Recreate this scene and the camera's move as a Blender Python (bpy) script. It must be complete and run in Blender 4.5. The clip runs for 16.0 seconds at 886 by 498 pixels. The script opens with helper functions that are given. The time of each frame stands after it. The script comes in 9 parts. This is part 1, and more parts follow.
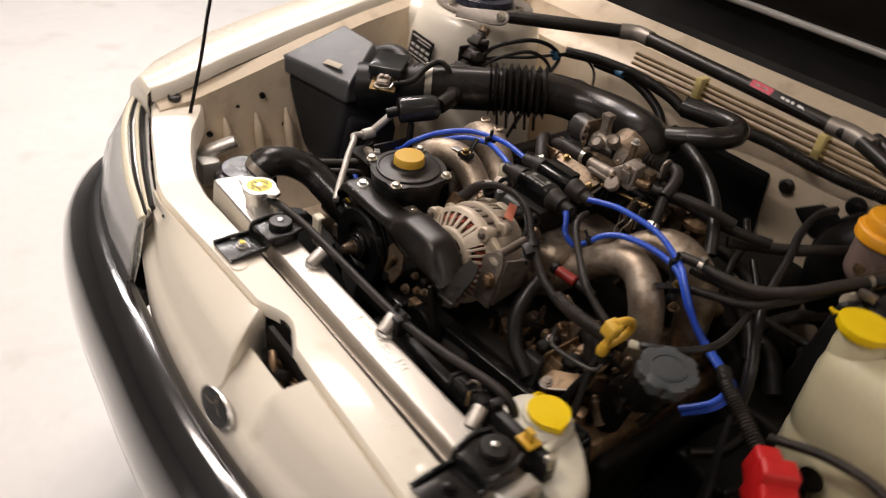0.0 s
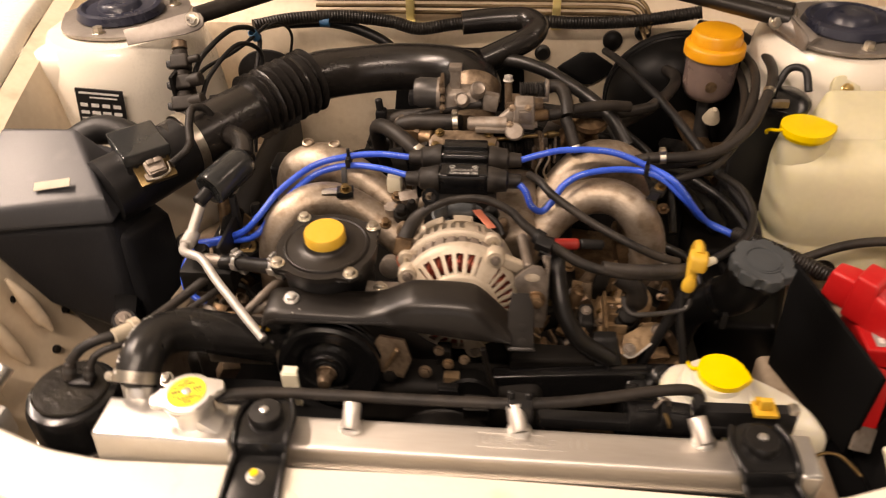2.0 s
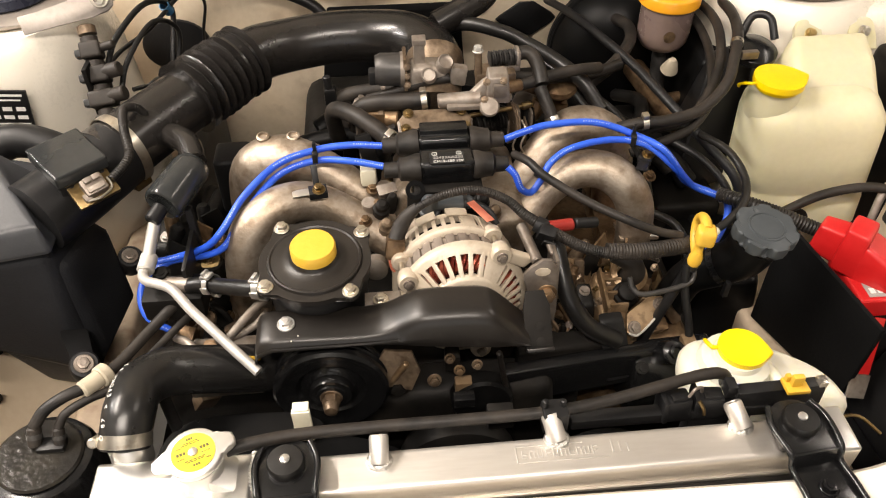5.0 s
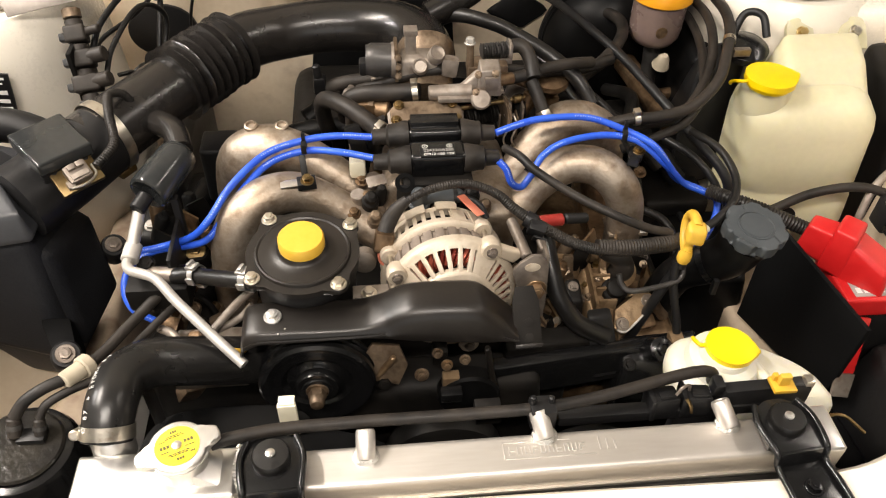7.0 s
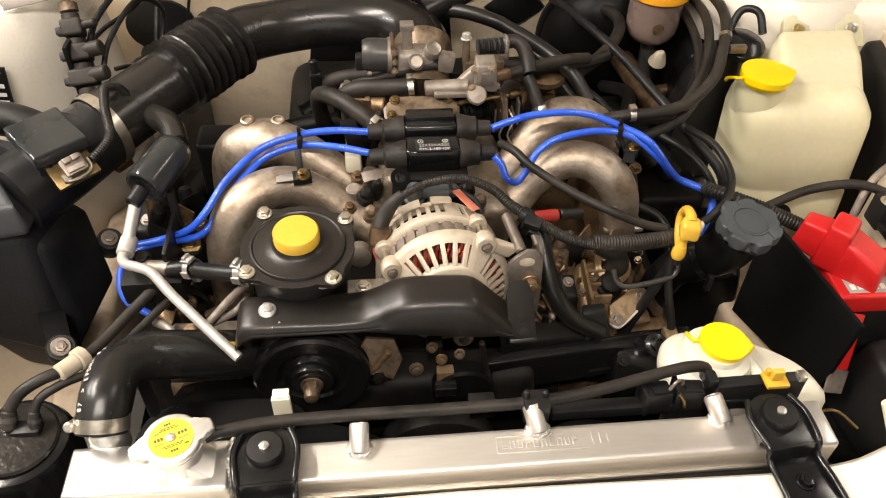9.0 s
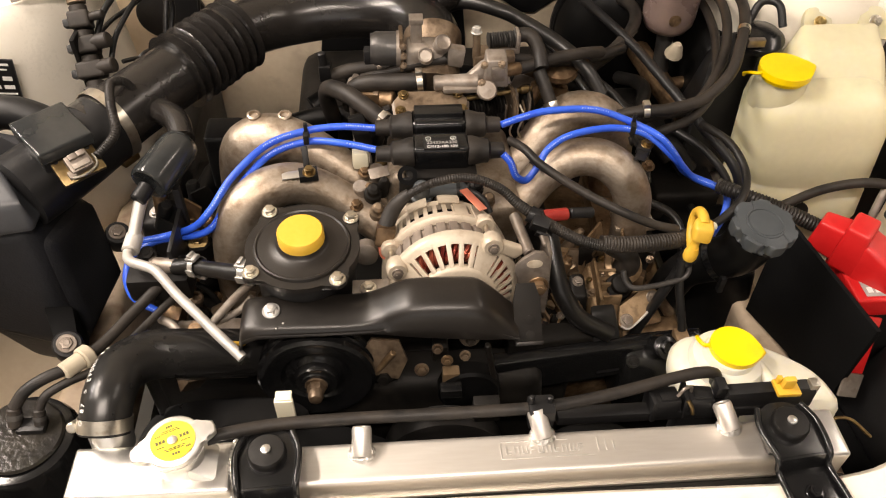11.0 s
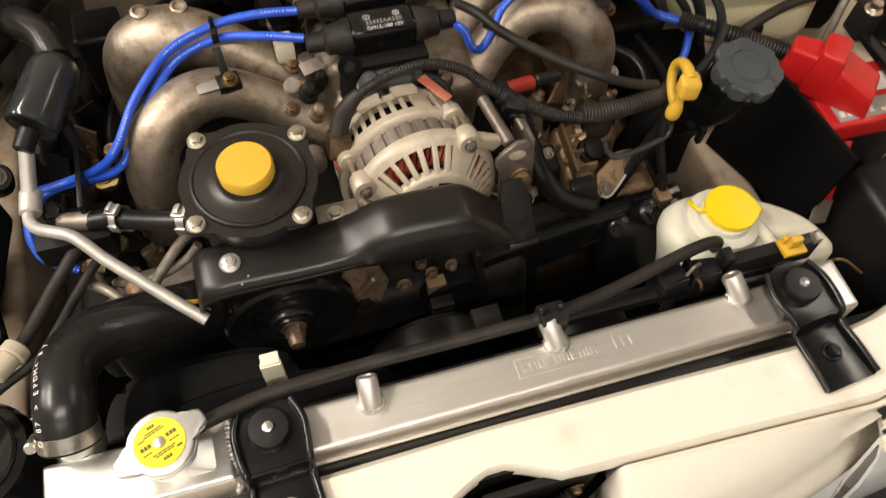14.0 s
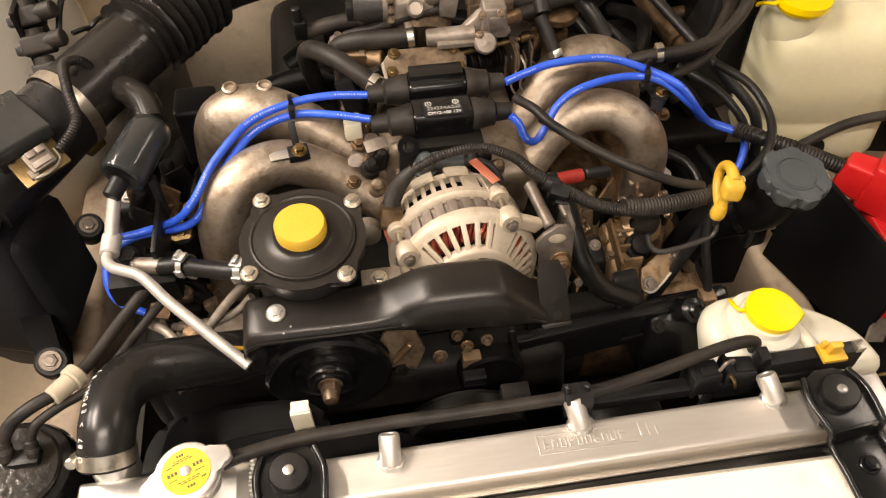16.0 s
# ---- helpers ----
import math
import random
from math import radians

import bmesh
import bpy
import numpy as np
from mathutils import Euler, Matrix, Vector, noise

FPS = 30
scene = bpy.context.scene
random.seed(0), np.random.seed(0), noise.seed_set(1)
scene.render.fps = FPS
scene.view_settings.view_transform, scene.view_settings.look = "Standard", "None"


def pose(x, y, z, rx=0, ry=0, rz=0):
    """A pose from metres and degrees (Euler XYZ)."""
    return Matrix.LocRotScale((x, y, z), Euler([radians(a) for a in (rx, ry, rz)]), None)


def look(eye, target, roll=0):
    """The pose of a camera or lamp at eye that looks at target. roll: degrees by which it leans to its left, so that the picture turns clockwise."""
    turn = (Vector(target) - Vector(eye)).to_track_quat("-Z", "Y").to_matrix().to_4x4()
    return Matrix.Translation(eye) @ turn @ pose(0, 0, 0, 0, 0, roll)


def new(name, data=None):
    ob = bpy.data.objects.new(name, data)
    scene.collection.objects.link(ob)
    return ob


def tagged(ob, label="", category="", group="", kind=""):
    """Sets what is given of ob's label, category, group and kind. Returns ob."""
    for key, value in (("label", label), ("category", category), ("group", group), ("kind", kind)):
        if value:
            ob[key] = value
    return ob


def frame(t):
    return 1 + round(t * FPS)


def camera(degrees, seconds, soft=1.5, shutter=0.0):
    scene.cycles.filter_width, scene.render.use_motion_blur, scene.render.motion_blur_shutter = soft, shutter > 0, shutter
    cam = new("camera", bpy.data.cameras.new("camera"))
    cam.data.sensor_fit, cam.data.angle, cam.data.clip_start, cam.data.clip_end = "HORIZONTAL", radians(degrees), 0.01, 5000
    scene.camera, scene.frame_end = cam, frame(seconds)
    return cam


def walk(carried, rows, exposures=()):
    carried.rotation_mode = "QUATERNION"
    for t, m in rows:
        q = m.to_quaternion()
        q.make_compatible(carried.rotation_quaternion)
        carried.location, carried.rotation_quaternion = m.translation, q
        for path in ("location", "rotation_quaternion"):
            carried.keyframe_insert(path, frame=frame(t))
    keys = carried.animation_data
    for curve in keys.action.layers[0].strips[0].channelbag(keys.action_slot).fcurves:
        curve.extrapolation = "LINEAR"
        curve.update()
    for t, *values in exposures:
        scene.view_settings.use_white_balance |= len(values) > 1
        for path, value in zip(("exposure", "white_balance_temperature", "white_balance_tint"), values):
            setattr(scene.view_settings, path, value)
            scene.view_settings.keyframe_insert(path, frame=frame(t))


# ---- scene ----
cam = camera(60.1, 16.0, soft=1.1, shutter=0.5)
PATH = [
    (0, (0.575, -0.418, 1.298), (-0.665, 0.693, 0.19), 8.8),
    (0.5, (0.395, -0.595, 1.302), (-0.538, 0.779, 0.187), 3.9),
    (1, (0.256, -0.663, 1.335), (-0.321, 0.878, 0.197), -0.4),
    (1.5, (0.148, -0.564, 1.301), (-0.244, 1.012, 0.134), -1.6),
    (2, (-0.008, -0.464, 1.286), (-0.17, 1.105, 0.056), -1.5),
    (2.5, (-0.139, -0.39, 1.305), (-0.113, 1.127, 0.003), -2.5),
    (3, (-0.135, -0.36, 1.307), (-0.013, 1.114, -0.039), -1.7),
    (3.5, (-0.128, -0.361, 1.307), (0.008, 1.106, -0.046), -1.6),
    (3.7, (-0.124, -0.369, 1.306), (0.01, 1.094, -0.051), -1.5),
    (6, (-0.13, -0.36, 1.302), (0.009, 1.082, -0.076), 0.6),
    (6.5, (-0.13, -0.358, 1.301), (0.015, 1.08, -0.081), 0.7),
    (7, (-0.132, -0.358, 1.301), (0.04, 1.068, -0.091), 1.9),
    (7.5, (-0.131, -0.355, 1.3), (0.05, 1.064, -0.098), 2.2),
    (8, (-0.126, -0.359, 1.299), (0.039, 1.064, -0.098), 1.7),
    (8.5, (-0.127, -0.361, 1.299), (0.037, 1.064, -0.095), 1.8),
    (9, (-0.128, -0.362, 1.3), (0.046, 1.06, -0.096), 2.2),
    (9.2, (-0.13, -0.352, 1.305), (0.041, 1.047, -0.114), 2.2),
    (11.3, (-0.114, -0.336, 1.307), (0.003, 1.048, -0.132), 1.7),
    (11.5, (-0.12, -0.319, 1.291), (0.019, 1.006, -0.202), 3.6),
    (12, (-0.198, -0.198, 1.277), (0.004, 0.883, -0.394), 7.6),
    (12.5, (-0.263, -0.127, 1.288), (0.059, 0.758, -0.476), 8.6),
    (13, (-0.233, -0.121, 1.29), (0.134, 0.651, -0.518), 10.3),
    (13.5, (-0.205, -0.152, 1.285), (0.171, 0.627, -0.519), 9.1),
    (14, (-0.178, -0.197, 1.289), (0.181, 0.744, -0.438), 4.9),
    (14.5, (-0.149, -0.239, 1.285), (0.17, 0.858, -0.357), 2.7),
    (15, (-0.142, -0.253, 1.293), (0.114, 0.93, -0.298), 0.5),
    (15.5, (-0.143, -0.255, 1.293), (0.081, 0.958, -0.281), 0.3),
    (16, (-0.15, -0.252, 1.296), (0.047, 0.975, -0.271), 0.3),
]
EXPOSURES = [(0, -1.08, 6600, 16), (0.5, -0.15, 6450, 11), (1.0, -0.4, 7100, 20), (1.5, -0.02, 7300, 18), (2.0, -0.38, 7900, 22), (2.5, 0.35, 7000, 18), (3.0, 0.05, 7000, 14), (3.5, 0.22, 6800, 12), (3.7, 0.2, 6800, 12), (6.0, 0.05, 6500, 10), (9.0, 0.0, 6600, 10), (11.5, -0.12, 6900, 14), (12.0, -0.35, 6900, 14), (12.5, -0.55, 6650, 10), (13.5, -0.72, 6600, 8), (14.5, -0.35, 6800, 10), (16.0, -0.12, 7100, 14)]
walk(cam, [(t, look(eye, target, roll)) for t, eye, target, roll in PATH], EXPOSURES)

# ---- light ----
world = bpy.data.worlds.new("world")
scene.world = world
world.use_nodes = True
wn = world.node_tree.nodes
wn["Background"].inputs[0].default_value = (1.0, 0.97, 0.92, 1)
wn["Background"].inputs[1].default_value = 0.010


def area_lamp(name, place, target, size_x, size_y, watts, colour):
    data = bpy.data.lights.new(name, "AREA")
    data.shape, data.size, data.size_y = "RECTANGLE", size_x, size_y
    data.energy, data.color = watts, colour
    ob = new(name, data)
    ob.matrix_world = look(place, target)
    return ob


DAY = (1.0, 0.965, 0.92)
WARM = (1.0, 0.905, 0.81)
area_lamp("doorway_light", (-0.6, -4.0, 1.4), (-0.1, 0.3, 0.8), 3.4, 2.2, 32, DAY)
area_lamp("unseen_tube_light", (-0.35, -1.15, 2.74), (-0.35, -1.15, 0), 1.5, 0.06, 56, WARM)
area_lamp("unseen_tube_light", (-1.65, 0.45, 2.74), (-1.65, 0.45, 0), 0.30, 1.5, 108, WARM)
# Added fill lamps, out of view: one lifts the floor, one the left tower.
area_lamp("unseen_tube_light", (-3.1, 0.9, 2.74), (-3.1, 0.9, 0), 0.12, 1.5, 120, DAY)
area_lamp("unseen_tube_light", (2.0, 0.3, 2.74), (2.0, 0.3, 0), 0.12, 1.5, 20, WARM)

# ---- materials ----
def surface(name, a, b, rough, metal=0.0, grain=60.0, patch=9.0, bump=0.12, rough_var=0.12, coat=0.0, stretch=(1, 1, 1),
            spot=None, spot_amount=0.0, sss=0.0, spec=0.5, spot_mix=0.65):
    """A two-tone surface: patches between the colours a and b, fine grain in relief and gloss, and spots of dirt."""
    m = bpy.data.materials.new(name)
    m.use_nodes = True
    nt = m.node_tree
    n, link = nt.nodes, nt.links.new
    bsdf = n["Principled BSDF"]
    co = n.new("ShaderNodeTexCoord")
    mp = n.new("ShaderNodeMapping")
    mp.inputs["Scale"].default_value = stretch
    link(co.outputs["Object"], mp.inputs[0])
    big = n.new("ShaderNodeTexNoise")
    big.inputs["Scale"].default_value, big.inputs["Detail"].default_value = patch, 4
    fine = n.new("ShaderNodeTexNoise")
    fine.inputs["Scale"].default_value, fine.inputs["Detail"].default_value = grain, 3
    link(mp.outputs[0], big.inputs[0])
    link(mp.outputs[0], fine.inputs[0])
    add = n.new("ShaderNodeMath")
    add.operation = "MULTIPLY_ADD"
    add.inputs[1].default_value, add.inputs[2].default_value = 0.35, -0.17
    link(fine.outputs[0], add.inputs[0])
    total = n.new("ShaderNodeMath")
    link(big.outputs[0], total.inputs[0])
    link(add.outputs[0], total.inputs[1])
    ramp = n.new("ShaderNodeMapRange")
    ramp.inputs[1].default_value, ramp.inputs[2].default_value = 0.32, 0.68
    link(total.outputs[0], ramp.inputs[0])
    mix = n.new("ShaderNodeMix")
    mix.data_type = "RGBA"
    mix.inputs[6].default_value, mix.inputs[7].default_value = (*a, 1), (*b, 1)
    link(ramp.outputs[0], mix.inputs[0])
    colour = mix.outputs[2]
    if spot:
        dots = n.new("ShaderNodeTexNoise")
        dots.inputs["Scale"].default_value, dots.inputs["Detail"].default_value = patch * 3.1, 6
        link(mp.outputs[0], dots.inputs[0])
        cut = n.new("ShaderNodeMapRange")
        cut.inputs[1].default_value, cut.inputs[2].default_value = 0.60 - spot_amount, 0.80 - spot_amount * 0.6
        cut.inputs[4].default_value = spot_mix
        link(dots.outputs[0], cut.inputs[0])
        over = n.new("ShaderNodeMix")
        over.data_type = "RGBA"
        over.inputs[7].default_value = (*spot, 1)
        link(cut.outputs[0], over.inputs[0])
        link(colour, over.inputs[6])
        colour = over.outputs[2]
    link(colour, bsdf.inputs["Base Color"])
    rr = n.new("ShaderNodeMapRange")
    rr.inputs[3].default_value, rr.inputs[4].default_value = max(rough - rough_var, 0.03), min(rough + rough_var, 1)
    link(total.outputs[0], rr.inputs[0])
    link(rr.outputs[0], bsdf.inputs["Roughness"])
    bsdf.inputs["Metallic"].default_value = metal
    bsdf.inputs["Specular IOR Level"].default_value = spec
    bsdf.inputs["Coat Weight"].default_value = coat
    bsdf.inputs["Coat Roughness"].default_value = 0.08
    if sss:
        bsdf.inputs["Subsurface Weight"].default_value = sss
        bsdf.inputs["Subsurface Radius"].default_value = (0.03, 0.028, 0.015)
        bsdf.inputs["Subsurface Scale"].default_value = 0.6
    if bump:
        bp = n.new("ShaderNodeBump")
        bp.inputs["Strength"].default_value, bp.inputs["Distance"].default_value = bump, 0.002
        link(fine.outputs[0], bp.inputs["Height"])
        link(bp.outputs[0], bsdf.inputs["Normal"])
    return m


def glass(name, tint, rough=0.03, ior=1.45):
    m = bpy.data.materials.new(name)
    m.use_nodes = True
    b = m.node_tree.nodes["Principled BSDF"]
    b.inputs["Base Color"].default_value = (*tint, 1)
    b.inputs["Transmission Weight"].default_value = 1
    b.inputs["Roughness"].default_value = rough
    b.inputs["IOR"].default_value = ior
    return m


CREAM = surface("cream_paint", (0.86, 0.805, 0.70), (0.825, 0.76, 0.64), 0.30, grain=220, patch=5, bump=0.02, coat=0.35, spot=(0.55, 0.44, 0.30), spot_amount=0.0)
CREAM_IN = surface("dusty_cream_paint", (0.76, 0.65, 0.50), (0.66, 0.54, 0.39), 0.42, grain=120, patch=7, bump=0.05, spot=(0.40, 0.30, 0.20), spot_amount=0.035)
# Base darker than CREAM for the shade low in the bay, plus rust spots.
CREAM_RAIL = surface("shaded_worn_cream_paint", (0.52, 0.42, 0.31), (0.38, 0.29, 0.21), 0.5, grain=90, patch=12, bump=0.1, spot=(0.20, 0.10, 0.06), spot_amount=0.08)
BUMPER = surface("charcoal_bumper_paint", (0.0112, 0.0119, 0.0133), (0.0154, 0.0161, 0.0175), 0.14, rough_var=0.04, grain=160, patch=6, bump=0.0, coat=1.0)
BLACK = surface("black_plastic", (0.007, 0.007, 0.0075), (0.013, 0.0125, 0.0125), 0.42, grain=180, patch=14, bump=0.10, spec=0.35)
BLACK_GLOSS = surface("glossy_black_plastic", (0.005, 0.005, 0.0055), (0.009, 0.009, 0.009), 0.20, grain=120, patch=12, bump=0.04)
AIRBOX = surface("textured_black_plastic", (0.011, 0.0116, 0.0132), (0.0198, 0.0204, 0.0231), 0.46, grain=500, patch=9, bump=0.25, spec=0.22)
SATIN = surface("satin_black_steel", (0.0105, 0.0088, 0.0075), (0.020, 0.0165, 0.0135), 0.36, metal=0.1, grain=300, patch=10, bump=0.015, rough_var=0.06, spot=(0.06, 0.052, 0.044), spot_amount=-0.03)
AFM_LID = surface("glossy_dark_grey_plastic", (0.020, 0.0215, 0.022), (0.032, 0.034, 0.034), 0.17, rough_var=0.08, grain=120, patch=14, bump=0.04)
MOTOR = surface("dark_grey_motor_case", (0.055, 0.052, 0.05), (0.085, 0.08, 0.075), 0.38, metal=0.5, grain=200, patch=20, bump=0.1)
RED_DARK = surface("oily_red_plastic", (0.24, 0.016, 0.012), (0.32, 0.03, 0.02), 0.4, grain=120, patch=24, bump=0.1)
LID_GLOSS = surface("gloss_black_lid", (0.012, 0.011, 0.010), (0.024, 0.021, 0.016), 0.19, grain=300, patch=30, bump=0.10, rough_var=0.08, spec=0.28)
MATT = surface("matt_black_board", (0.0034, 0.0034, 0.0036), (0.006, 0.006, 0.0062), 0.85, grain=240, patch=10, bump=0.1, spec=0.1)
# Base paler than AIRBOX: the lid's reflected light is in the colour.
LIDGREY = surface("sheen_grey_black_plastic", (0.040, 0.042, 0.047), (0.056, 0.058, 0.063), 0.38, grain=420, patch=6, bump=0.06, spot=(0.12, 0.12, 0.118), spot_amount=0.0)
CASTBROWN = surface("oil_stained_casting", (0.12, 0.082, 0.052), (0.27, 0.20, 0.135), 0.42, metal=0.6, grain=200, patch=34, bump=0.3, spot=(0.05, 0.032, 0.02), spot_amount=0.10)
ADJUST = surface("brown_grey_steel", (0.17, 0.14, 0.115), (0.28, 0.24, 0.205), 0.42, metal=0.7, grain=160, patch=26, bump=0.15, spot=(0.09, 0.06, 0.04), spot_amount=0.04)
GOLD_DULL = surface("dull_gold_bolt", (0.17, 0.115, 0.05), (0.28, 0.20, 0.095), 0.38, metal=1.0, grain=240, patch=40, bump=0.1)
BLUEBLACK = surface("blue_black_rubber", (0.018, 0.020, 0.034), (0.030, 0.033, 0.052), 0.30, grain=150, patch=14, bump=0.08)
PIPE = surface("satin_black_intake_plastic", (0.011, 0.0098, 0.009), (0.021, 0.0185, 0.0165), 0.26, rough_var=0.03, grain=90, patch=5, bump=0.008)
RUBBER = surface("black_rubber", (0.0055, 0.0052, 0.005), (0.0121, 0.011, 0.0099), 0.36, grain=150, patch=16, bump=0.10)
HOSE = surface("smooth_black_coolant_hose", (0.009, 0.0085, 0.0082), (0.0165, 0.0158, 0.015), 0.27, rough_var=0.07, grain=120, patch=12, bump=0.04)
TANCAST = surface("tan_oily_casting", (0.19, 0.120, 0.062), (0.35, 0.245, 0.145), 0.40, metal=0.5, grain=160, patch=30, bump=0.4, rough_var=0.16, spot=(0.07, 0.042, 0.024), spot_amount=0.06)
SOLENOID = surface("dusty_brown_black_plastic", (0.018, 0.0155, 0.0135), (0.042, 0.035, 0.029), 0.55, grain=150, patch=30, bump=0.15, spec=0.3)
OLIVE_INK = surface("dark_olive_print", (0.10, 0.085, 0.02), (0.14, 0.115, 0.03), 0.5, grain=200, patch=60, bump=0)
# Blacker copy of BLACK that carries the lack of light down in the bay.
DEEP = surface("shaded_black_plastic", (0.003, 0.003, 0.0032), (0.006, 0.0058, 0.0055), 0.38, grain=120, patch=12, bump=0.04, spec=0.14)
DUSTY = surface("dusty_rubber_hose", (0.009, 0.008, 0.0072), (0.032, 0.026, 0.021), 0.52, grain=130, patch=26, bump=0.15, spec=0.35)
LOOM = surface("corrugated_loom_plastic", (0.0084, 0.0078, 0.0072), (0.024, 0.0204, 0.0174), 0.45, grain=90, patch=25, bump=0.05, spec=0.3)
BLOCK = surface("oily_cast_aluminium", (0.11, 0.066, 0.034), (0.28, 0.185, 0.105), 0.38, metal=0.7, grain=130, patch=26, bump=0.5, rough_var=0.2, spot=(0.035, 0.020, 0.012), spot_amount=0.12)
# Near-black: besides grime it holds the shade of parts deep in the bay.
DARK_IRON = surface("grimy_shaded_metal", (0.005, 0.0045, 0.004), (0.012, 0.01, 0.008), 0.6, metal=0.3, grain=80, patch=20, bump=0.3, spec=0.3)
RUNNER = surface("weathered_cast_aluminium", (0.31, 0.245, 0.18), (0.49, 0.42, 0.345), 0.49, metal=0.85, grain=260, patch=24, bump=0.24, rough_var=0.16, spot=(0.15, 0.095, 0.055), spot_amount=0.11)
GREYCAST = surface("dusty_grey_casting", (0.216, 0.18, 0.1485), (0.36, 0.315, 0.27), 0.50, metal=0.6, grain=180, patch=26, bump=0.25, spot=(0.16, 0.11, 0.08), spot_amount=0.07)
ALTERN = surface("pale_die_cast_aluminium", (0.46, 0.385, 0.29), (0.57, 0.495, 0.395), 0.46, metal=0.25, grain=220, patch=24, bump=0.2, spot=(0.34, 0.25, 0.17), spot_amount=0.04)
LAMIN = surface("alternator_core_steel", (0.22, 0.18, 0.15), (0.34, 0.29, 0.25), 0.5, metal=0.6, grain=120, patch=20, bump=0.2)
COPPER = surface("varnished_copper", (0.16, 0.022, 0.014), (0.30, 0.07, 0.04), 0.30, metal=0.6, grain=200, patch=60, bump=0.3)
RADIATOR = surface("brushed_aluminium", (0.64, 0.595, 0.54), (0.75, 0.715, 0.665), 0.47, metal=0.9, grain=260, patch=10, bump=0.06, rough_var=0.10, stretch=(0.12, 1, 1))
ALU = surface("polished_aluminium", (0.80, 0.78, 0.74), (0.86, 0.84, 0.81), 0.33, metal=0.95, grain=200, patch=14, bump=0.05)
WELD = surface("weld_bead_aluminium", (0.66, 0.63, 0.58), (0.82, 0.80, 0.76), 0.38, metal=1.0, grain=380, patch=120, bump=0.9)
DULL = surface("dull_aluminium", (0.50, 0.475, 0.44), (0.62, 0.595, 0.55), 0.54, metal=0.65, grain=200, patch=30, bump=0.15)
GREYCAP = surface("grey_black_plastic", (0.045, 0.052, 0.057), (0.062, 0.069, 0.074), 0.46, grain=140, patch=20, bump=0.08)
AGED = surface("aged_ivory_plastic", (0.50, 0.44, 0.33), (0.42, 0.36, 0.27), 0.5, grain=120, patch=30, bump=0.1)
STEEL = surface("zinc_steel", (0.60, 0.55, 0.47), (0.74, 0.69, 0.60), 0.32, metal=1.0, grain=240, patch=40, bump=0.1, spot=(0.35, 0.24, 0.13), spot_amount=0.03)
BRASS = surface("gold_zinc_steel", (0.55, 0.40, 0.16), (0.70, 0.55, 0.28), 0.35, metal=1.0, grain=240, patch=40, bump=0.1)
PLATE = surface("grey_brace_steel", (0.25, 0.22, 0.195), (0.36, 0.325, 0.29), 0.42, metal=0.6, grain=180, patch=12, bump=0.06)
YELLOW = surface("lemon_yellow_plastic", (0.86, 0.59, 0.00), (0.90, 0.65, 0.006), 0.34, grain=90, patch=20, bump=0.02, rough_var=0.05)
AMBER = surface("amber_yellow_plastic", (0.64, 0.37, 0.030), (0.70, 0.43, 0.05), 0.42, grain=200, patch=30, bump=0.06)
ORANGE = surface("orange_plastic", (0.85, 0.36, 0.015), (0.90, 0.42, 0.02), 0.38, grain=150, patch=20, bump=0.04)
TANK = surface("translucent_tank_plastic", (0.70, 0.65, 0.45), (0.62, 0.575, 0.385), 0.40, grain=120, patch=6, bump=0.05, sss=0.35, spot=(0.50, 0.53, 0.34), spot_amount=0.02)
TANK2 = surface("pale_tank_plastic", (0.70, 0.675, 0.56), (0.64, 0.61, 0.50), 0.42, grain=120, patch=9, bump=0.05, sss=0.35)
CLOUDY = surface("cloudy_reservoir_plastic", (0.19, 0.135, 0.12), (0.25, 0.18, 0.15), 0.30, grain=90, patch=14, bump=0.05, sss=0.2)
BLUE = surface("blue_silicone", (0.020, 0.085, 0.62), (0.035, 0.13, 0.74), 0.36, grain=160, patch=30, bump=0.04)
RED = surface("red_plastic", (0.50, 0.012, 0.013), (0.58, 0.020, 0.020), 0.36, grain=120, patch=14, bump=0.04)
RED_DULL = surface("faded_red_plastic", (0.56, 0.14, 0.08), (0.62, 0.22, 0.14), 0.45, grain=120, patch=24, bump=0.1)
WHITE_CLIP = surface("ivory_plastic", (0.80, 0.76, 0.60), (0.76, 0.70, 0.53), 0.45, grain=120, patch=20, bump=0.05)
WHITE_INK = surface("white_print", (0.80, 0.79, 0.76), (0.72, 0.71, 0.68), 0.5, grain=200, patch=60, bump=0)
LEAD_INK = surface("pale_blue_print", (0.30, 0.40, 0.78), (0.38, 0.48, 0.82), 0.5, grain=200, patch=60, bump=0)
GREY_INK = surface("grey_print", (0.30, 0.29, 0.27), (0.36, 0.35, 0.33), 0.5, grain=200, patch=60, bump=0)
STICKER = surface("yellow_sticker", (0.80, 0.66, 0.02), (0.84, 0.71, 0.04), 0.35, grain=120, patch=40, bump=0.03)
PINK_RED = surface("red_print", (0.62, 0.05, 0.09), (0.68, 0.09, 0.13), 0.4, grain=120, patch=40, bump=0.02)
BLUE_TAPE = surface("blue_tape", (0.02, 0.10, 0.22), (0.04, 0.16, 0.30), 0.5, grain=120, patch=40, bump=0.1)
TAN_PIPE = surface("bronze_coated_pipe", (0.13, 0.085, 0.04), (0.22, 0.155, 0.08), 0.4, metal=0.5, grain=120, patch=30, bump=0.08)
CLIP_YELLOW = surface("pale_yellow_clip", (0.72, 0.58, 0.22), (0.76, 0.64, 0.30), 0.45, grain=120, patch=30, bump=0.05)
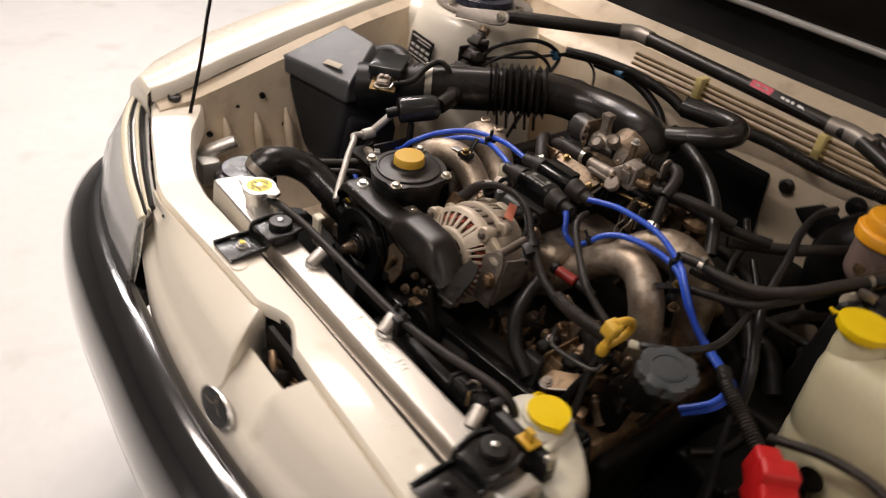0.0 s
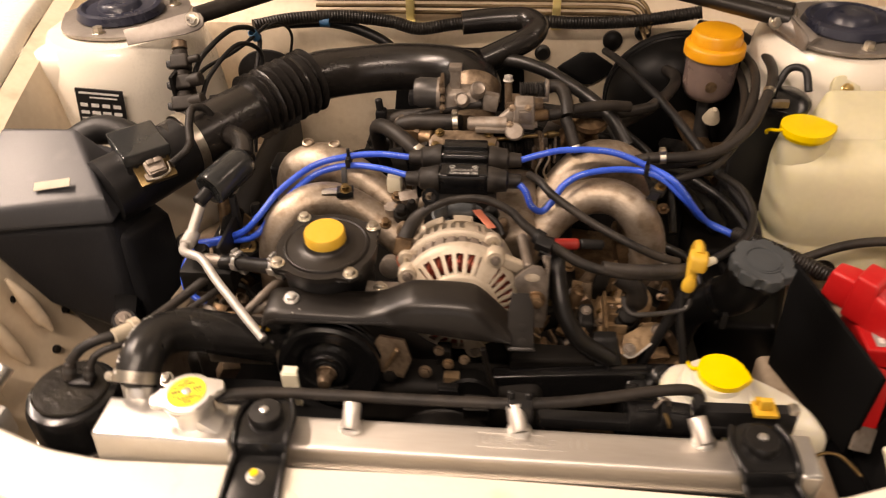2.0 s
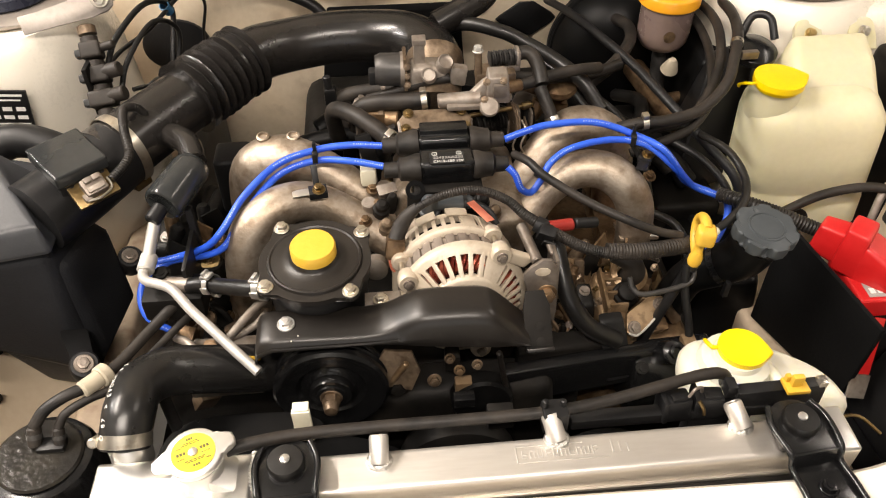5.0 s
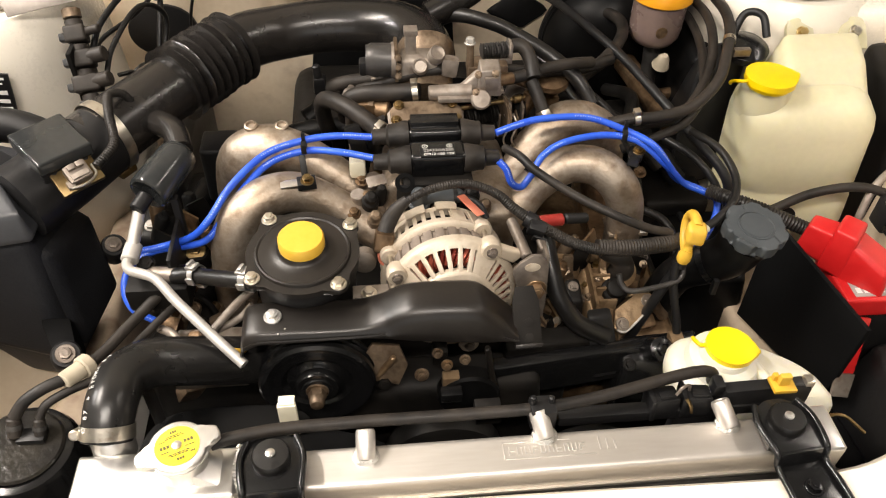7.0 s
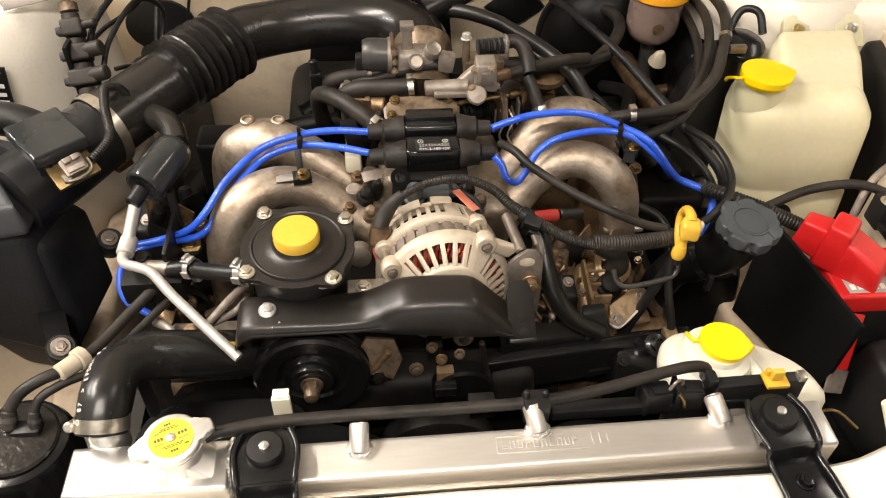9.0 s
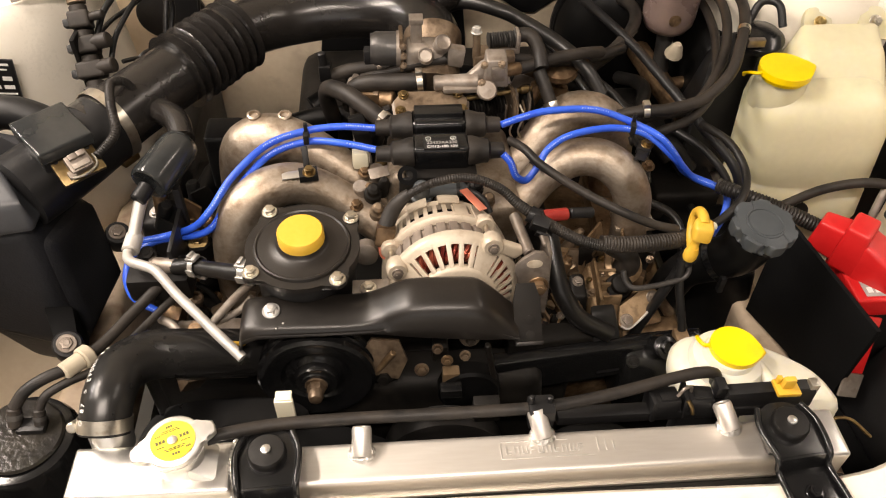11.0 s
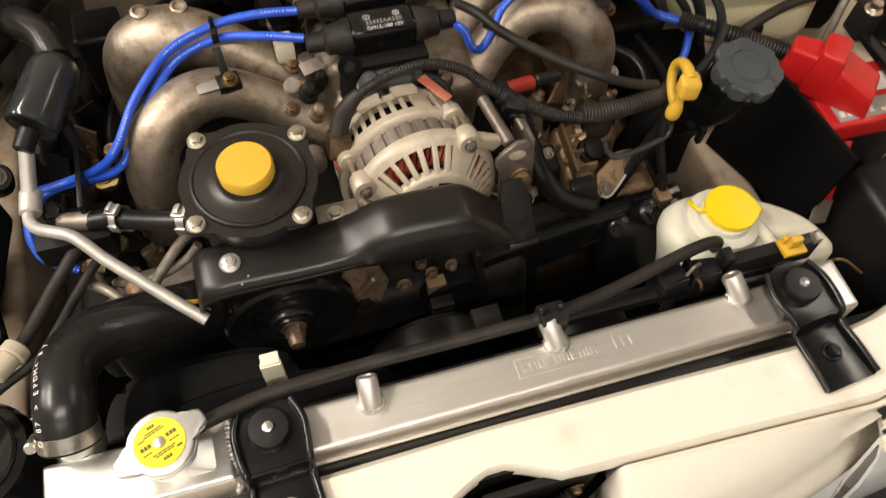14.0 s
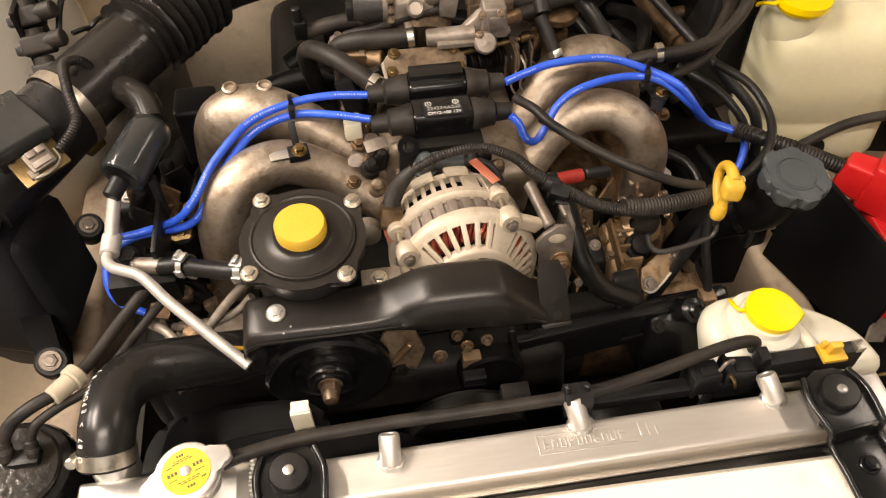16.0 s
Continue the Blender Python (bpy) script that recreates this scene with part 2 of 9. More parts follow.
CHROME = surface("chrome_reflector", (0.80, 0.79, 0.77), (0.86, 0.85, 0.83), 0.28, metal=0.45, grain=60, patch=12, bump=0.05, rough_var=0.06)
LAMP_GREY = surface("grey_lamp_housing", (0.50, 0.49, 0.47), (0.62, 0.61, 0.58), 0.40, metal=0.3, grain=120, patch=20, bump=0.08)
LENS = glass("clear_lens", (0.90, 0.90, 0.89), 0.16)
# Half opaque and pale, so white reflections are part of the lens colour.
LENS.node_tree.nodes["Principled BSDF"].inputs["Transmission Weight"].default_value = 0.55
CLEAR = glass("clear_plastic", (0.93, 0.92, 0.88), 0.08)
FLOOR = surface("pale_polished_concrete", (0.86, 0.85, 0.83), (0.78, 0.77, 0.75), 0.35, grain=30, patch=1.6, bump=0.03, spot=(0.60, 0.58, 0.55), spot_amount=0.02)
WALL = surface("grey_wall_paint", (0.34, 0.33, 0.31), (0.30, 0.29, 0.275), 0.7, grain=60, patch=2, bump=0.05)


# ---- shape helpers ----
def thing(name, at, label, category, group="", kind=""):
    ob = new(name)
    ob.empty_display_size = 0.05
    ob.location = at
    return tagged(ob, label, category, group, kind)


def part(name, bm, material, parent, label="", smooth=40):
    me = bpy.data.meshes.new(name)
    bmesh.ops.recalc_face_normals(bm, faces=bm.faces)
    bm.to_mesh(me)
    bm.free()
    me.materials.append(material)
    if smooth:
        me.shade_smooth()
        me.set_sharp_from_angle(angle=radians(smooth))
    ob = new(name, me)
    if parent:
        ob.parent = parent
        top = parent
        while top.parent:
            top = top.parent
        ob.matrix_parent_inverse = Matrix.Translation(-top.location) if parent == top else Matrix()
    if label:
        ob["label"] = label
    return ob


def single(name, bm, material, label, category, group="", kind="", smooth=40):
    return tagged(part(name, bm, material, None, "", smooth), label, category, group, kind)


def frame_at(p, z, x=(1, 0, 0)):
    """A pose at p whose z axis points along z and whose x axis leans to x."""
    z = Vector(z).normalized()
    x = Vector(x)
    if abs(x.normalized().dot(z)) > 0.95:
        x = Vector((0, 1, 0)) if abs(z.y) < 0.9 else Vector((1, 0, 0))
    y = z.cross(x).normalized()
    x = y.cross(z)
    m = Matrix((x, y, z)).transposed().to_4x4()
    m.translation = p
    return m


def join(*bms):
    out = bmesh.new()
    for b in bms:
        me = bpy.data.meshes.new("join")
        b.to_mesh(me)
        b.free()
        out.from_mesh(me)
        bpy.data.meshes.remove(me)
    return out


def rbox(lo, hi, bevel=0.003, seg=2, m=None):
    bm = bmesh.new()
    bmesh.ops.create_cube(bm, size=1)
    lo, hi = Vector(lo), Vector(hi)
    for v in bm.verts:
        v.co = Vector([(a + b) / 2 + c * (b - a) for a, b, c in zip(lo, hi, v.co)])
    if bevel:
        bmesh.ops.bevel(bm, geom=bm.edges[:], offset=bevel, segments=seg, profile=0.6, affect="EDGES")
    if m:
        bm.transform(m)
    return bm


def hull8(bottom, top, bevel=0.004, seg=2):
    """A six-sided block between two quads, rounded."""
    bm = bmesh.new()
    lo = [bm.verts.new(p) for p in bottom]
    hi = [bm.verts.new(p) for p in top]
    bm.faces.new(lo[::-1])
    bm.faces.new(hi)
    for i in range(4):
        bm.faces.new((lo[i], lo[(i + 1) % 4], hi[(i + 1) % 4], hi[i]))
    if bevel:
        bmesh.ops.bevel(bm, geom=bm.edges[:], offset=bevel, segments=seg, profile=0.6, affect="EDGES")
    return bm


def prism(outline, depth, m=None, bevel=0.0, seg=2):
    """A flat outline (x, y), pushed up by depth."""
    bm = bmesh.new()
    lo = [bm.verts.new((x, y, 0)) for x, y in outline]
    hi = [bm.verts.new((x, y, depth)) for x, y in outline]
    bm.faces.new(lo[::-1])
    bm.faces.new(hi)
    k = len(outline)
    for i in range(k):
        bm.faces.new((lo[i], lo[(i + 1) % k], hi[(i + 1) % k], hi[i]))
    if bevel:
        rim = [e for e in bm.edges if len({round(v.co.z, 6) for v in e.verts}) == 1]
        bmesh.ops.bevel(bm, geom=rim, offset=bevel, segments=seg, profile=0.6, affect="EDGES")
    if m:
        bm.transform(m)
    return bm


def lathe(profile, m=None, n=28, close=True):
    """(radius, height) turned round z."""
    bm = bmesh.new()
    rings = []
    for r, h in profile:
        rings.append([bm.verts.new((r * math.cos(2 * math.pi * i / n), r * math.sin(2 * math.pi * i / n), h)) for i in range(n)])
    for a, b in zip(rings, rings[1:]):
        for i in range(n):
            bm.faces.new((a[i], a[(i + 1) % n], b[(i + 1) % n], b[i]))
    if close:
        bm.faces.new(rings[0][::-1])
        bm.faces.new(rings[-1])
    if m:
        bm.transform(m)
    return bm


def rod(p, q, r, n=16, bevel=0.0015):
    p, q = Vector(p), Vector(q)
    h = (q - p).length
    b = min(bevel, r * 0.4, h * 0.3)
    return lathe([(r - b, 0), (r, b), (r, h - b), (r - b, h)], frame_at(p, q - p), n)


def smooth_path(pts, step=6):
    """Catmull-Rom through the points."""
    p = [Vector(q) for q in pts]
    p = [p[0] * 2 - p[1]] + p + [p[-1] * 2 - p[-2]]
    out = []
    for i in range(1, len(p) - 2):
        for k in range(step):
            t = k / step
            a, b, c, d = p[i - 1], p[i], p[i + 1], p[i + 2]
            out.append(0.5 * ((2 * b) + (c - a) * t + (2 * a - 5 * b + 4 * c - d) * t * t + (3 * b - a - 3 * c + d) * t ** 3))
    out.append(p[-2])
    return out


def tube(pts, r, n=14, step=6, ribs=None, flat=1.0):
    """A hose or pipe along the points. r: one radius, or one for each point. ribs: (pitch, depth) of corrugation."""
    path = smooth_path(pts, step)
    if ribs:
        fine = [path[0]]
        for a, b in zip(path, path[1:]):
            k = max(1, round((b - a).length / (ribs[0] / 4)))
            fine += [a.lerp(b, (j + 1) / k) for j in range(k)]
        path = fine
    k = len(path)
    rad = np.interp(np.linspace(0, 1, k), np.linspace(0, 1, len(r)), r) if isinstance(r, (list, tuple)) else [r] * k
    bm = bmesh.new()
    t0 = (path[1] - path[0]).normalized()
    side = t0.orthogonal().normalized()
    rings, run = [], 0.0
    for i, p in enumerate(path):
        t = (path[min(i + 1, k - 1)] - path[max(i - 1, 0)]).normalized()
        side = (side - t * side.dot(t)).normalized()
        up = t.cross(side)
        run += (p - path[i - 1]).length if i else 0
        q = float(rad[i]) + (ribs[1] * math.cos(2 * math.pi * run / ribs[0]) if ribs else 0)
        rings.append([bm.verts.new(p + q * (math.cos(a) * side + math.sin(a) * up * flat)) for a in (2 * math.pi * j / n for j in range(n))])
    for a, b in zip(rings, rings[1:]):
        for i in range(n):
            bm.faces.new((a[i], a[(i + 1) % n], b[(i + 1) % n], b[i]))
    bm.faces.new(rings[0][::-1])
    bm.faces.new(rings[-1])
    return bm


def ring(p, axis, r, width, thick, n=28):
    """A band of that width round an axis."""
    return lathe([(r, -width / 2), (r + thick, -width / 2), (r + thick, width / 2), (r, width / 2), (r, -width / 2)], frame_at(p, axis), n, close=False)


def hexbolt(p, axis=(0, 0, 1), r=0.006, h=0.005, washer=1.5):
    m = frame_at(p, axis)
    head = [(r * math.cos(math.pi * i / 3), r * math.sin(math.pi * i / 3)) for i in range(6)]
    return join(lathe([(r * washer - 0.0005, 0), (r * washer, 0.0006), (r * washer, 0.0012), (r * washer - 0.0006, 0.0018)], m, 20),
                prism(head, h, m @ Matrix.Translation((0, 0, 0.0015)), bevel=r * 0.14),
                lathe([(r * 0.55, h + 0.001), (r * 0.5, h + 0.0022)], m, 12))


def spline2(points, step=5):
    return [(v.x, v.y) for v in smooth_path([(x, y, 0) for x, y in points], step)]


def disc(r, n=32, ry=None):
    return [(r * math.cos(2 * math.pi * i / n), (ry or r) * math.sin(2 * math.pi * i / n)) for i in range(n)]


def words(text, size, m, material, parent, name="lettering", depth=0.0002):
    """Letters of the built-in font, as a mesh lying in m's xy plane, centred."""
    cu = bpy.data.curves.new(name, "FONT")
    cu.body, cu.size, cu.extrude, cu.align_x, cu.align_y = text, size, depth, "CENTER", "CENTER"
    cu.resolution_u = 3
    ob = bpy.data.objects.new(name, cu)
    me = bpy.data.meshes.new_from_object(ob)
    bpy.data.objects.remove(ob)
    bm = bmesh.new()
    bm.from_mesh(me)
    bm.transform(m)
    return part(name, bm, material, parent, smooth=0)


def flatbar(m, x, y, w, h, t=0.0004):
    """A thin printed bar in m's plane."""
    return rbox((x - w / 2, y - h / 2, 0), (x + w / 2, y + h / 2, t), 0, m=m)


def strip(sections, thick, smooth_rows=True):
    """A sheet through rows of points, given a thickness downward along its normals."""
    bm = bmesh.new()
    grid = [[bm.verts.new(p) for p in row] for row in sections]
    for a, b in zip(grid, grid[1:]):
        for i in range(len(a) - 1):
            bm.faces.new((a[i], a[i + 1], b[i + 1], b[i]))
    bmesh.ops.recalc_face_normals(bm, faces=bm.faces)
    if sum(f.normal.z * f.calc_area() for f in bm.faces) < 0:
        bmesh.ops.reverse_faces(bm, faces=bm.faces)
    bm.normal_update()
    bmesh.ops.solidify(bm, geom=bm.faces[:], thickness=thick)
    return bm


def loft(levels, bevel=0.003):
    """A closed body through polygons of one count, from the bottom up."""
    bm = bmesh.new()
    rings = [[bm.verts.new(p) for p in level] for level in levels]
    for low, high in zip(rings, rings[1:]):
        for i in range(len(low)):
            j = (i + 1) % len(low)
            bm.faces.new((low[i], low[j], high[j], high[i]))
    bm.faces.new(rings[0][::-1])
    bm.faces.new(rings[-1])
    if bevel:
        bmesh.ops.bevel(bm, geom=list(bm.edges), offset=bevel, segments=2, affect="EDGES", clamp_overlap=True)
    return bm

# ---- garage ----
single("floor", rbox((-5.0, -4.2, -0.1), (4.5, 5.0, 0), 0), FLOOR, "pale polished concrete garage floor with faint stains", "floor", kind="structure", smooth=0)
single("ceiling", rbox((-5.0, -4.2, 2.8), (4.5, 5.0, 2.9), 0), WALL, "plain grey ceiling", "ceiling", kind="structure", smooth=0)
single("wall_west", rbox((-5.1, -4.2, 0), (-5.0, 5.0, 2.8), 0), WALL, "plain grey garage wall", "wall", kind="structure", smooth=0)
single("wall_east", rbox((4.5, -4.2, 0), (4.6, 5.0, 2.8), 0), WALL, "plain grey garage wall", "wall", kind="structure", smooth=0)
single("wall_north", rbox((-5.0, 5.0, 0), (4.5, 5.1, 2.8), 0), WALL, "plain grey garage wall", "wall", kind="structure", smooth=0)
single("wall_south", join(rbox((-5.0, -4.2, 0), (-2.4, -4.1, 2.8), 0), rbox((1.2, -4.2, 0), (4.5, -4.1, 2.8), 0), rbox((-2.4, -4.2, 2.6), (1.2, -4.1, 2.8), 0)),
       WALL, "plain grey garage wall with a wide doorway", "wall", kind="structure", smooth=0)

# ---- car body ----
MID = -0.07                      # the car's centre line in x


def mirrored(pts):
    return [(2 * MID - p[0], *p[1:]) for p in pts]


car = thing("car", (MID, 0.9, 0), "cream saloon car with its bonnet raised, standing on the garage floor", "car")

# inner wings, rails and floor of the engine bay
for s in (1, -1):
    def at(x, y, z, s=s):
        return (x, y, z) if s > 0 else (2 * MID - x, y, z)
    rows = []
    for y, top, lean in ((-0.02, 0.725, -0.665), (0.05, 0.735, -0.672), (0.15, 0.76, -0.682), (0.28, 0.795, -0.695), (0.42, 0.825, -0.712), (0.58, 0.85, -0.735), (0.75, 0.87, -0.76), (0.95, 0.885, -0.78)):
        k = 1.0 if s > 0 else 0.25
        rows.append([at(lean + 0.012, y, top), at(lean + 0.012 + 0.023 * k, y, top - 0.012), at(lean + 0.012 + 0.028 * k, y, top - 0.03), at(lean + 0.012 + 0.048 * k, y, top - 0.12), at(lean + 0.012 + 0.088 * k, y, 0.56), at(lean + 0.012 + 0.158 * k, y, 0.50), at(-0.50, y, 0.48)])
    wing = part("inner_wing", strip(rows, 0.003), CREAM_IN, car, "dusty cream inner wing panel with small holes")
    for y, z, dx in () if s < 0 else ((0.06, 0.66, 0.055), (0.10, 0.61, 0.075), (0.055, 0.60, 0.08), (0.17, 0.71, 0.05), (0.21, 0.65, 0.062), (0.12, 0.695, 0.043), (0.26, 0.59, 0.095), (0.20, 0.575, 0.10)):
        x = -0.665 - (y + 0.02) * 0.12 + dx + 0.002
        part("hole", rod(at(x - 0.004, y, z), at(x + 0.004, y, z), 0.0055, 12), DARK_IRON, wing)
    for y0 in (0.09, 0.15, 0.21) if s > 0 else ():
        part("pressed_rib", tube([at(-0.622, y0, 0.685), at(-0.610, y0, 0.655), at(-0.600, y0, 0.62), at(-0.592, y0, 0.60)], [0.003, 0.009, 0.009, 0.003], 10, 4), CREAM_IN, wing)
    # Rail colour carries the shade down here as well as its rust.
    part("chassis_rail", rbox(at(-0.52, -0.02, 0.38) if s > 0 else at(-0.475, -0.02, 0.38), at(-0.475, 0.82, 0.53) if s > 0 else at(-0.518, 0.82, 0.53), 0.012, 3), CREAM_RAIL, car, "worn cream chassis rail with rust marks, darkened for shade")
    # strut tower
    cx = -0.615 if s > 0 else 0.468
    tower = lathe([(0.150, 0.42), (0.140, 0.62), (0.128, 0.78), (0.118, 0.828), (0.105, 0.845), (0.0, 0.848)], None, 40, close=False)
    tower.transform(Matrix.Translation((cx, 0.645, 0)) @ Matrix.Diagonal((1, 1.13, 1, 1)))
    tower2 = rbox((cx - 0.20, 0.52, 0.45), (cx - 0.02, 0.78, 0.838), 0.03, 4) if s > 0 else rbox((cx + 0.02, 0.52, 0.45), (cx + 0.20, 0.78, 0.838), 0.03, 4)
    part("strut_tower", join(tower, tower2), CREAM, car, "cream painted strut tower")
    # fender: crowned top, rolling down to the side
    rows = []
    for y, seam, z, outer, side in ((-0.025, -0.654, 0.744, -0.738, -0.768), (0.02, -0.657, 0.752, -0.780, -0.82), (0.12, -0.672, 0.778, -0.812, -0.848), (0.25, -0.694, 0.805, -0.832, -0.868),
                                    (0.42, -0.715, 0.838, -0.846, -0.878), (0.60, -0.742, 0.868, -0.852, -0.88), (0.85, -0.77, 0.892, -0.852, -0.872), (1.6, -0.78, 0.93, -0.855, -0.875)):
        rows.append([at(seam + 0.006, y, z - 0.022), at(seam, y, z - 0.003), at(seam - 0.004, y, z), at((seam + outer) / 2, y, z + 0.004), at(outer + 0.02, y, z - 0.004), at(outer, y, z - 0.018), at(side + 0.008, y, z - 0.06), at(side, y, z - 0.14), at(side - 0.01, y, 0.5), at(side + 0.02, y, 0.25)])
    part("fender", strip(rows, 0.002), CREAM, car, "glossy cream front wing")
    edge = [Vector(p) for p in rows[0][1:7]]
    part("fender_nose", strip([edge, [p + Vector((0, -0.006, -0.006)) for p in edge], [p + Vector((0, -0.008, -0.022)) for p in edge], [p + Vector((0, -0.004, -0.06)) for p in edge]], 0.002), CREAM, car)
    part("wheel_arch_liner", rbox(at(-0.83, 0.2, 0.22) if s > 0 else at(-0.66, 0.2, 0.22), at(-0.66, 0.9, 0.5) if s > 0 else at(-0.83, 0.9, 0.5), 0.05, 3), DARK_IRON, car, "dark wheel arch")

# Undertray colour includes the darkness under the engine.
part("undertray", rbox((-0.48, -0.02, 0.30), (0.34, 0.83, 0.33), 0.005), DARK_IRON, car, "grimy undertray, near-black for the shade under the engine")

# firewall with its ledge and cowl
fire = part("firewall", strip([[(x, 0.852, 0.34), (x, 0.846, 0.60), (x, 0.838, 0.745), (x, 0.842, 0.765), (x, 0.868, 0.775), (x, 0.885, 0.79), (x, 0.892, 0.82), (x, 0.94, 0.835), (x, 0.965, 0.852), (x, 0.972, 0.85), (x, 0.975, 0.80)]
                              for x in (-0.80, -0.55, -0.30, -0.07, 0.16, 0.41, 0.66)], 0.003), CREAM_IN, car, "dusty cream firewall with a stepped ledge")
for x, z, r in ((0.165, 0.745, 0.017), (0.045, 0.72, 0.014), (0.215, 0.76, 0.014), (-0.02, 0.70, 0.02)):
    part("grommet", lathe([(r, 0), (r, 0.006), (r * 0.7, 0.010)], frame_at((x, 0.838, z), (0, -1, 0)), 18), RUBBER, fire)
part("blanking_pad", prism([(-0.052, 0.0), (-0.045, 0.006), (-0.012, 0.030), (0.012, 0.030), (0.045, 0.008), (0.052, 0.0), (0.045, -0.008), (0.012, -0.030), (-0.012, -0.030), (-0.045, -0.006)],
                           0.006, frame_at((0.125, 0.842, 0.69), (0, -1, 0.05), (1, 0, 0)), 0.002), BLACK, fire, "black diamond-shaped felt pad")
part("blanking_pad", prism(disc(0.056, 28, 0.044), 0.010, frame_at((-0.462, 0.838, 0.672), (0.05, -1, 0.1)), 0.004), BLACK, fire, "black oval rubber pad")
# Black sheet added to keep the firewall dark behind the intake.
part("firewall_dark_sheet", hull8([(-0.24, 0.828, 0.50), (0.03, 0.828, 0.50), (0.03, 0.844, 0.50), (-0.24, 0.844, 0.50)], [(-0.21, 0.822, 0.722), (0.01, 0.822, 0.722), (0.01, 0.838, 0.728), (-0.21, 0.838, 0.728)], 0.006, 2), MATT, fire, "black sheet standing in for the shade on the firewall")
part("cowl_panel", strip([[(x, 0.976, 0.835), (x, 0.985, 0.862), (x, 1.04, 0.885), (x, 1.10, 0.905)] for x in (-0.80, -0.4, -0.07, 0.26, 0.66)], 0.004), BLACK, car, "black plastic cowl panel")
# bonnet, raised on its rod
up = Vector((0, -0.50, 0.866))
out = Vector((0, -0.866, -0.50))
bonnet = part("bonnet", strip([[Vector((x * w + MID, 1.09, 0.915)) + up * d - out * (0.03 * math.sin(d / 0.95 * math.pi)) for x in (-0.74, -0.6, -0.3, 0, 0.3, 0.6, 0.74)] for d, w in ((0, 1), (0.25, 0.98), (0.5, 0.96), (0.75, 0.93), (0.95, 0.88))], 0.004), CREAM, car, "raised cream bonnet")
# Dark strip added for the hinge shadow on the bonnet's underside.
part("hinge_shadow_strip", strip([[Vector((x + MID, 1.09, 0.915)) + up * d + out * 0.018 for x in (-0.66, -0.3, 0, 0.3, 0.66)] for d in (0.0, 0.06, 0.12, 0.18, 0.22)], 0.012), DARK_IRON, bonnet, "dark strip standing in for the shadow near the hinge")
# Pale tube draws the highlight line along the rear edge.
part("bonnet_highlight_stripe", tube([Vector((x + MID, 1.085, 0.92)) + up * 0.028 + out * 0.03 for x in (-0.7, -0.3, 0, 0.3, 0.7)], 0.008, 10, 3), LAMP_GREY, bonnet)
for d0, x0, x1 in ((0.25, -0.62, 0.62), (0.55, -0.60, 0.60), (0.86, -0.56, 0.56)):
    part("frame_rib", tube([Vector((x0 + MID, 1.09, 0.915)) + up * d0 + out * 0.012, Vector((MID, 1.09, 0.915)) + up * d0 + out * 0.016, Vector((x1 + MID, 1.09, 0.915)) + up * d0 + out * 0.012], 0.022, 12, 5, flat=0.6), CREAM_IN, bonnet)
part("prop_rod", tube([(-0.612, 0.02, 0.69), (-0.617, 0.05, 0.80), (-0.622, 0.10, 1.0), (-0.63, 0.30, 1.66)], 0.0032, 10, 4), DARK_IRON, car, "thin dark bonnet prop rod")

# front cross panel, in front of the radiator
TOPZ = 0.690
back = [(-0.70, 0.075), (-0.62, 0.050), (-0.56, 0.008), (-0.50, -0.018), (-0.44, -0.036), (-0.38, -0.044), (-0.2, -0.040), (MID, -0.038)]
front = [(-0.725, 0.01), (-0.66, -0.025), (-0.58, -0.055), (-0.50, -0.080), (-0.44, -0.098), (-0.40, -0.104), (-0.30, -0.099), (-0.19, -0.094), (-0.118, -0.091), (-0.098, -0.080), (-0.08, -0.073), (MID, -0.072)]
rows = []
backs = back + mirrored(back[:-1])[::-1]
fronts = front + mirrored(front[:-1])[::-1]
bx, fx = np.array([p[0] for p in backs]), np.array([p[0] for p in fronts])
by, fy = np.array([p[1] for p in backs]), np.array([p[1] for p in fronts])

for xq in np.linspace(-0.70, 0.56, 90):
    yb, yf = float(np.interp(xq, bx, by)), float(np.interp(xq, fx, fy))
    rise = 0.030 * max(0.0, (abs(xq - MID) - 0.37) / 0.26) ** 1.1
    z = TOPZ + rise
    rows.append([(xq, yb + 0.004, z - 0.04), (xq, yb + 0.002, z - 0.006), (xq, yb - 0.003, z), (xq, (yb + yf) / 2, z + 0.001), (xq, yf + 0.004, z - 0.0005), (xq, yf + 0.001, z - 0.004), (xq, yf, z - 0.018)])
support = part("radiator_support", strip(rows, 0.003), CREAM, car, "glossy cream panel over the radiator")
for x, y in ((-0.195, -0.078), (0.205, -0.062)):
    part("blanking_plug", lathe([(0.011, 0), (0.011, 0.0012), (0.008, 0.0022)], Matrix.Translation((x, y, TOPZ)), 24), CREAM, support)
part("rubber_stop", lathe([(0.011, 0), (0.012, 0.012), (0.008, 0.014), (0.004, 0.010)], Matrix.Translation((-0.648, 0.012, 0.717)), 20), RUBBER, support, "black rubber bonnet stop")

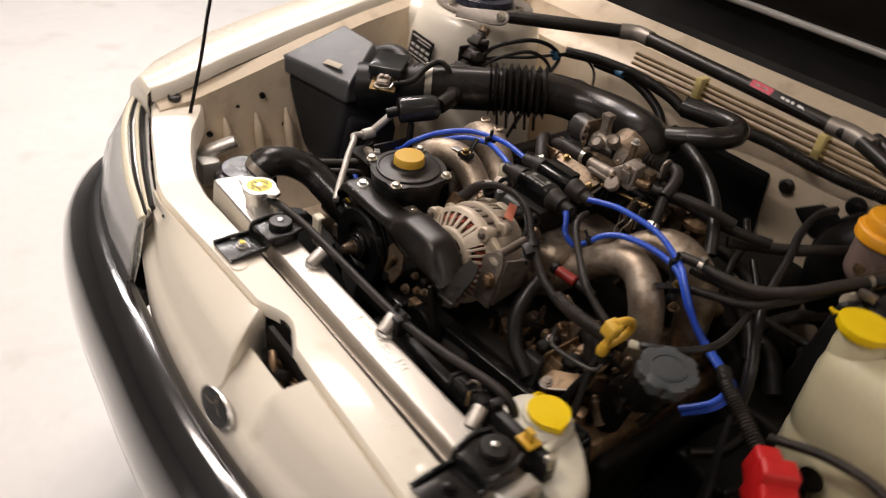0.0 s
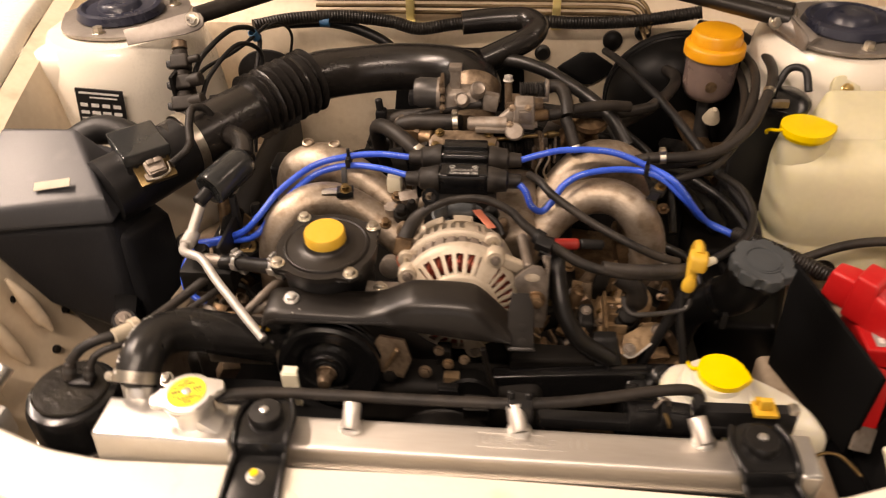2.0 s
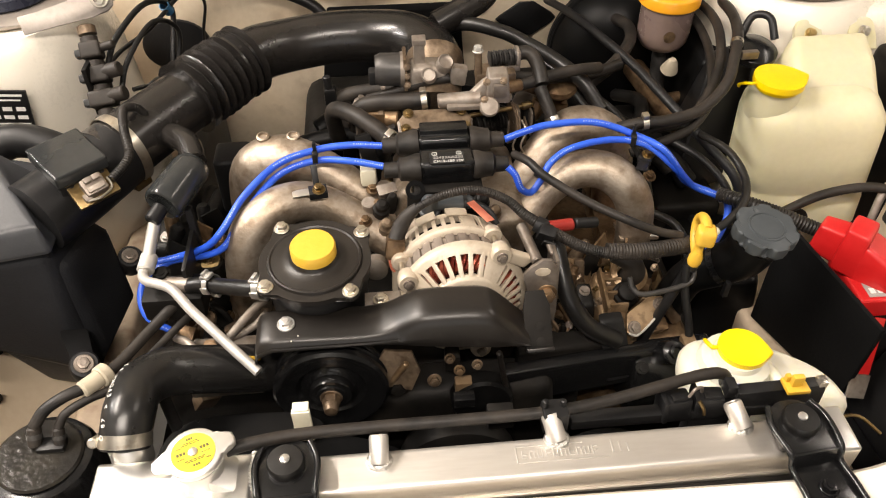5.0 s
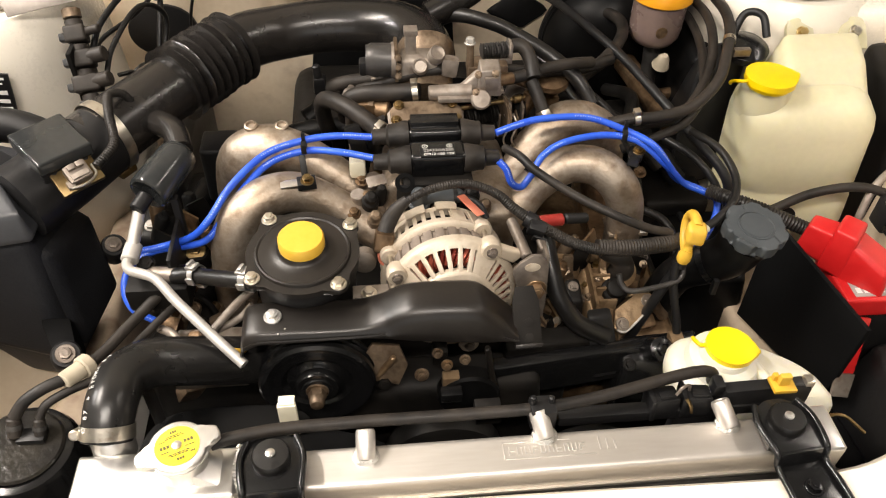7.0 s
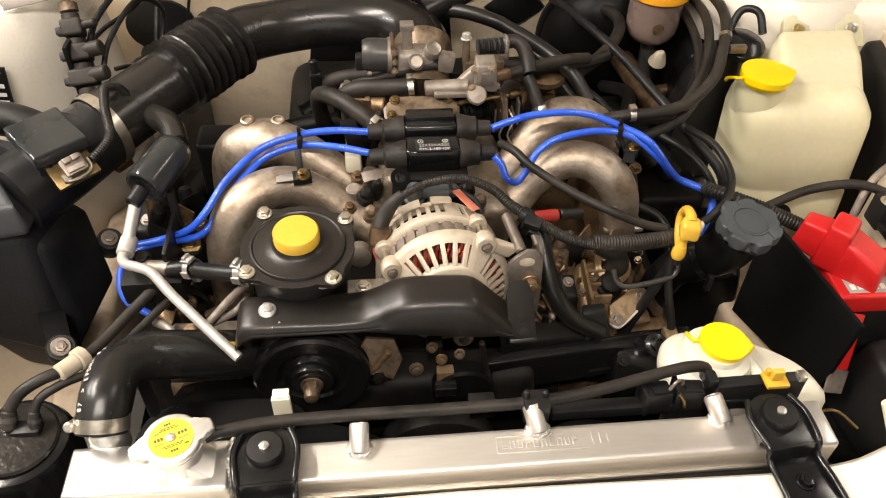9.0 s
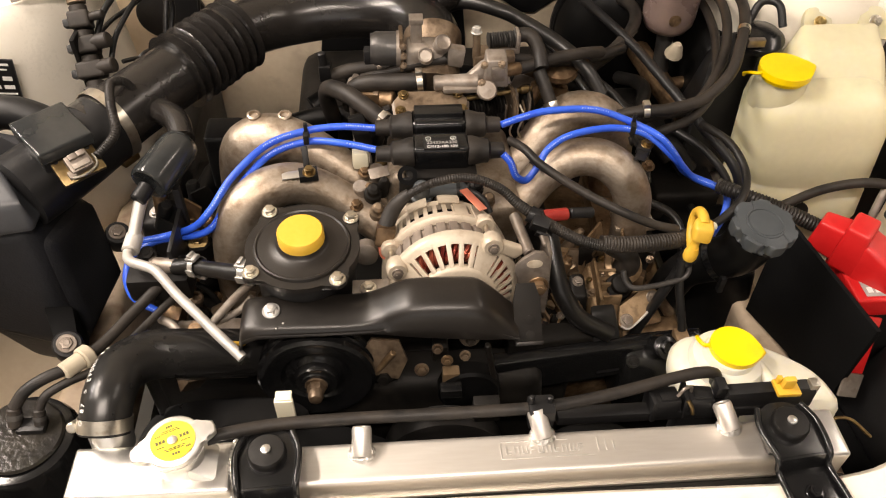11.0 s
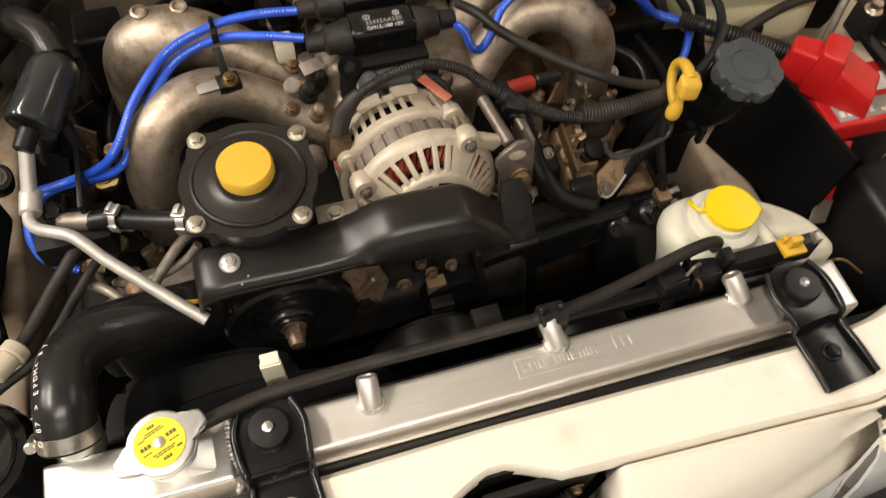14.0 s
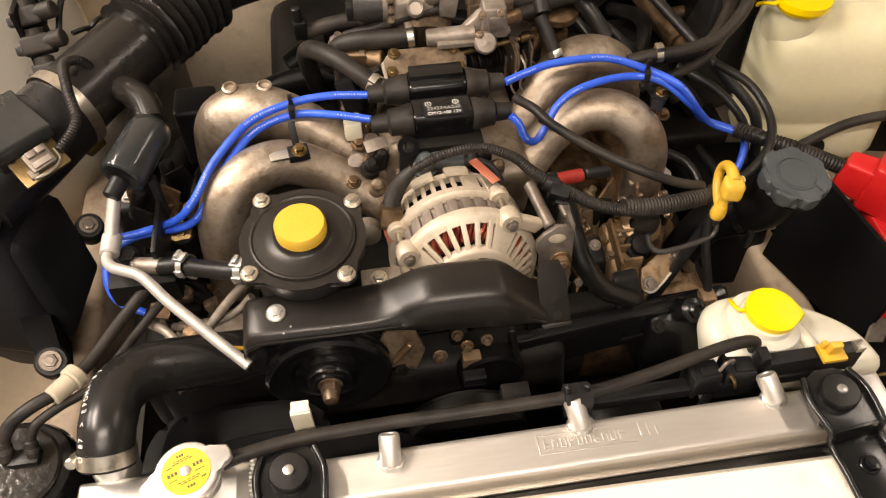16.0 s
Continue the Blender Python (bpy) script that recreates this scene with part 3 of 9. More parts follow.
# grille panel: two raised pads either side of the latch opening, a step and a lower lip
for s, x0, x1 in ((0, -0.435, -0.110), (1, 0.032, 0.295)):
    rows = []
    ends = ((x1 + 0.0035, 0.004), (x1 + 0.006, 0.012), (x1 + 0.007, 0.09)) if s == 0 else ((x0 - 0.0035, 0.004), (x0 - 0.006, 0.012), (x0 - 0.007, 0.09))
    cols = [(x, 0.0) for x in np.linspace(x0, x1, 26)]
    cols = cols + list(ends) if s == 0 else list(ends)[::-1] + cols
    for xq, h in cols:
        bend = 0.055 * (abs(xq - MID) / 0.37) ** 2.2
        seam = float(np.interp(xq, fx, fy)) - 0.0015
        near = math.exp(-abs(xq - (x1 if s == 0 else x0)) / 0.05)
        y1, y2, y3 = -0.146 + bend * 0.7, -0.166 + bend, -0.178 + bend
        skew = (0.044 if s == 0 else -0.014) * near
        rows.append([(xq + skew * f, y, max(z - h, 0.54)) for f, y, z in ((0, seam, 0.645), (0, seam - 0.0005, 0.682), (0.05, seam - 0.005, 0.6865), (0.5, (seam + y1) / 2, 0.680), (0.9, y1 + 0.008, 0.672), (1, y1 - 0.001, 0.664), (1.1, y2 + 0.004, 0.630), (1.1, y2 - 0.004, 0.621), (1.1, y3, 0.612), (1.1, y3 - 0.006, 0.60), (1.1, y3 - 0.004, 0.54))])
    panel = part("grille_panel", strip(rows, 0.004), CREAM, car, "moulded cream grille panel")
    xh = -0.368 if s == 0 else 0.262
    part("hole", lathe([(0.004, 0), (0.0048, 0.0015), (0.0035, 0.002)], frame_at((xh, -0.112, 0.6775), (0, -0.12, 1)), 14), BLACK, panel)
rows = []
for xq in np.linspace(-0.125, 0.045, 12):
    bend = 0.055 * (abs(xq - MID) / 0.37) ** 2.2
    rows.append([(xq, -0.109, 0.560), (xq, -0.110, 0.646), (xq, -0.116, 0.654), (xq, -0.150 + bend, 0.640), (xq, -0.163 + bend, 0.626), (xq, -0.170 + bend, 0.620), (xq, -0.178 + bend, 0.612), (xq, -0.184 + bend, 0.60), (xq, -0.182 + bend, 0.54)])
lip = part("grille_lip", strip(rows, 0.004), CREAM, car)
BADGE = frame_at((-0.036, -0.178, 0.624), (0.05, -0.90, 0.42))
badge = part("badge", prism(disc(0.034, 32, 0.017), 0.005, BADGE, 0.002), BLACK_GLOSS, car, "dark oval badge with a bright rim")
part("badge_rim", lathe([(0.95, 0), (1.0, 0.003), (0.92, 0.0055), (0.88, 0.003)], BADGE @ Matrix.Diagonal((0.036, 0.0185, 1, 1)), 32, close=False), ALU, badge)
for k, (dx, dz) in enumerate(((-0.018, 0.0), (-0.006, 0.005), (0.006, 0.006), (0.016, 0.003), (0.004, -0.005), (-0.008, -0.006))):
    part("badge_mark", rbox((dx - 0.0045, dz - 0.0012, 0.005), (dx + 0.0045, dz + 0.0012, 0.0058), 0.0004, m=BADGE @ Matrix.Rotation(0.5 * k, 4, "Z")), ADJUST, badge)
# latch in its opening
latch = thing("bonnet_latch", (-0.035, -0.09, 0.62), "rusty brown bonnet latch in a dark recess behind the panel", "latch")
part("recess", rbox((-0.13, -0.075, 0.50), (0.06, -0.068, 0.68), 0.002), DARK_IRON, latch, "dark recess wall")
part("recess_floor", rbox((-0.12, -0.16, 0.56), (0.05, -0.07, 0.565), 0.001), BLACK, latch)
part("plate", rbox((-0.085, -0.092, 0.585), (0.015, -0.084, 0.675), 0.003), DARK_IRON, latch, "rusty brown latch plate")
part("hook", tube([(-0.055, -0.100, 0.66), (-0.035, -0.108, 0.655), (-0.02, -0.105, 0.635), (-0.03, -0.10, 0.615)], 0.0045, 10), BLOCK, latch)
part("spring", tube([(-0.07, -0.10, 0.65), (-0.045, -0.112, 0.645), (-0.01, -0.10, 0.655)], 0.006, 10, 6, ribs=(0.004, 0.0014)), DARK_IRON, latch)
part("pivot", hexbolt((-0.05, -0.094, 0.64), (0, -1, 0), 0.007, 0.005), BLOCK, latch)
part("pivot", hexbolt((-0.005, -0.094, 0.645), (0, -1, 0), 0.006, 0.005), BLOCK, latch)
part("release_lever", tube([(-0.065, -0.105, 0.61), (-0.07, -0.135, 0.615), (-0.075, -0.165, 0.622)], 0.004, 8), BLACK, latch)

# headlamps between the cross panel and the bumper
for s in (1, -1):
    def at(x, y, z, s=s):
        return (x, y, z) if s > 0 else (2 * MID - x, y, z)
    lamp = thing("headlamp", at(-0.56, -0.05, 0.58), "clear headlamp with a bright reflector and a grey top edge", "headlamp", group="headlamps")
    inner = [(-0.412, -0.112), (-0.50, -0.088), (-0.58, -0.062), (-0.66, -0.034), (-0.715, -0.008), (-0.742, 0.03)]
    outer = [(-0.375, -0.168), (-0.485, -0.160), (-0.585, -0.142), (-0.685, -0.108), (-0.762, -0.050), (-0.80, 0.025)]
    rise = (0.676, 0.681, 0.688, 0.698, 0.71, 0.722)
    edge = [tuple(np.array(a) * 0.62 + np.array(b) * 0.38) for a, b in zip(inner, outer)]
    part("housing", strip([[at(*a, z - 0.004), at(*(np.array(a) * 0.8 + np.array(c) * 0.2), z - 0.014), at(*c, z - 0.012)] for a, c, z in zip(inner, edge, rise)], 0.004), LAMP_GREY, lamp, "grey ribbed lamp housing")
    # Black tubes draw the dark slots, the pale tube a thin bright line.
    for f, mat, r in ((0.22, RUBBER, 0.0055), (0.50, WHITE_CLIP, 0.0035), (0.80, RUBBER, 0.0028)):
        part("lamp_line", tube([at(*(np.array(a) * (1 - f) + np.array(c) * f), z - 0.0085) for a, c, z in zip(inner, edge, rise)], r, 8, 4), mat, lamp)
    # Pale bar painted in for the reflector's glare.
    part("lens_glare_bar", tube([at(*(np.array(a) * 0.56 + np.array(b) * 0.44), z - 0.013) for a, b, z in zip(inner, outer, rise)], 0.0075, 12, 4, flat=0.6), WHITE_CLIP, lamp, "pale bar standing in for reflector glare in the lens")
    part("divider", tube([at(*(np.array(a) * 0.74 + np.array(b) * 0.26), z - 0.012) for a, b, z in zip(inner, outer, rise)], 0.0028, 10, 4), CHROME, lamp)
    part("reflector", strip([[at(*c, z - 0.014), at(*(np.array(c) * 0.5 + np.array(b) * 0.5), z - 0.075), at(*b, z - 0.115)] for c, b, z in zip(edge, outer, rise)], 0.003), CHROME, lamp, "bright chrome reflector")
    part("lens", strip([[at(*c, z - 0.010), at(*(np.array(c) * 0.62 + np.array(b) * 0.38), z - 0.018), at(*(np.array(c) * 0.25 + np.array(b) * 0.75), z - 0.048), at(*b, z - 0.085), at(*(np.array(b) + (0, -0.006)), z - 0.13)] for c, b, z in zip(edge, outer, rise)], 0.003), LENS, lamp, "clear moulded lens")

# bumper wrapping round the nose
line = [(-0.835, 0.30), (-0.83, 0.16), (-0.81, 0.03), (-0.755, -0.080), (-0.66, -0.150), (-0.54, -0.188), (-0.40, -0.208), (-0.25, -0.219), (-0.15, -0.225), (MID, -0.227)]
line = line + mirrored(line[:-1])[::-1]
path = smooth_path([(x, y, 0) for x, y in line], 4)
rows = []
for i, p in enumerate(path):
    t = (path[min(i + 1, len(path) - 1)] - path[max(i - 1, 0)]).normalized()
    o = Vector((t.y, -t.x, 0))
    rows.append([(p.x + o.x * d, p.y + o.y * d, z) for d, z in ((-0.050, 0.560), (-0.045, 0.582), (-0.035, 0.590), (-0.020, 0.592), (0.0, 0.586), (0.018, 0.570), (0.030, 0.545), (0.036, 0.51), (0.036, 0.47), (0.028, 0.44), (0.012, 0.425), (0.006, 0.40), (0.012, 0.36), (0.0, 0.28), (-0.03, 0.22))])
bumper = part("bumper", strip(rows, 0.003), BUMPER, car, "glossy charcoal front bumper")
for s in (1, -1):
    xf = -0.52 if s > 0 else 2 * MID + 0.52
    part("fog_lamp_recess", prism(disc(0.045, 24), 0.02, frame_at((xf, -0.186, 0.33), (-0.25 * s, -1, 0)), 0.004), BLACK, bumper)

# ---- engine mass under the visible parts ----
engine = thing("engine", (-0.06, 0.3, 0.33), "grimy flat four-cylinder engine block, near-black where shade lies", "engine")
# Crankcase and left head are near-black in place of the shade over them.
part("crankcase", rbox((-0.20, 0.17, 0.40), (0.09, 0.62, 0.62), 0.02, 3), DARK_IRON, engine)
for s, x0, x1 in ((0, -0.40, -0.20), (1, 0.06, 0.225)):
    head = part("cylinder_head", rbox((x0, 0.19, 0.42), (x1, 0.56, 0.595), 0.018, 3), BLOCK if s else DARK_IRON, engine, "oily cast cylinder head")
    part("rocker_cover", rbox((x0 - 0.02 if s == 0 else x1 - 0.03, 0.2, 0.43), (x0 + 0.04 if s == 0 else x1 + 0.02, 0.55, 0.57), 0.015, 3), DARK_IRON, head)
rng = random.Random(4)
for (x0, x1), (y0, y1), (z0, z1), count in (((0.045, 0.215), (0.20, 0.29), (0.600, 0.650), 26), ((-0.375, -0.265), (0.165, 0.31), (0.585, 0.665), 34), ((-0.16, 0.04), (0.44, 0.56), (0.62, 0.70), 20)):
    for k in range(count):
        p = Vector((rng.uniform(x0, x1), rng.uniform(y0, y1), 0))
        p.z = z0 + (z1 - z0) * (0.25 + 0.75 * (p.y - y0) / (y1 - y0)) * rng.uniform(0.45, 1.0)
        turn = Matrix.Translation(p) @ Euler((rng.uniform(-0.5, 0.5), rng.uniform(-0.5, 0.5), rng.uniform(-0.8, 0.8))).to_matrix().to_4x4()
        what, s = k % 5, rng.uniform(0.006, 0.013)
        shade = (BLOCK, BLOCK, DARK_IRON, CASTBROWN, BLOCK)[rng.randrange(5)]
        shade = CASTBROWN if rng.random() < 0.25 else shade
        if what == 0:
            part("casting_lug", rbox((-s, -s * 0.7, -0.03), (s, s * 0.7, s * 0.6), 0.003, 2, turn), shade, engine)
        elif what == 1:
            part("casting_boss", lathe([(s * 0.8, -0.03), (s * 0.7, 0.004), (s * 0.5, 0.006), (s * 0.45, 0.002)], turn, 16), shade, engine)
        elif what == 2:
            part("casting_rib", rbox((-s * 1.6, -0.0022, -0.03), (s * 1.6, 0.0022, 0.006), 0.001, 2, turn), shade, engine)
        elif what == 3:
            part("bolt", hexbolt(p, turn.to_3x3() @ Vector((0, -0.25, 1)), 0.0042, 0.005), (BLOCK, GOLD_DULL, DULL, BLOCK)[rng.randrange(4)], engine)
        else:
            a = rng.uniform(0, 3)
            part("small_pipe", tube([p + Vector((math.cos(a), math.sin(a), 0)) * d + Vector((0, 0, h)) for d, h in ((-0.025, -0.02), (-0.012, 0.002), (0.012, 0.003), (0.028, -0.02))], 0.0034, 10, 4), (BLACK, DARK_IRON, GREYCAST)[k % 3], engine)
pump = part("pump_casting", hull8([(0.092, 0.170, 0.56), (0.150, 0.170, 0.56), (0.150, 0.272, 0.56), (0.096, 0.272, 0.56)], [(0.106, 0.186, 0.642), (0.138, 0.184, 0.640), (0.140, 0.262, 0.655), (0.108, 0.262, 0.658)], 0.010, 4), TANCAST, engine, "tan oil-stained pump casting")
part("pump_rib", hull8([(0.110, 0.190, 0.63), (0.116, 0.188, 0.63), (0.118, 0.262, 0.64), (0.112, 0.262, 0.64)], [(0.111, 0.198, 0.660), (0.115, 0.197, 0.660), (0.117, 0.255, 0.668), (0.113, 0.255, 0.668)], 0.002), TANCAST, pump)
for y in (0.205, 0.222, 0.240):
    part("pump_fin", rbox((0.117, y - 0.0018, 0.63), (0.138, y + 0.0018, 0.6575 + (y - 0.205) * 0.15), 0.001), TANCAST, pump)
part("pump_neck", lathe([(0.020, -0.02), (0.019, 0.004), (0.0225, 0.006), (0.0225, 0.011), (0.016, 0.013), (0.014, 0.004), (0.0, 0.003)], frame_at((0.148, 0.252, 0.652), (0.1, -0.45, 0.9)), 28, close=False), TANCAST, pump)
part("neck_hose", tube([(0.150, 0.250, 0.652), (0.152, 0.243, 0.668), (0.146, 0.244, 0.684), (0.128, 0.252, 0.692)], [0.0135, 0.0135, 0.012, 0.011], 20, 6), DUSTY, pump, "short dusty black hose")
FL = frame_at((0.154, 0.192, 0.642), (0.10, -0.55, 0.83), (1, 0.18, 0))
fl = part("flange", prism([(-0.026, -0.010), (-0.020, -0.017), (-0.010, -0.016), (0.026, 0.006), (0.031, 0.014), (0.027, 0.022), (0.012, 0.024), (-0.020, 0.010)], 0.005, FL, 0.0015), TANCAST, pump, "tan bolted flange")
part("flange_edge", tube([FL @ Vector(p) for p in ((-0.024, -0.012, 0.005), (-0.014, -0.016, 0.0055), (0.008, -0.004, 0.0055), (0.030, 0.011, 0.005))], 0.0014, 8, 5), DULL, fl)
for x, y in ((-0.016, -0.007), (0.021, 0.013)):
    part("flange_bolt", hexbolt(FL @ Vector((x, y, 0.005)), FL.to_3x3() @ Vector((0, 0, 1)), 0.0052, 0.004, 1.5), ADJUST, fl)
part("sensor_boss", lathe([(0.016, -0.03), (0.015, 0.0), (0.012, 0.002), (0.011, 0.008), (0.0085, 0.010), (0.0, 0.010)], frame_at((0.140, 0.222, 0.655), (0.05, -0.4, 0.9)), 22, close=False), DARK_IRON, pump)
lugs = part("bolt_lug", hull8([(0.078, 0.190, 0.58), (0.102, 0.190, 0.58), (0.102, 0.245, 0.58), (0.080, 0.245, 0.58)], [(0.082, 0.212, 0.652), (0.101, 0.210, 0.652), (0.101, 0.240, 0.660), (0.084, 0.240, 0.660)], 0.005, 3), DARK_IRON, pump, "dark bolted lug")
part("lug_screw", hexbolt((0.092, 0.229, 0.6565), (0, -0.35, 0.95), 0.0046, 0.004, 1.4), ADJUST, lugs)
part("lug_step", hull8([(0.082, 0.172, 0.60), (0.110, 0.168, 0.60), (0.110, 0.196, 0.60), (0.082, 0.198, 0.60)], [(0.086, 0.180, 0.636), (0.107, 0.177, 0.634), (0.107, 0.194, 0.640), (0.086, 0.196, 0.642)], 0.003, 2), TANCAST, lugs)
part("lug_clip", rbox((0.101, 0.172, 0.634), (0.112, 0.182, 0.640), 0.001), DULL, lugs)
part("drain_plug", join(lathe([(0.014, -0.02), (0.0135, 0.004), (0.011, 0.006)], frame_at((0.1735, 0.144, 0.640), (0.1, -0.6, 0.8)), 24), lathe([(0.0085, 0.006), (0.0085, 0.012), (0.006, 0.0135), (0.0045, 0.010), (0.0, 0.010)], frame_at((0.1735, 0.144, 0.640), (0.1, -0.6, 0.8)), 6, close=False)), BLACK_GLOSS, engine, "black plug with a hexagon socket")
part("front_cover", hull8([(0.128, 0.122, 0.54), (0.232, 0.120, 0.54), (0.240, 0.19, 0.54), (0.128, 0.185, 0.54)], [(0.134, 0.138, 0.616), (0.226, 0.136, 0.614), (0.230, 0.18, 0.630), (0.134, 0.172, 0.634)], 0.010, 3), BLACK_GLOSS, engine, "glossy black front cam cover")
part("cover_bolt", hexbolt((0.142, 0.142, 0.618), (0, -0.5, 0.85), 0.005, 0.004), DARK_IRON, engine)
part("engine_wire", tube([(0.188, 0.197, 0.722), (0.190, 0.186, 0.690), (0.197, 0.172, 0.655), (0.199, 0.166, 0.640)], 0.0046, 12, 6), BLACK, engine, "thin black wire")
part("wire_plug", rbox((0.190, 0.152, 0.618), (0.206, 0.170, 0.640), 0.003), TANCAST, engine)
rng = random.Random(31)
for k in range(78):
    if k < 36:
        p = Vector((rng.uniform(0.078, 0.195), rng.uniform(0.20, 0.30), 0))
        p.z = 0.622 + 0.30 * (p.y - 0.20) + rng.uniform(0.0, 0.022)
    else:
        p = Vector((rng.uniform(-0.01, 0.10), rng.uniform(0.185, 0.28), 0))
        p.z = 0.612 + 0.20 * (p.y - 0.185) + rng.uniform(0.0, 0.020)
    turn = Matrix.Translation(p) @ Euler((rng.uniform(-0.5, 0.5), rng.uniform(-0.5, 0.5), rng.uniform(-1.2, 1.2))).to_matrix().to_4x4()
    q = rng.uniform(0.004, 0.009)
    shade = (TANCAST, TANCAST, BLOCK, DARK_IRON, CASTBROWN)[rng.randrange(5)]
    if k % 4 == 0:
        part("casting_web", rbox((-q * 2.2, -0.0016, -0.03), (q * 2.2, 0.0016, 0.004), 0.0008, 2, turn), shade, engine)
    elif k % 4 == 1:
        part("casting_step", hull8([turn @ Vector((a * q * 1.5, b * q, -0.03)) for a, b in ((-1, -1), (1, -1), (1, 1), (-1, 1))], [turn @ Vector((a * q, b * q * 0.7, 0.004)) for a, b in ((-1, -1), (1, -0.6), (1, 1), (-0.8, 1))], 0.0018), shade, engine)
    elif k % 4 == 2:
        part("casting_stud", lathe([(q, -0.03), (q * 0.9, 0.001), (q * 0.6, 0.003), (q * 0.5, 0.008), (q * 0.3, 0.009)], turn, 14), shade, engine)
    else:
        part("casting_bolt", hexbolt(p, turn.to_3x3() @ Vector((0, -0.3, 1)), 0.0036, 0.004, 1.4), (ADJUST, CASTBROWN, GOLD_DULL)[k % 3], engine)
# pieces seen under the belt cover
und = part("idler_bracket", prism([(-0.020, -0.020), (0.012, -0.030), (0.022, -0.006), (0.014, 0.018), (-0.014, 0.022), (-0.024, 0.008)], 0.006, frame_at((-0.128, 0.128, 0.674), (0, -1, 0.3)), 0.002), CASTBROWN, engine, "oil-stained cast idler bracket")
part("idler_rib", rod((-0.140, 0.120, 0.652), (-0.120, 0.117, 0.690), 0.0034, 10), TANCAST, und)
part("idler_bolt", hexbolt((-0.131, 0.121, 0.648), (0, -1, 0.3), 0.0075, 0.008, 1.5), DARK_IRON, und)
for k, (x, y, z, w, d, h) in enumerate(((-0.104, 0.136, 0.688, 0.020, 0.014, 0.012), (-0.088, 0.138, 0.690, 0.012, 0.018, 0.016), (-0.072, 0.130, 0.676, 0.016, 0.016, 0.022), (-0.064, 0.126, 0.655, 0.022, 0.012, 0.014), (-0.032, 0.132, 0.662, 0.026, 0.020, 0.018))):
    part("bracket_block", rbox((x - w / 2, y, z - h), (x + w / 2, y + d, z), 0.002, m=Matrix.Rotation(0.06 * (k - 2), 4, "X")), (TANCAST, CASTBROWN, DARK_IRON, BLACK_GLOSS, DARK_IRON)[k], engine)
for x, y, z, r in ((-0.076, 0.124, 0.684, 0.0042), (-0.066, 0.122, 0.666, 0.0045), (-0.092, 0.122, 0.652, 0.0055), (-0.048, 0.120, 0.676, 0.0042)):
    part("bracket_bolt", hexbolt((x, y, z), (0, -0.9, 0.4), r, 0.005, 1.4), (CASTBROWN, DARK_IRON, BLOCK, DARK_IRON)[int(-x * 1000) % 4], engine)
tens = part("tensioner", lathe([(0.0, 0.0), (0.012, 0.0), (0.016, 0.003), (0.030, 0.004), (0.033, 0.007), (0.033, 0.022), (0.030, 0.024)], frame_at((-0.042, 0.104, 0.622), (0, 1, -0.05)), 40, close=False), DEEP, engine, "black belt tensioner wheel")
part("tensioner_lug", rbox((-0.071, 0.112, 0.636), (-0.053, 0.124, 0.654), 0.002), TANCAST, tens)
part("mount_post", rod((-0.028, 0.110, 0.705), (-0.012, 0.118, 0.612), 0.0032, 12), SATIN, engine, "thin black post")
part("timing_cover", hull8([(-0.24, 0.10, 0.38), (0.06, 0.10, 0.38), (0.06, 0.17, 0.38), (-0.24, 0.17, 0.38)], [(-0.22, 0.125, 0.62), (0.04, 0.125, 0.62), (0.04, 0.17, 0.63), (-0.22, 0.17, 0.63)], 0.015, 3), DARK_IRON, engine, "dark timing belt cover")
part("cross_bar", hull8([(-0.020, 0.128, 0.585), (0.225, 0.158, 0.585), (0.225, 0.185, 0.585), (-0.020, 0.165, 0.585)], [(-0.018, 0.134, 0.634), (0.225, 0.162, 0.630), (0.225, 0.176, 0.632), (-0.018, 0.150, 0.636)], 0.004, 3), BLACK_GLOSS, engine, "glossy black cross bar below the alternator")
part("bar_edge", rod((-0.012, 0.1325, 0.6005), (0.125, 0.1485, 0.6005), 0.0012, 8), DULL, engine)
part("bar_top", hull8([(0.0, 0.145, 0.60), (0.115, 0.16, 0.60), (0.115, 0.19, 0.60), (0.0, 0.18, 0.60)], [(0.002, 0.150, 0.646), (0.105, 0.166, 0.636), (0.105, 0.182, 0.644), (0.002, 0.176, 0.652)], 0.004, 2), DARK_IRON, engine, "greasy bracket behind the bar")
part("bar_bracket", hull8([(0.104, 0.142, 0.595), (0.140, 0.147, 0.595), (0.140, 0.160, 0.595), (0.104, 0.156, 0.595)], [(0.096, 0.176, 0.662), (0.124, 0.178, 0.660), (0.124, 0.190, 0.664), (0.096, 0.188, 0.664)], 0.004), BLACK, engine)
part("lower_pulley", lathe([(0.03, 0), (0.062, 0.002), (0.058, 0.006), (0.062, 0.010), (0.058, 0.014), (0.062, 0.018), (0.058, 0.022), (0.062, 0.026), (0.03, 0.028)], frame_at((-0.07, 0.105, 0.55), (0, -1, 0)), 36), RUBBER, engine)
part("belt", lathe([(0.058, 0), (0.064, 0.002), (0.064, 0.022), (0.058, 0.024)], frame_at((-0.07, 0.10, 0.55), (0, -1, 0)), 36), RUBBER, engine)

gearbox = thing("gearbox", (-0.03, 0.68, 0.36), "grimy gearbox behind the engine, near-black for the shade there", "gearbox")
# Casing colour stands in for the shade behind the manifold.
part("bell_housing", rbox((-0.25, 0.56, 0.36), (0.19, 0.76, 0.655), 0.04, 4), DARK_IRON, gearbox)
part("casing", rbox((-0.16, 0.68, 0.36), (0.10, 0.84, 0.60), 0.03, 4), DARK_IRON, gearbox)
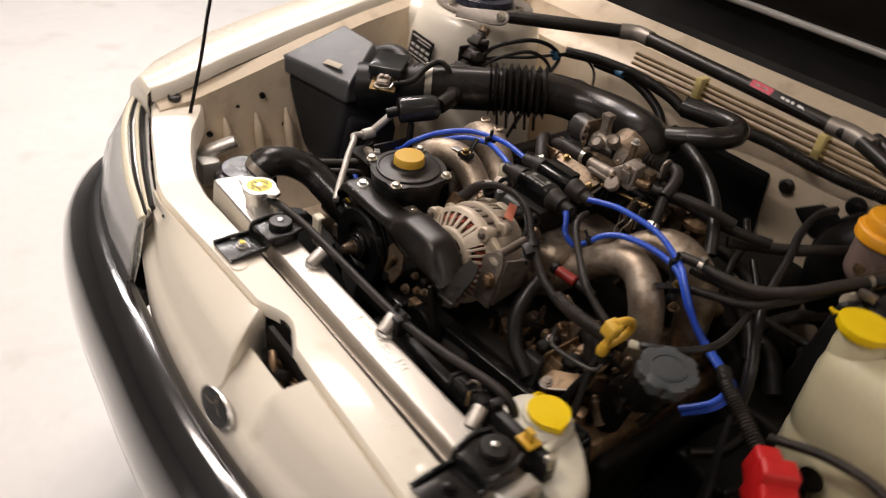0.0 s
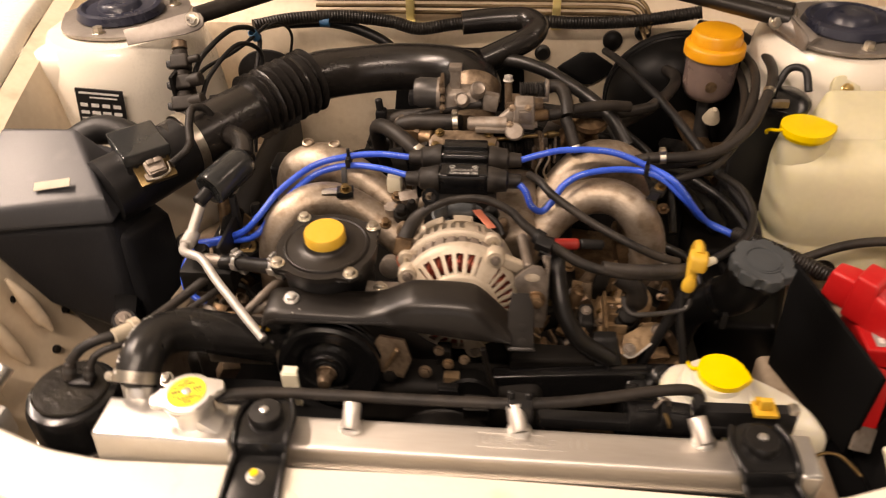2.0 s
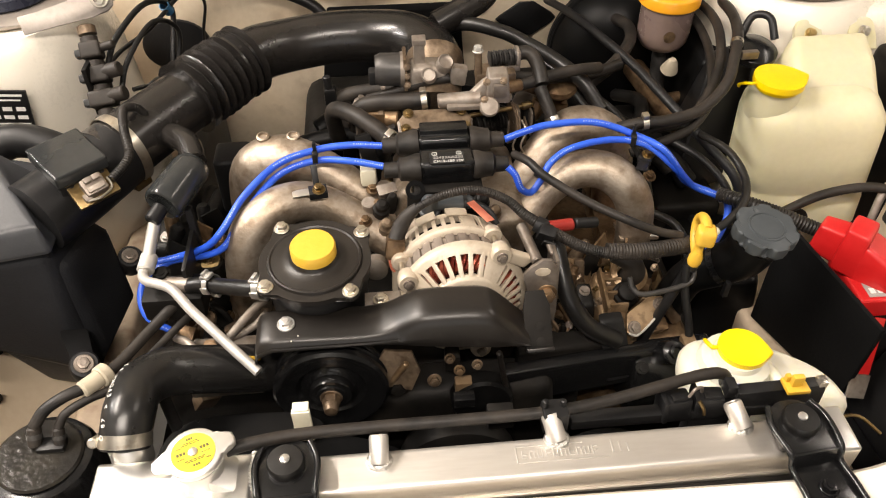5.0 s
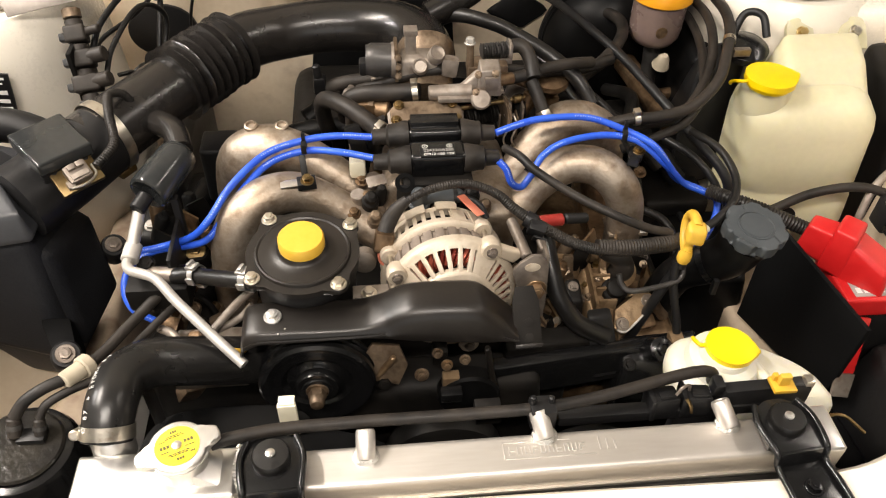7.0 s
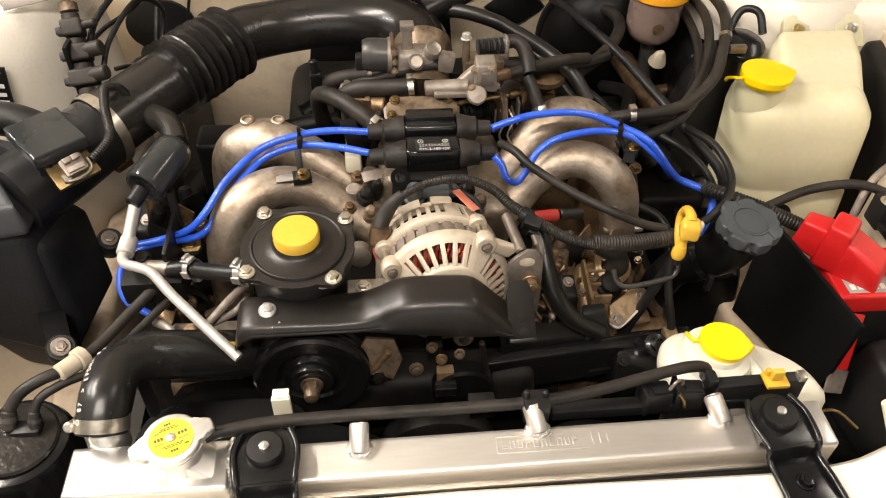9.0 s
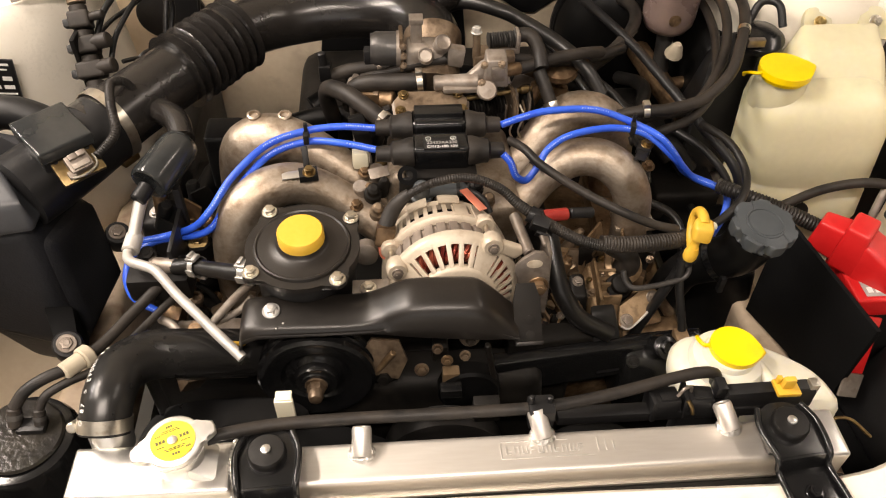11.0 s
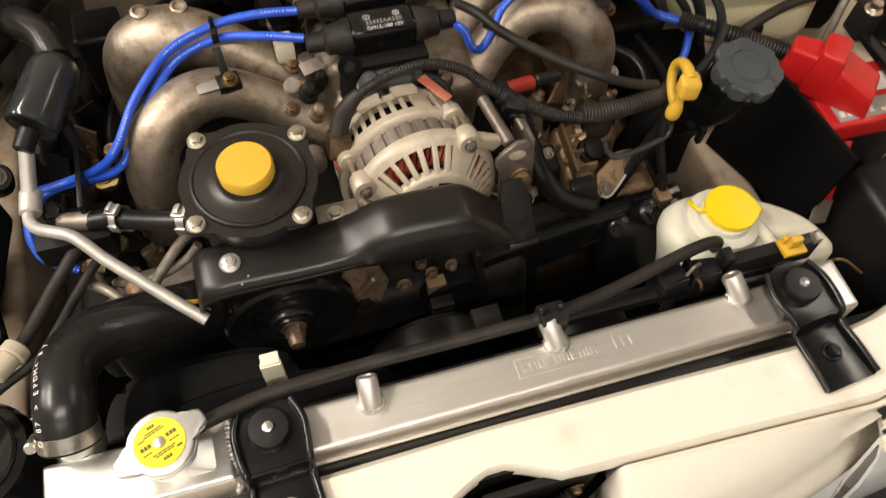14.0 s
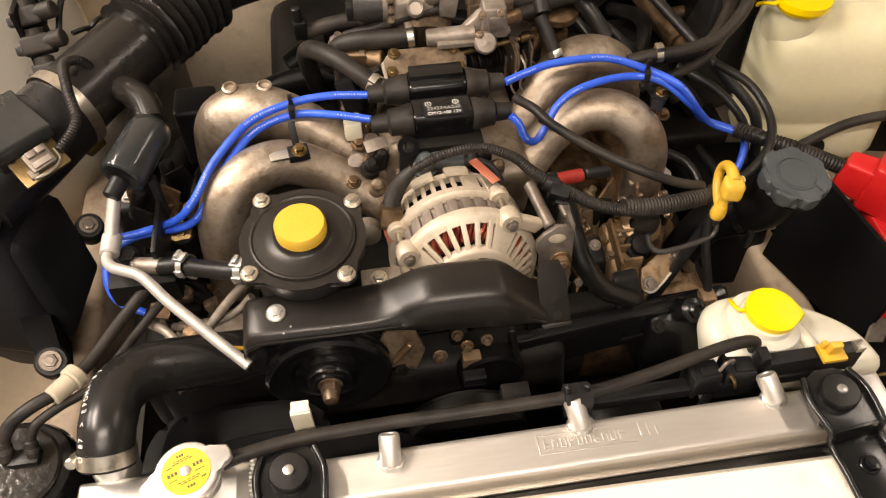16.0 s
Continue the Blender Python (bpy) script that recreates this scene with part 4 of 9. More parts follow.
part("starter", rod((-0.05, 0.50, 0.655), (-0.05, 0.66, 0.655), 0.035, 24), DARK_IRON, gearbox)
part("breather_pipe", tube([(-0.30, 0.50, 0.66), (-0.24, 0.50, 0.69), (-0.19, 0.50, 0.70), (-0.13, 0.49, 0.70)], 0.014, 16, 6), DEEP, gearbox, "black ventilation pipe")

# ---- radiator ----
rad = thing("radiator", (-0.07, 0.0, 0.30), "brushed aluminium racing radiator across the front of the bay", "radiator")
RZ = 0.693
part("core", rbox((-0.40, -0.022, 0.30), (0.275, 0.018, 0.66), 0.002), DARK_IRON, rad, "dark finned core")
part("top_tank", rbox((-0.262, -0.022, 0.650), (0.278, 0.018, RZ), 0.006, 4), RADIATOR, rad)
part("end_tank", hull8([(-0.402, -0.030, 0.640), (-0.255, -0.030, 0.640), (-0.255, 0.026, 0.640), (-0.402, 0.026, 0.640)], [(-0.399, -0.026, 0.702), (-0.262, -0.026, 0.700), (-0.262, 0.022, 0.700), (-0.399, 0.022, 0.702)], 0.005, 4), ALU, rad, "bright welded aluminium end tank")
part("end_cap", rbox((0.262, -0.026, 0.63), (0.283, 0.022, 0.700), 0.004, 3), ALU, rad)
part("tank_seam", rbox((-0.26, -0.0245, 0.664), (0.276, -0.0215, 0.6675), 0.0006), RADIATOR, rad)
part("rubber_seal", rbox((-0.40, -0.034, 0.62), (0.29, -0.024, 0.664), 0.003), RUBBER, rad, "black rubber seal strip")
part("filler_block", hull8([(-0.285, -0.024, 0.66), (-0.250, -0.022, 0.66), (-0.250, 0.020, 0.66), (-0.285, 0.028, 0.66)], [(-0.30, -0.012, 0.715), (-0.268, -0.018, 0.696), (-0.268, 0.018, 0.696), (-0.30, 0.020, 0.715)], 0.004), ALU, rad)
part("weld", tube([(-0.268, -0.026, 0.66), (-0.262, -0.022, 0.69), (-0.263, 0.0, 0.698), (-0.262, 0.024, 0.696)], 0.003, 8, 8, ribs=(0.0035, 0.0008)), WELD, rad)
part("filler_neck", lathe([(0.021, 0), (0.0205, 0.012), (0.020, 0.021), (0.025, 0.024), (0.025, 0.027)], Matrix.Translation((-0.306, 0.005, 0.700)), 28), ALU, rad)
capm = frame_at((-0.306, 0.005, 0.727), (0.0, -0.03, 1), (0.93, 0.37, 0)) @ Matrix.Diagonal((0.9, 0.9, 1, 1))
ear = [(0.027 * math.cos(a), 0.027 * math.sin(a)) for a in np.linspace(0.38, math.pi - 0.38, 14)]
outline = [(0.0385, -0.006), (0.0395, 0.0), (0.0385, 0.006), (0.033, 0.0095)] + ear + [(-0.033, 0.0095), (-0.0385, 0.006), (-0.0395, 0.0), (-0.0385, -0.006), (-0.033, -0.0095)] + [(-x, -y) for x, y in ear] + [(0.033, -0.0095)]
cap = part("cap", prism(outline, 0.0065, capm, 0.002, 3), ALU, rad, "aluminium pressure cap with two ears")
part("cap_sticker", prism(disc(0.0205, 36), 0.0006, capm @ Matrix.Translation((0, 0, 0.0066)), 0.0002), STICKER, cap, "round yellow sticker with black print")
part("cap_rivet", lathe([(0.005, 0), (0.0045, 0.0012), (0.003, 0.0015)], capm @ Matrix.Translation((0, 0, 0.0072)), 18), STEEL, cap)
ink = []
for k, (x, y, w, h) in enumerate(((0, 0.0165, 0.007, 0.0025), (0, 0.0125, 0.016, 0.0009), (0, 0.0105, 0.020, 0.0009), (0.012, 0.002, 0.010, 0.0034), (-0.012, 0.002, 0.010, 0.0034), (-0.013, -0.004, 0.008, 0.0010), (0.012, -0.004, 0.010, 0.0010),
                                  (0, -0.0085, 0.022, 0.0010), (0, -0.0105, 0.018, 0.0010), (0, -0.0155, 0.008, 0.0026), (0.013, -0.012, 0.005, 0.002), (-0.013, 0.009, 0.006, 0.001))):
    if w > 0.012:
        for j in range(5):
            ink.append(flatbar(capm @ Matrix.Translation((0, 0, 0.0072)), x + (j - 2) * w / 5, y, w / 5 * 0.8, h))
    else:
        for j in range(3):
            ink.append(flatbar(capm @ Matrix.Translation((0, 0, 0.0072)), x + (j - 1) * w / 3, y, w / 3 * 0.75, h))
small = join(*ink)
small.transform(capm @ Matrix.Diagonal((0.92, 0.92, 1, 1)) @ capm.inverted())
part("cap_print", small, OLIVE_INK, cap)
for x, y, lean in ((-0.151, 0.002, 0.03), (0.012, 0.010, -0.22), (0.185, 0.008, -0.30)):
    stub = part("mounting_bung", lathe([(0.0085, 0), (0.0088, 0.002), (0.0088, 0.023), (0.0078, 0.0252), (0.0052, 0.0254), (0.0046, 0.0246)], frame_at((x, y, RZ + 0.0030), (lean, 0.80, 0.60)), 22), RADIATOR, rad)
    part("weld", lathe([(0.0125, -0.001), (0.0120, 0.0016), (0.0105, 0.0030), (0.0085, 0.0042)], Matrix.Translation((x, y + 0.004, RZ)) @ Matrix.Diagonal((1, 0.85, 1, 1)), 26, close=False), WELD, stub)
# pressed emblem on the tank: a plain frame with strokes in it
emb = [rbox((-0.034, -0.006, RZ - 0.0002), (0.050, -0.0052, RZ + 0.0007), 0.0002), rbox((-0.034, 0.0105, RZ - 0.0002), (0.028, 0.0113, RZ + 0.0007), 0.0002), rbox((-0.034, -0.006, RZ - 0.0002), (-0.0332, 0.0113, RZ + 0.0007), 0.0002)]
for k in range(10):
    x = -0.029 + k * 0.0072
    emb += [rbox((x, -0.0015, RZ - 0.0002), (x + 0.0012, 0.0065, RZ + 0.0006), 0.0002), rbox((x + 0.0012, 0.0055 if k % 2 else -0.0015, RZ - 0.0002), (x + 0.0050, 0.0065 if k % 2 else -0.0005, RZ + 0.0006), 0.0002)] + ([rbox((x + 0.0040, -0.0015, RZ - 0.0002), (x + 0.0050, 0.0065, RZ + 0.0006), 0.0002)] if k % 3 else [rbox((x, 0.002, RZ - 0.0002), (x + 0.005, 0.003, RZ + 0.0006), 0.0002)])
for k in range(3):
    emb += [rbox((0.054 + k * 0.007, -0.002, RZ - 0.0002), (0.0552 + k * 0.007, 0.011 - 0.002 * k, RZ + 0.0006), 0.0002)]
emb = join(*emb)
emb.transform(Matrix.Translation((0.006, -0.002, 0)))
part("pressed_emblem", emb, ALU, rad, "pressed maker's emblem drawn as plain strokes")

for k, x in enumerate((-0.231, 0.231)):
    br = thing("radiator_bracket", (x, -0.04, TOPZ), "glossy black steel radiator bracket with a round rubber mount", "bracket", group="radiator brackets")
    lean = 0.05 if k == 0 else 0.10
    m = Matrix.Translation((x, 0, 0)) @ Matrix.Rotation(lean, 4, "Z")
    top = spline2([(-0.022, -0.030), (-0.026, 0.0), (-0.021, 0.018), (0.0, 0.026), (0.021, 0.018), (0.026, 0.0), (0.022, -0.030)], 4)
    part("top_plate", prism(top, 0.003, m @ Matrix.Translation((0, 0, 0.706)), 0.001), BLACK_GLOSS, br)
    part("front_plate", prism([(-0.0245, -0.088), (0.0245, -0.088), (0.023, -0.034), (-0.023, -0.034)], 0.003, m @ Matrix.Translation((0, 0, TOPZ + 0.002)), 0.001), BLACK_GLOSS, br)
    part("step", hull8([m @ Vector(p) for p in ((-0.023, -0.036, 0.692), (0.023, -0.036, 0.692), (0.023, -0.033, 0.692), (-0.023, -0.033, 0.692))], [m @ Vector(p) for p in ((-0.023, -0.031, 0.709), (0.023, -0.031, 0.709), (0.023, -0.028, 0.709), (-0.023, -0.028, 0.709))], 0.0006), BLACK_GLOSS, br)
    for s in (-1, 1):
        part("side_flange", tube([m @ Vector(p) for p in ((s * 0.0255, -0.087, 0.696), (s * 0.0245, -0.06, 0.698), (s * 0.0235, -0.036, 0.698), (s * 0.0245, -0.028, 0.710), (s * 0.027, 0.0, 0.711), (s * 0.021, 0.020, 0.711))], 0.003, 10, 6), BLACK_GLOSS, br)
    part("rubber_mount", lathe([(0.0165, 0), (0.0165, 0.007), (0.0150, 0.0095), (0.006, 0.0100)], Matrix.Translation((x, 0, 0.709)), 30), RUBBER, br)
    part("mount_pin", lathe([(0.0042, 0), (0.0042, 0.0018), (0.0030, 0.0024)], Matrix.Translation((x, 0, 0.7192)), 18), ALU, br)
    part("bolt", hexbolt(m @ Vector((0.0, -0.058, TOPZ + 0.005)), (0, 0, 1), 0.0065, 0.004, 1.3), BLACK_GLOSS if k else DULL, br)
    if k == 0:
        part("paint_dot", lathe([(0.0042, 0), (0.0040, 0.0006), (0.0, 0.0007)], Matrix.Translation(m @ Vector((0.0, -0.058, TOPZ + 0.0118))), 16, close=False), YELLOW, br, "dab of yellow paint")
    part("rubber_foot", rbox((x - 0.022, -0.02, 0.694), (x + 0.022, 0.016, 0.706), 0.003), RUBBER, br)

# ---- hoses at the front ----
hose = thing("radiator_hose", (-0.373, 0.03, 0.70), "thick black rubber radiator hose with a steel clamp", "hose")
HP = [(-0.3741, 0.0298, 0.7103), (-0.3736, 0.0350, 0.7150), (-0.3725, 0.0450, 0.7225), (-0.371, 0.060, 0.728), (-0.369, 0.089, 0.721), (-0.352, 0.115, 0.707), (-0.318, 0.128, 0.690), (-0.280, 0.138, 0.674), (-0.235, 0.155, 0.650)]
part("hose_body", tube(HP, [0.0215, 0.0215, 0.0218, 0.0222, 0.0232, 0.0238, 0.0242, 0.0245, 0.0245], 28, 8), HOSE, hose)
part("clamp", ring((-0.3733, 0.0362, 0.7160), (0.05, 0.72, 0.69), 0.0222, 0.012, 0.0010), STEEL, hose, "steel worm-drive clamp")
part("clamp_screw", rod((-0.3990, 0.029, 0.722), (-0.3990, 0.042, 0.709), 0.0048, 12), STEEL, hose)
for text, start in (("O", -0.008), ("87", -0.001), (">EPDM<", 0.011), ("87", 0.043)):
    run = smooth_path(HP, 120)
    length, k = 0.0, 0
    for a, b in zip(run, run[1:]):
        length += (b - a).length
        if k < len(text) and length > 0.019 + start + 0.0049 * k:
            t = (b - a).normalized()
            up = Vector((-0.50, -0.17, 0.84))
            up = (up - t * up.dot(t)).normalized()
            words(text[k], 0.0066, frame_at(a + up * 0.0236, up, t), WHITE_INK, hose)
            k += 1
part("spigot", lathe([(0.0185, -0.010), (0.0185, 0.016), (0.0175, 0.018)], frame_at((-0.3742, 0.0370, 0.6930), (0.03, 0.15, 1)), 24), ALU, hose)

oh = thing("overflow_hose", (-0.05, 0.03, 0.70), "thin dusty black overflow hose lying along the radiator", "hose")
part("hose_body", tube([(-0.283, 0.014, 0.717), (-0.265, 0.020, 0.716), (-0.223, 0.029, 0.711), (-0.15, 0.034, 0.706), (-0.072, 0.034, 0.706), (0.009, 0.034, 0.708), (0.07, 0.042, 0.708), (0.148, 0.058, 0.710), (0.172, 0.062, 0.709), (0.184, 0.064, 0.704), (0.190, 0.066, 0.696), (0.192, 0.068, 0.684)], 0.0058, 14, 6), DUSTY, oh)
part("hose_clip", rbox((0.0, 0.022, 0.690), (0.024, 0.043, 0.716), 0.003), BLACK, oh, "black plastic hose clip")
part("clip_prong", rod((0.003, 0.034, 0.712), (0.003, 0.036, 0.724), 0.003, 10), BLACK, oh)
part("clip_prong", rod((0.020, 0.034, 0.712), (0.020, 0.036, 0.722), 0.003, 10), BLACK, oh)

wc = thing("plug_connector", (-0.221, 0.05, 0.67), "ivory plastic plug connector standing up behind the radiator", "connector")
part("body", rbox((-0.229, 0.048, 0.67), (-0.212, 0.0535, 0.716), 0.0012), WHITE_CLIP, wc)
part("folded_lip", rbox((-0.228, 0.0495, 0.714), (-0.213, 0.060, 0.7175), 0.0012), WHITE_CLIP, wc)


shroud = thing("fan_shroud", (-0.07, 0.05, 0.35), "black plastic fan shroud behind the radiator", "shroud")
part("left_ring", lathe([(0.150, 0), (0.156, 0.004), (0.156, 0.035), (0.148, 0.040), (0.143, 0.020)], frame_at((-0.245, 0.03, 0.515), (0, 1, 0.05)), 56, close=False), MATT, shroud)
part("back_plate", rbox((-0.40, 0.022, 0.35), (0.27, 0.03, 0.665), 0.004), BLACK, shroud)
for inset, z0 in ((0.0, 0.640), (0.020, 0.655)):
    o = spline2([(-0.372 + inset, 0.048), (-0.366 + inset, 0.078), (-0.350 + inset * 0.8, 0.098 - inset * 0.3), (-0.315, 0.106 - inset * 0.6), (-0.262, 0.106 - inset * 0.6), (-0.226 - inset * 0.3, 0.100 - inset * 0.5), (-0.205 - inset, 0.082), (-0.200 - inset, 0.048)], 5)
    part("cowl", prism(o, 0.05, Matrix.Translation((0, 0, z0 - 0.05)), 0.007, 4), DEEP, shroud)
part("right_motor", lathe([(0.05, 0), (0.055, 0.01), (0.055, 0.05), (0.045, 0.055)], frame_at((0.09, 0.04, 0.53), (0, 1, 0)), 32), DEEP, shroud)
part("connector_block", rbox((0.148, 0.036, 0.560), (0.212, 0.050, 0.680), 0.004), BLACK, shroud, "black connector block")
part("wire_rail", rbox((0.03, 0.032, 0.676), (0.255, 0.046, 0.690), 0.003), BLACK, shroud, "black plastic wiring rail")
for x0, turn in ((0.132, 0.05), (0.163, -0.12)):
    R = Matrix.Translation((x0, 0.036, 0.690)) @ Matrix.Rotation(turn, 4, "Z") @ Matrix.Rotation(-0.15, 4, "X")
    plugb = part("rail_plug", rbox((-0.012, -0.004, -0.010), (0.014, 0.016, 0.014), 0.003, m=R), BLACK, shroud, "black two-pin plug")
    part("plug_collar", rbox((-0.015, -0.006, -0.010), (-0.010, 0.018, 0.016), 0.0015, m=R), BLACK, plugb)
    part("plug_latch", rbox((-0.006, -0.002, 0.013), (0.010, 0.006, 0.017), 0.001, m=R), BLACK, plugb)
part("rail_clip", tube([(0.141, 0.038, 0.708), (0.146, 0.040, 0.716), (0.153, 0.042, 0.716), (0.156, 0.044, 0.706)], 0.0016, 8, 5), ADJUST, shroud)
part("rail_clip", tube([(0.150, 0.034, 0.706), (0.154, 0.030, 0.700), (0.156, 0.028, 0.692)], 0.0018, 8, 4), GOLD_DULL, shroud)
part("rail_block", hull8([(0.180, 0.034, 0.682), (0.275, 0.034, 0.682), (0.275, 0.050, 0.682), (0.180, 0.050, 0.682)], [(0.190, 0.036, 0.708), (0.275, 0.036, 0.712), (0.275, 0.048, 0.712), (0.186, 0.048, 0.710)], 0.003), BLACK, shroud)
part("rail_step", rbox((0.178, 0.038, 0.700), (0.188, 0.052, 0.716), 0.002), BLACK, shroud)
part("rail_clip", rbox((0.266, 0.036, 0.700), (0.275, 0.046, 0.716), 0.0015), STEEL, shroud)

# ---- overflow bottle ----
ov = thing("overflow_bottle", (0.22, 0.085, 0.50), "pale plastic coolant overflow bottle with a lemon-yellow cap", "bottle")
out = spline2([(0.160, 0.075), (0.158, 0.105), (0.172, 0.128), (0.205, 0.134), (0.235, 0.128), (0.268, 0.110), (0.300, 0.082), (0.312, 0.054), (0.306, 0.036), (0.24, 0.036), (0.18, 0.042), (0.160, 0.075)], 4)[:-1]
levels = []
for z, inset, f in ((0.50, 0.006, 1.0), (0.515, 0.0, 0.95), (0.60, 0.0, 0.45), (0.655, 0.0, 0.06), (0.668, 0.001, 0.02), (0.677, 0.005, 0.0), (0.682, 0.013, 0.0)):
    mid = Vector((0.225, 0.085))
    ring8 = []
    for x, y in out:
        d = (mid - Vector((x, y))).normalized() * inset
        k = max(0.0, min(1.0, (0.285 - x) / 0.125))
        ring8.append((x + d.x + 0.045 * f * k, y + d.y, z))
    levels.append(ring8)
part("body", loft(levels, 0), TANK2, ov)
part("neck_boss", lathe([(0.038, 0), (0.034, 0.010), (0.026, 0.014), (0.024, 0.019)], Matrix.Translation((0.212, 0.092, 0.680)), 28), TANK2, ov)
part("ridge", tube([(0.212, 0.125, 0.683), (0.238, 0.09, 0.686), (0.25, 0.05, 0.684)], 0.006, 10, 6), TANK2, ov)


def strap_cap(owner, centre, r, turn, material):
    m = Matrix.Translation(centre) @ Matrix.Rotation(turn, 4, "Z")
    n = 40
    o = []
    for i in range(n):
        a = 2 * math.pi * i / n
        q = r * (1 + 0.24 * math.exp(-(min(a, 2 * math.pi - a) / 0.26) ** 2))
        o.append((q * math.cos(a), q * math.sin(a)))
    c = part("cap", prism(o, 0.008, m, 0.003, 3), material, owner, "lemon-yellow push-on cap")
    part("cap_skirt", lathe([(r * 0.86, -0.006), (r * 0.9, 0.0005)], m, 32), material, c)
    part("strap", tube([m @ Vector(p) for p in ((-r * 0.9, 0.0, 0.003), (-r * 1.18, -0.003, 0.004), (-r * 1.36, 0.004, 0.001), (-r * 1.38, 0.014, -0.006), (-r * 1.28, 0.019, -0.012))], 0.0021, 8, 5), material, c)
    return c


strap_cap(ov, (0.216, 0.094, 0.697), 0.0242, -0.30, YELLOW)
oc = thing("wiring_clip", (0.242, 0.037, 0.70), "orange-yellow plastic wiring clip on the black rail", "clip")
part("clip_base", rbox((0.231, 0.028, 0.712), (0.253, 0.046, 0.7165), 0.001), AMBER, oc)
part("clip_tab", rbox((0.236, 0.034, 0.716), (0.247, 0.040, 0.729), 0.0015), AMBER, oc)
part("clip_tab", rbox((0.233, 0.040, 0.716), (0.238, 0.045, 0.724), 0.001), AMBER, oc)

# ---- power steering pump and its cover ----
ps = thing("power_steering_pump", (-0.204, 0.19, 0.66), "black power steering reservoir with a bolted round cover and amber cap", "pump")
PM = frame_at((-0.2045, 0.1905, 0.7665), (0.0, -0.05, 1), (1, -0.15, 0))
part("body", lathe([(0.048, -0.085), (0.050, -0.02), (0.054, -0.012), (0.054, 0.0)], PM, 40), BLACK, ps)
n = 96
flange = []
for i in range(n):
    a = 2 * math.pi * i / n
    d = min(abs((a - math.radians(q) + math.pi) % (2 * math.pi) - math.pi) for q in (44, 136, 224, 316))
    flange.append(((0.0555 + 0.0098 * math.exp(-(d / 0.16) ** 4)) * math.cos(a), (0.0555 + 0.0098 * math.exp(-(d / 0.16) ** 4)) * math.sin(a)))
part("cover", prism(flange, 0.006, PM, 0.002, 3), SATIN, ps, "satin black cover plate")
part("cover_dome", lathe([(0.0475, 0.006), (0.0465, 0.0088), (0.0448, 0.0092), (0.0432, 0.0078), (0.034, 0.0086), (0.0265, 0.0100), (0.0240, 0.0118), (0.0230, 0.0150), (0.0, 0.0150)], PM, 48, close=False), SATIN, ps)
part("cap", lathe([(0.0200, 0.0135), (0.0225, 0.0146), (0.0225, 0.0252), (0.0210, 0.0272), (0.0, 0.0276)], PM, 40, close=False), AMBER, ps, "amber-yellow screw cap")
for q in (44, 136, 224, 316):
    a = math.radians(q)
    part("bolt", hexbolt(PM @ Vector((0.0575 * math.cos(a), 0.0575 * math.sin(a), 0.0062)), PM.to_3x3() @ Vector((0, 0, 1)), 0.0058, 0.005, 1.4), STEEL, ps)
PU = frame_at((-0.198, 0.106, 0.664), (0, 1, -0.04))
part("pulley", lathe([(0.0, 0.004), (0.020, 0.004), (0.026, 0.010), (0.031, 0.0105), (0.036, 0.0045), (0.046, 0.0035), (0.0505, 0.0005), (0.0555, 0.000), (0.0585, 0.003), (0.0585, 0.009), (0.0535, 0.012), (0.0585, 0.015), (0.0535, 0.018), (0.0585, 0.021), (0.0585, 0.025), (0.02, 0.025)][::-1], PU, 56), BLACK_GLOSS, ps, "black belt pulley")
part("pulley_hub", lathe([(0.0220, 0.008), (0.0220, 0.000), (0.0205, -0.0030), (0.0150, -0.0030), (0.0145, -0.0050), (0.0115, -0.0055), (0.0, -0.0055)], PU, 36, close=False), BLACK_GLOSS, ps)
part("pulley_nut", hexbolt(PU @ Vector((0, 0, -0.005)), (0, -1, 0.04), 0.0092, 0.008, 1.25), CASTBROWN, ps)
part("pulley_stud", lathe([(0.0078, 0), (0.0078, 0.008), (0.0064, 0.0125), (0.003, 0.0140), (0.0, 0.0142)], frame_at(PU @ Vector((0, 0, -0.011)), (0, -1, 0.04)), 20, close=False), CASTBROWN, ps)
part("outlet_bracket", rbox((-0.158, 0.146, 0.738), (-0.122, 0.170, 0.741), 0.001), GREYCAST, ps)
part("bracket_bolt", hexbolt((-0.142, 0.158, 0.741), (0, 0, 1), 0.0055, 0.005), STEEL, ps)
ph = part("hose", tube([(-0.245, 0.172, 0.752), (-0.275, 0.186, 0.742), (-0.305, 0.203, 0.730), (-0.325, 0.216, 0.722), (-0.345, 0.222, 0.715)], 0.0085, 16, 6), RUBBER, ps, "black rubber hose")
for p, ax in (((-0.262, 0.181, 0.7465), (0.8, -0.35, 0.2)), ((-0.318, 0.212, 0.725), (0.8, -0.5, 0.35))):
    part("clamp", ring(p, ax, 0.0102, 0.007, 0.001, 20), ALU, ph, "spring clamp")
    part("clamp_ear", rbox((-0.004, 0.0105, -0.005), (0.004, 0.0125, 0.005), 0.0006, m=frame_at(p, ax, (0, 0, 1))), ALU, ph)
    part("clamp_tab", rbox((0.0095, -0.0055, -0.0065), (0.0135, 0.0055, 0.0065), 0.0012, m=frame_at(p, ax, (0, 0, 1))), ALU, ph)
    part("clamp_tab", rbox((0.0130, -0.0045, -0.0022), (0.0175, 0.0045, 0.0022), 0.0008, m=frame_at(p, ax, (0, 0, 1))), ALU, ph)
    part("clamp_tab", rbox((-0.0150, -0.006, -0.0055), (-0.0095, 0.004, 0.0055), 0.0012, m=frame_at(p, ax, (0, 0, 1))), ALU, ph)
part("fitting", rod((-0.343, 0.222, 0.716), (-0.372, 0.23, 0.712), 0.0085, 14), GREYCAST, ps)

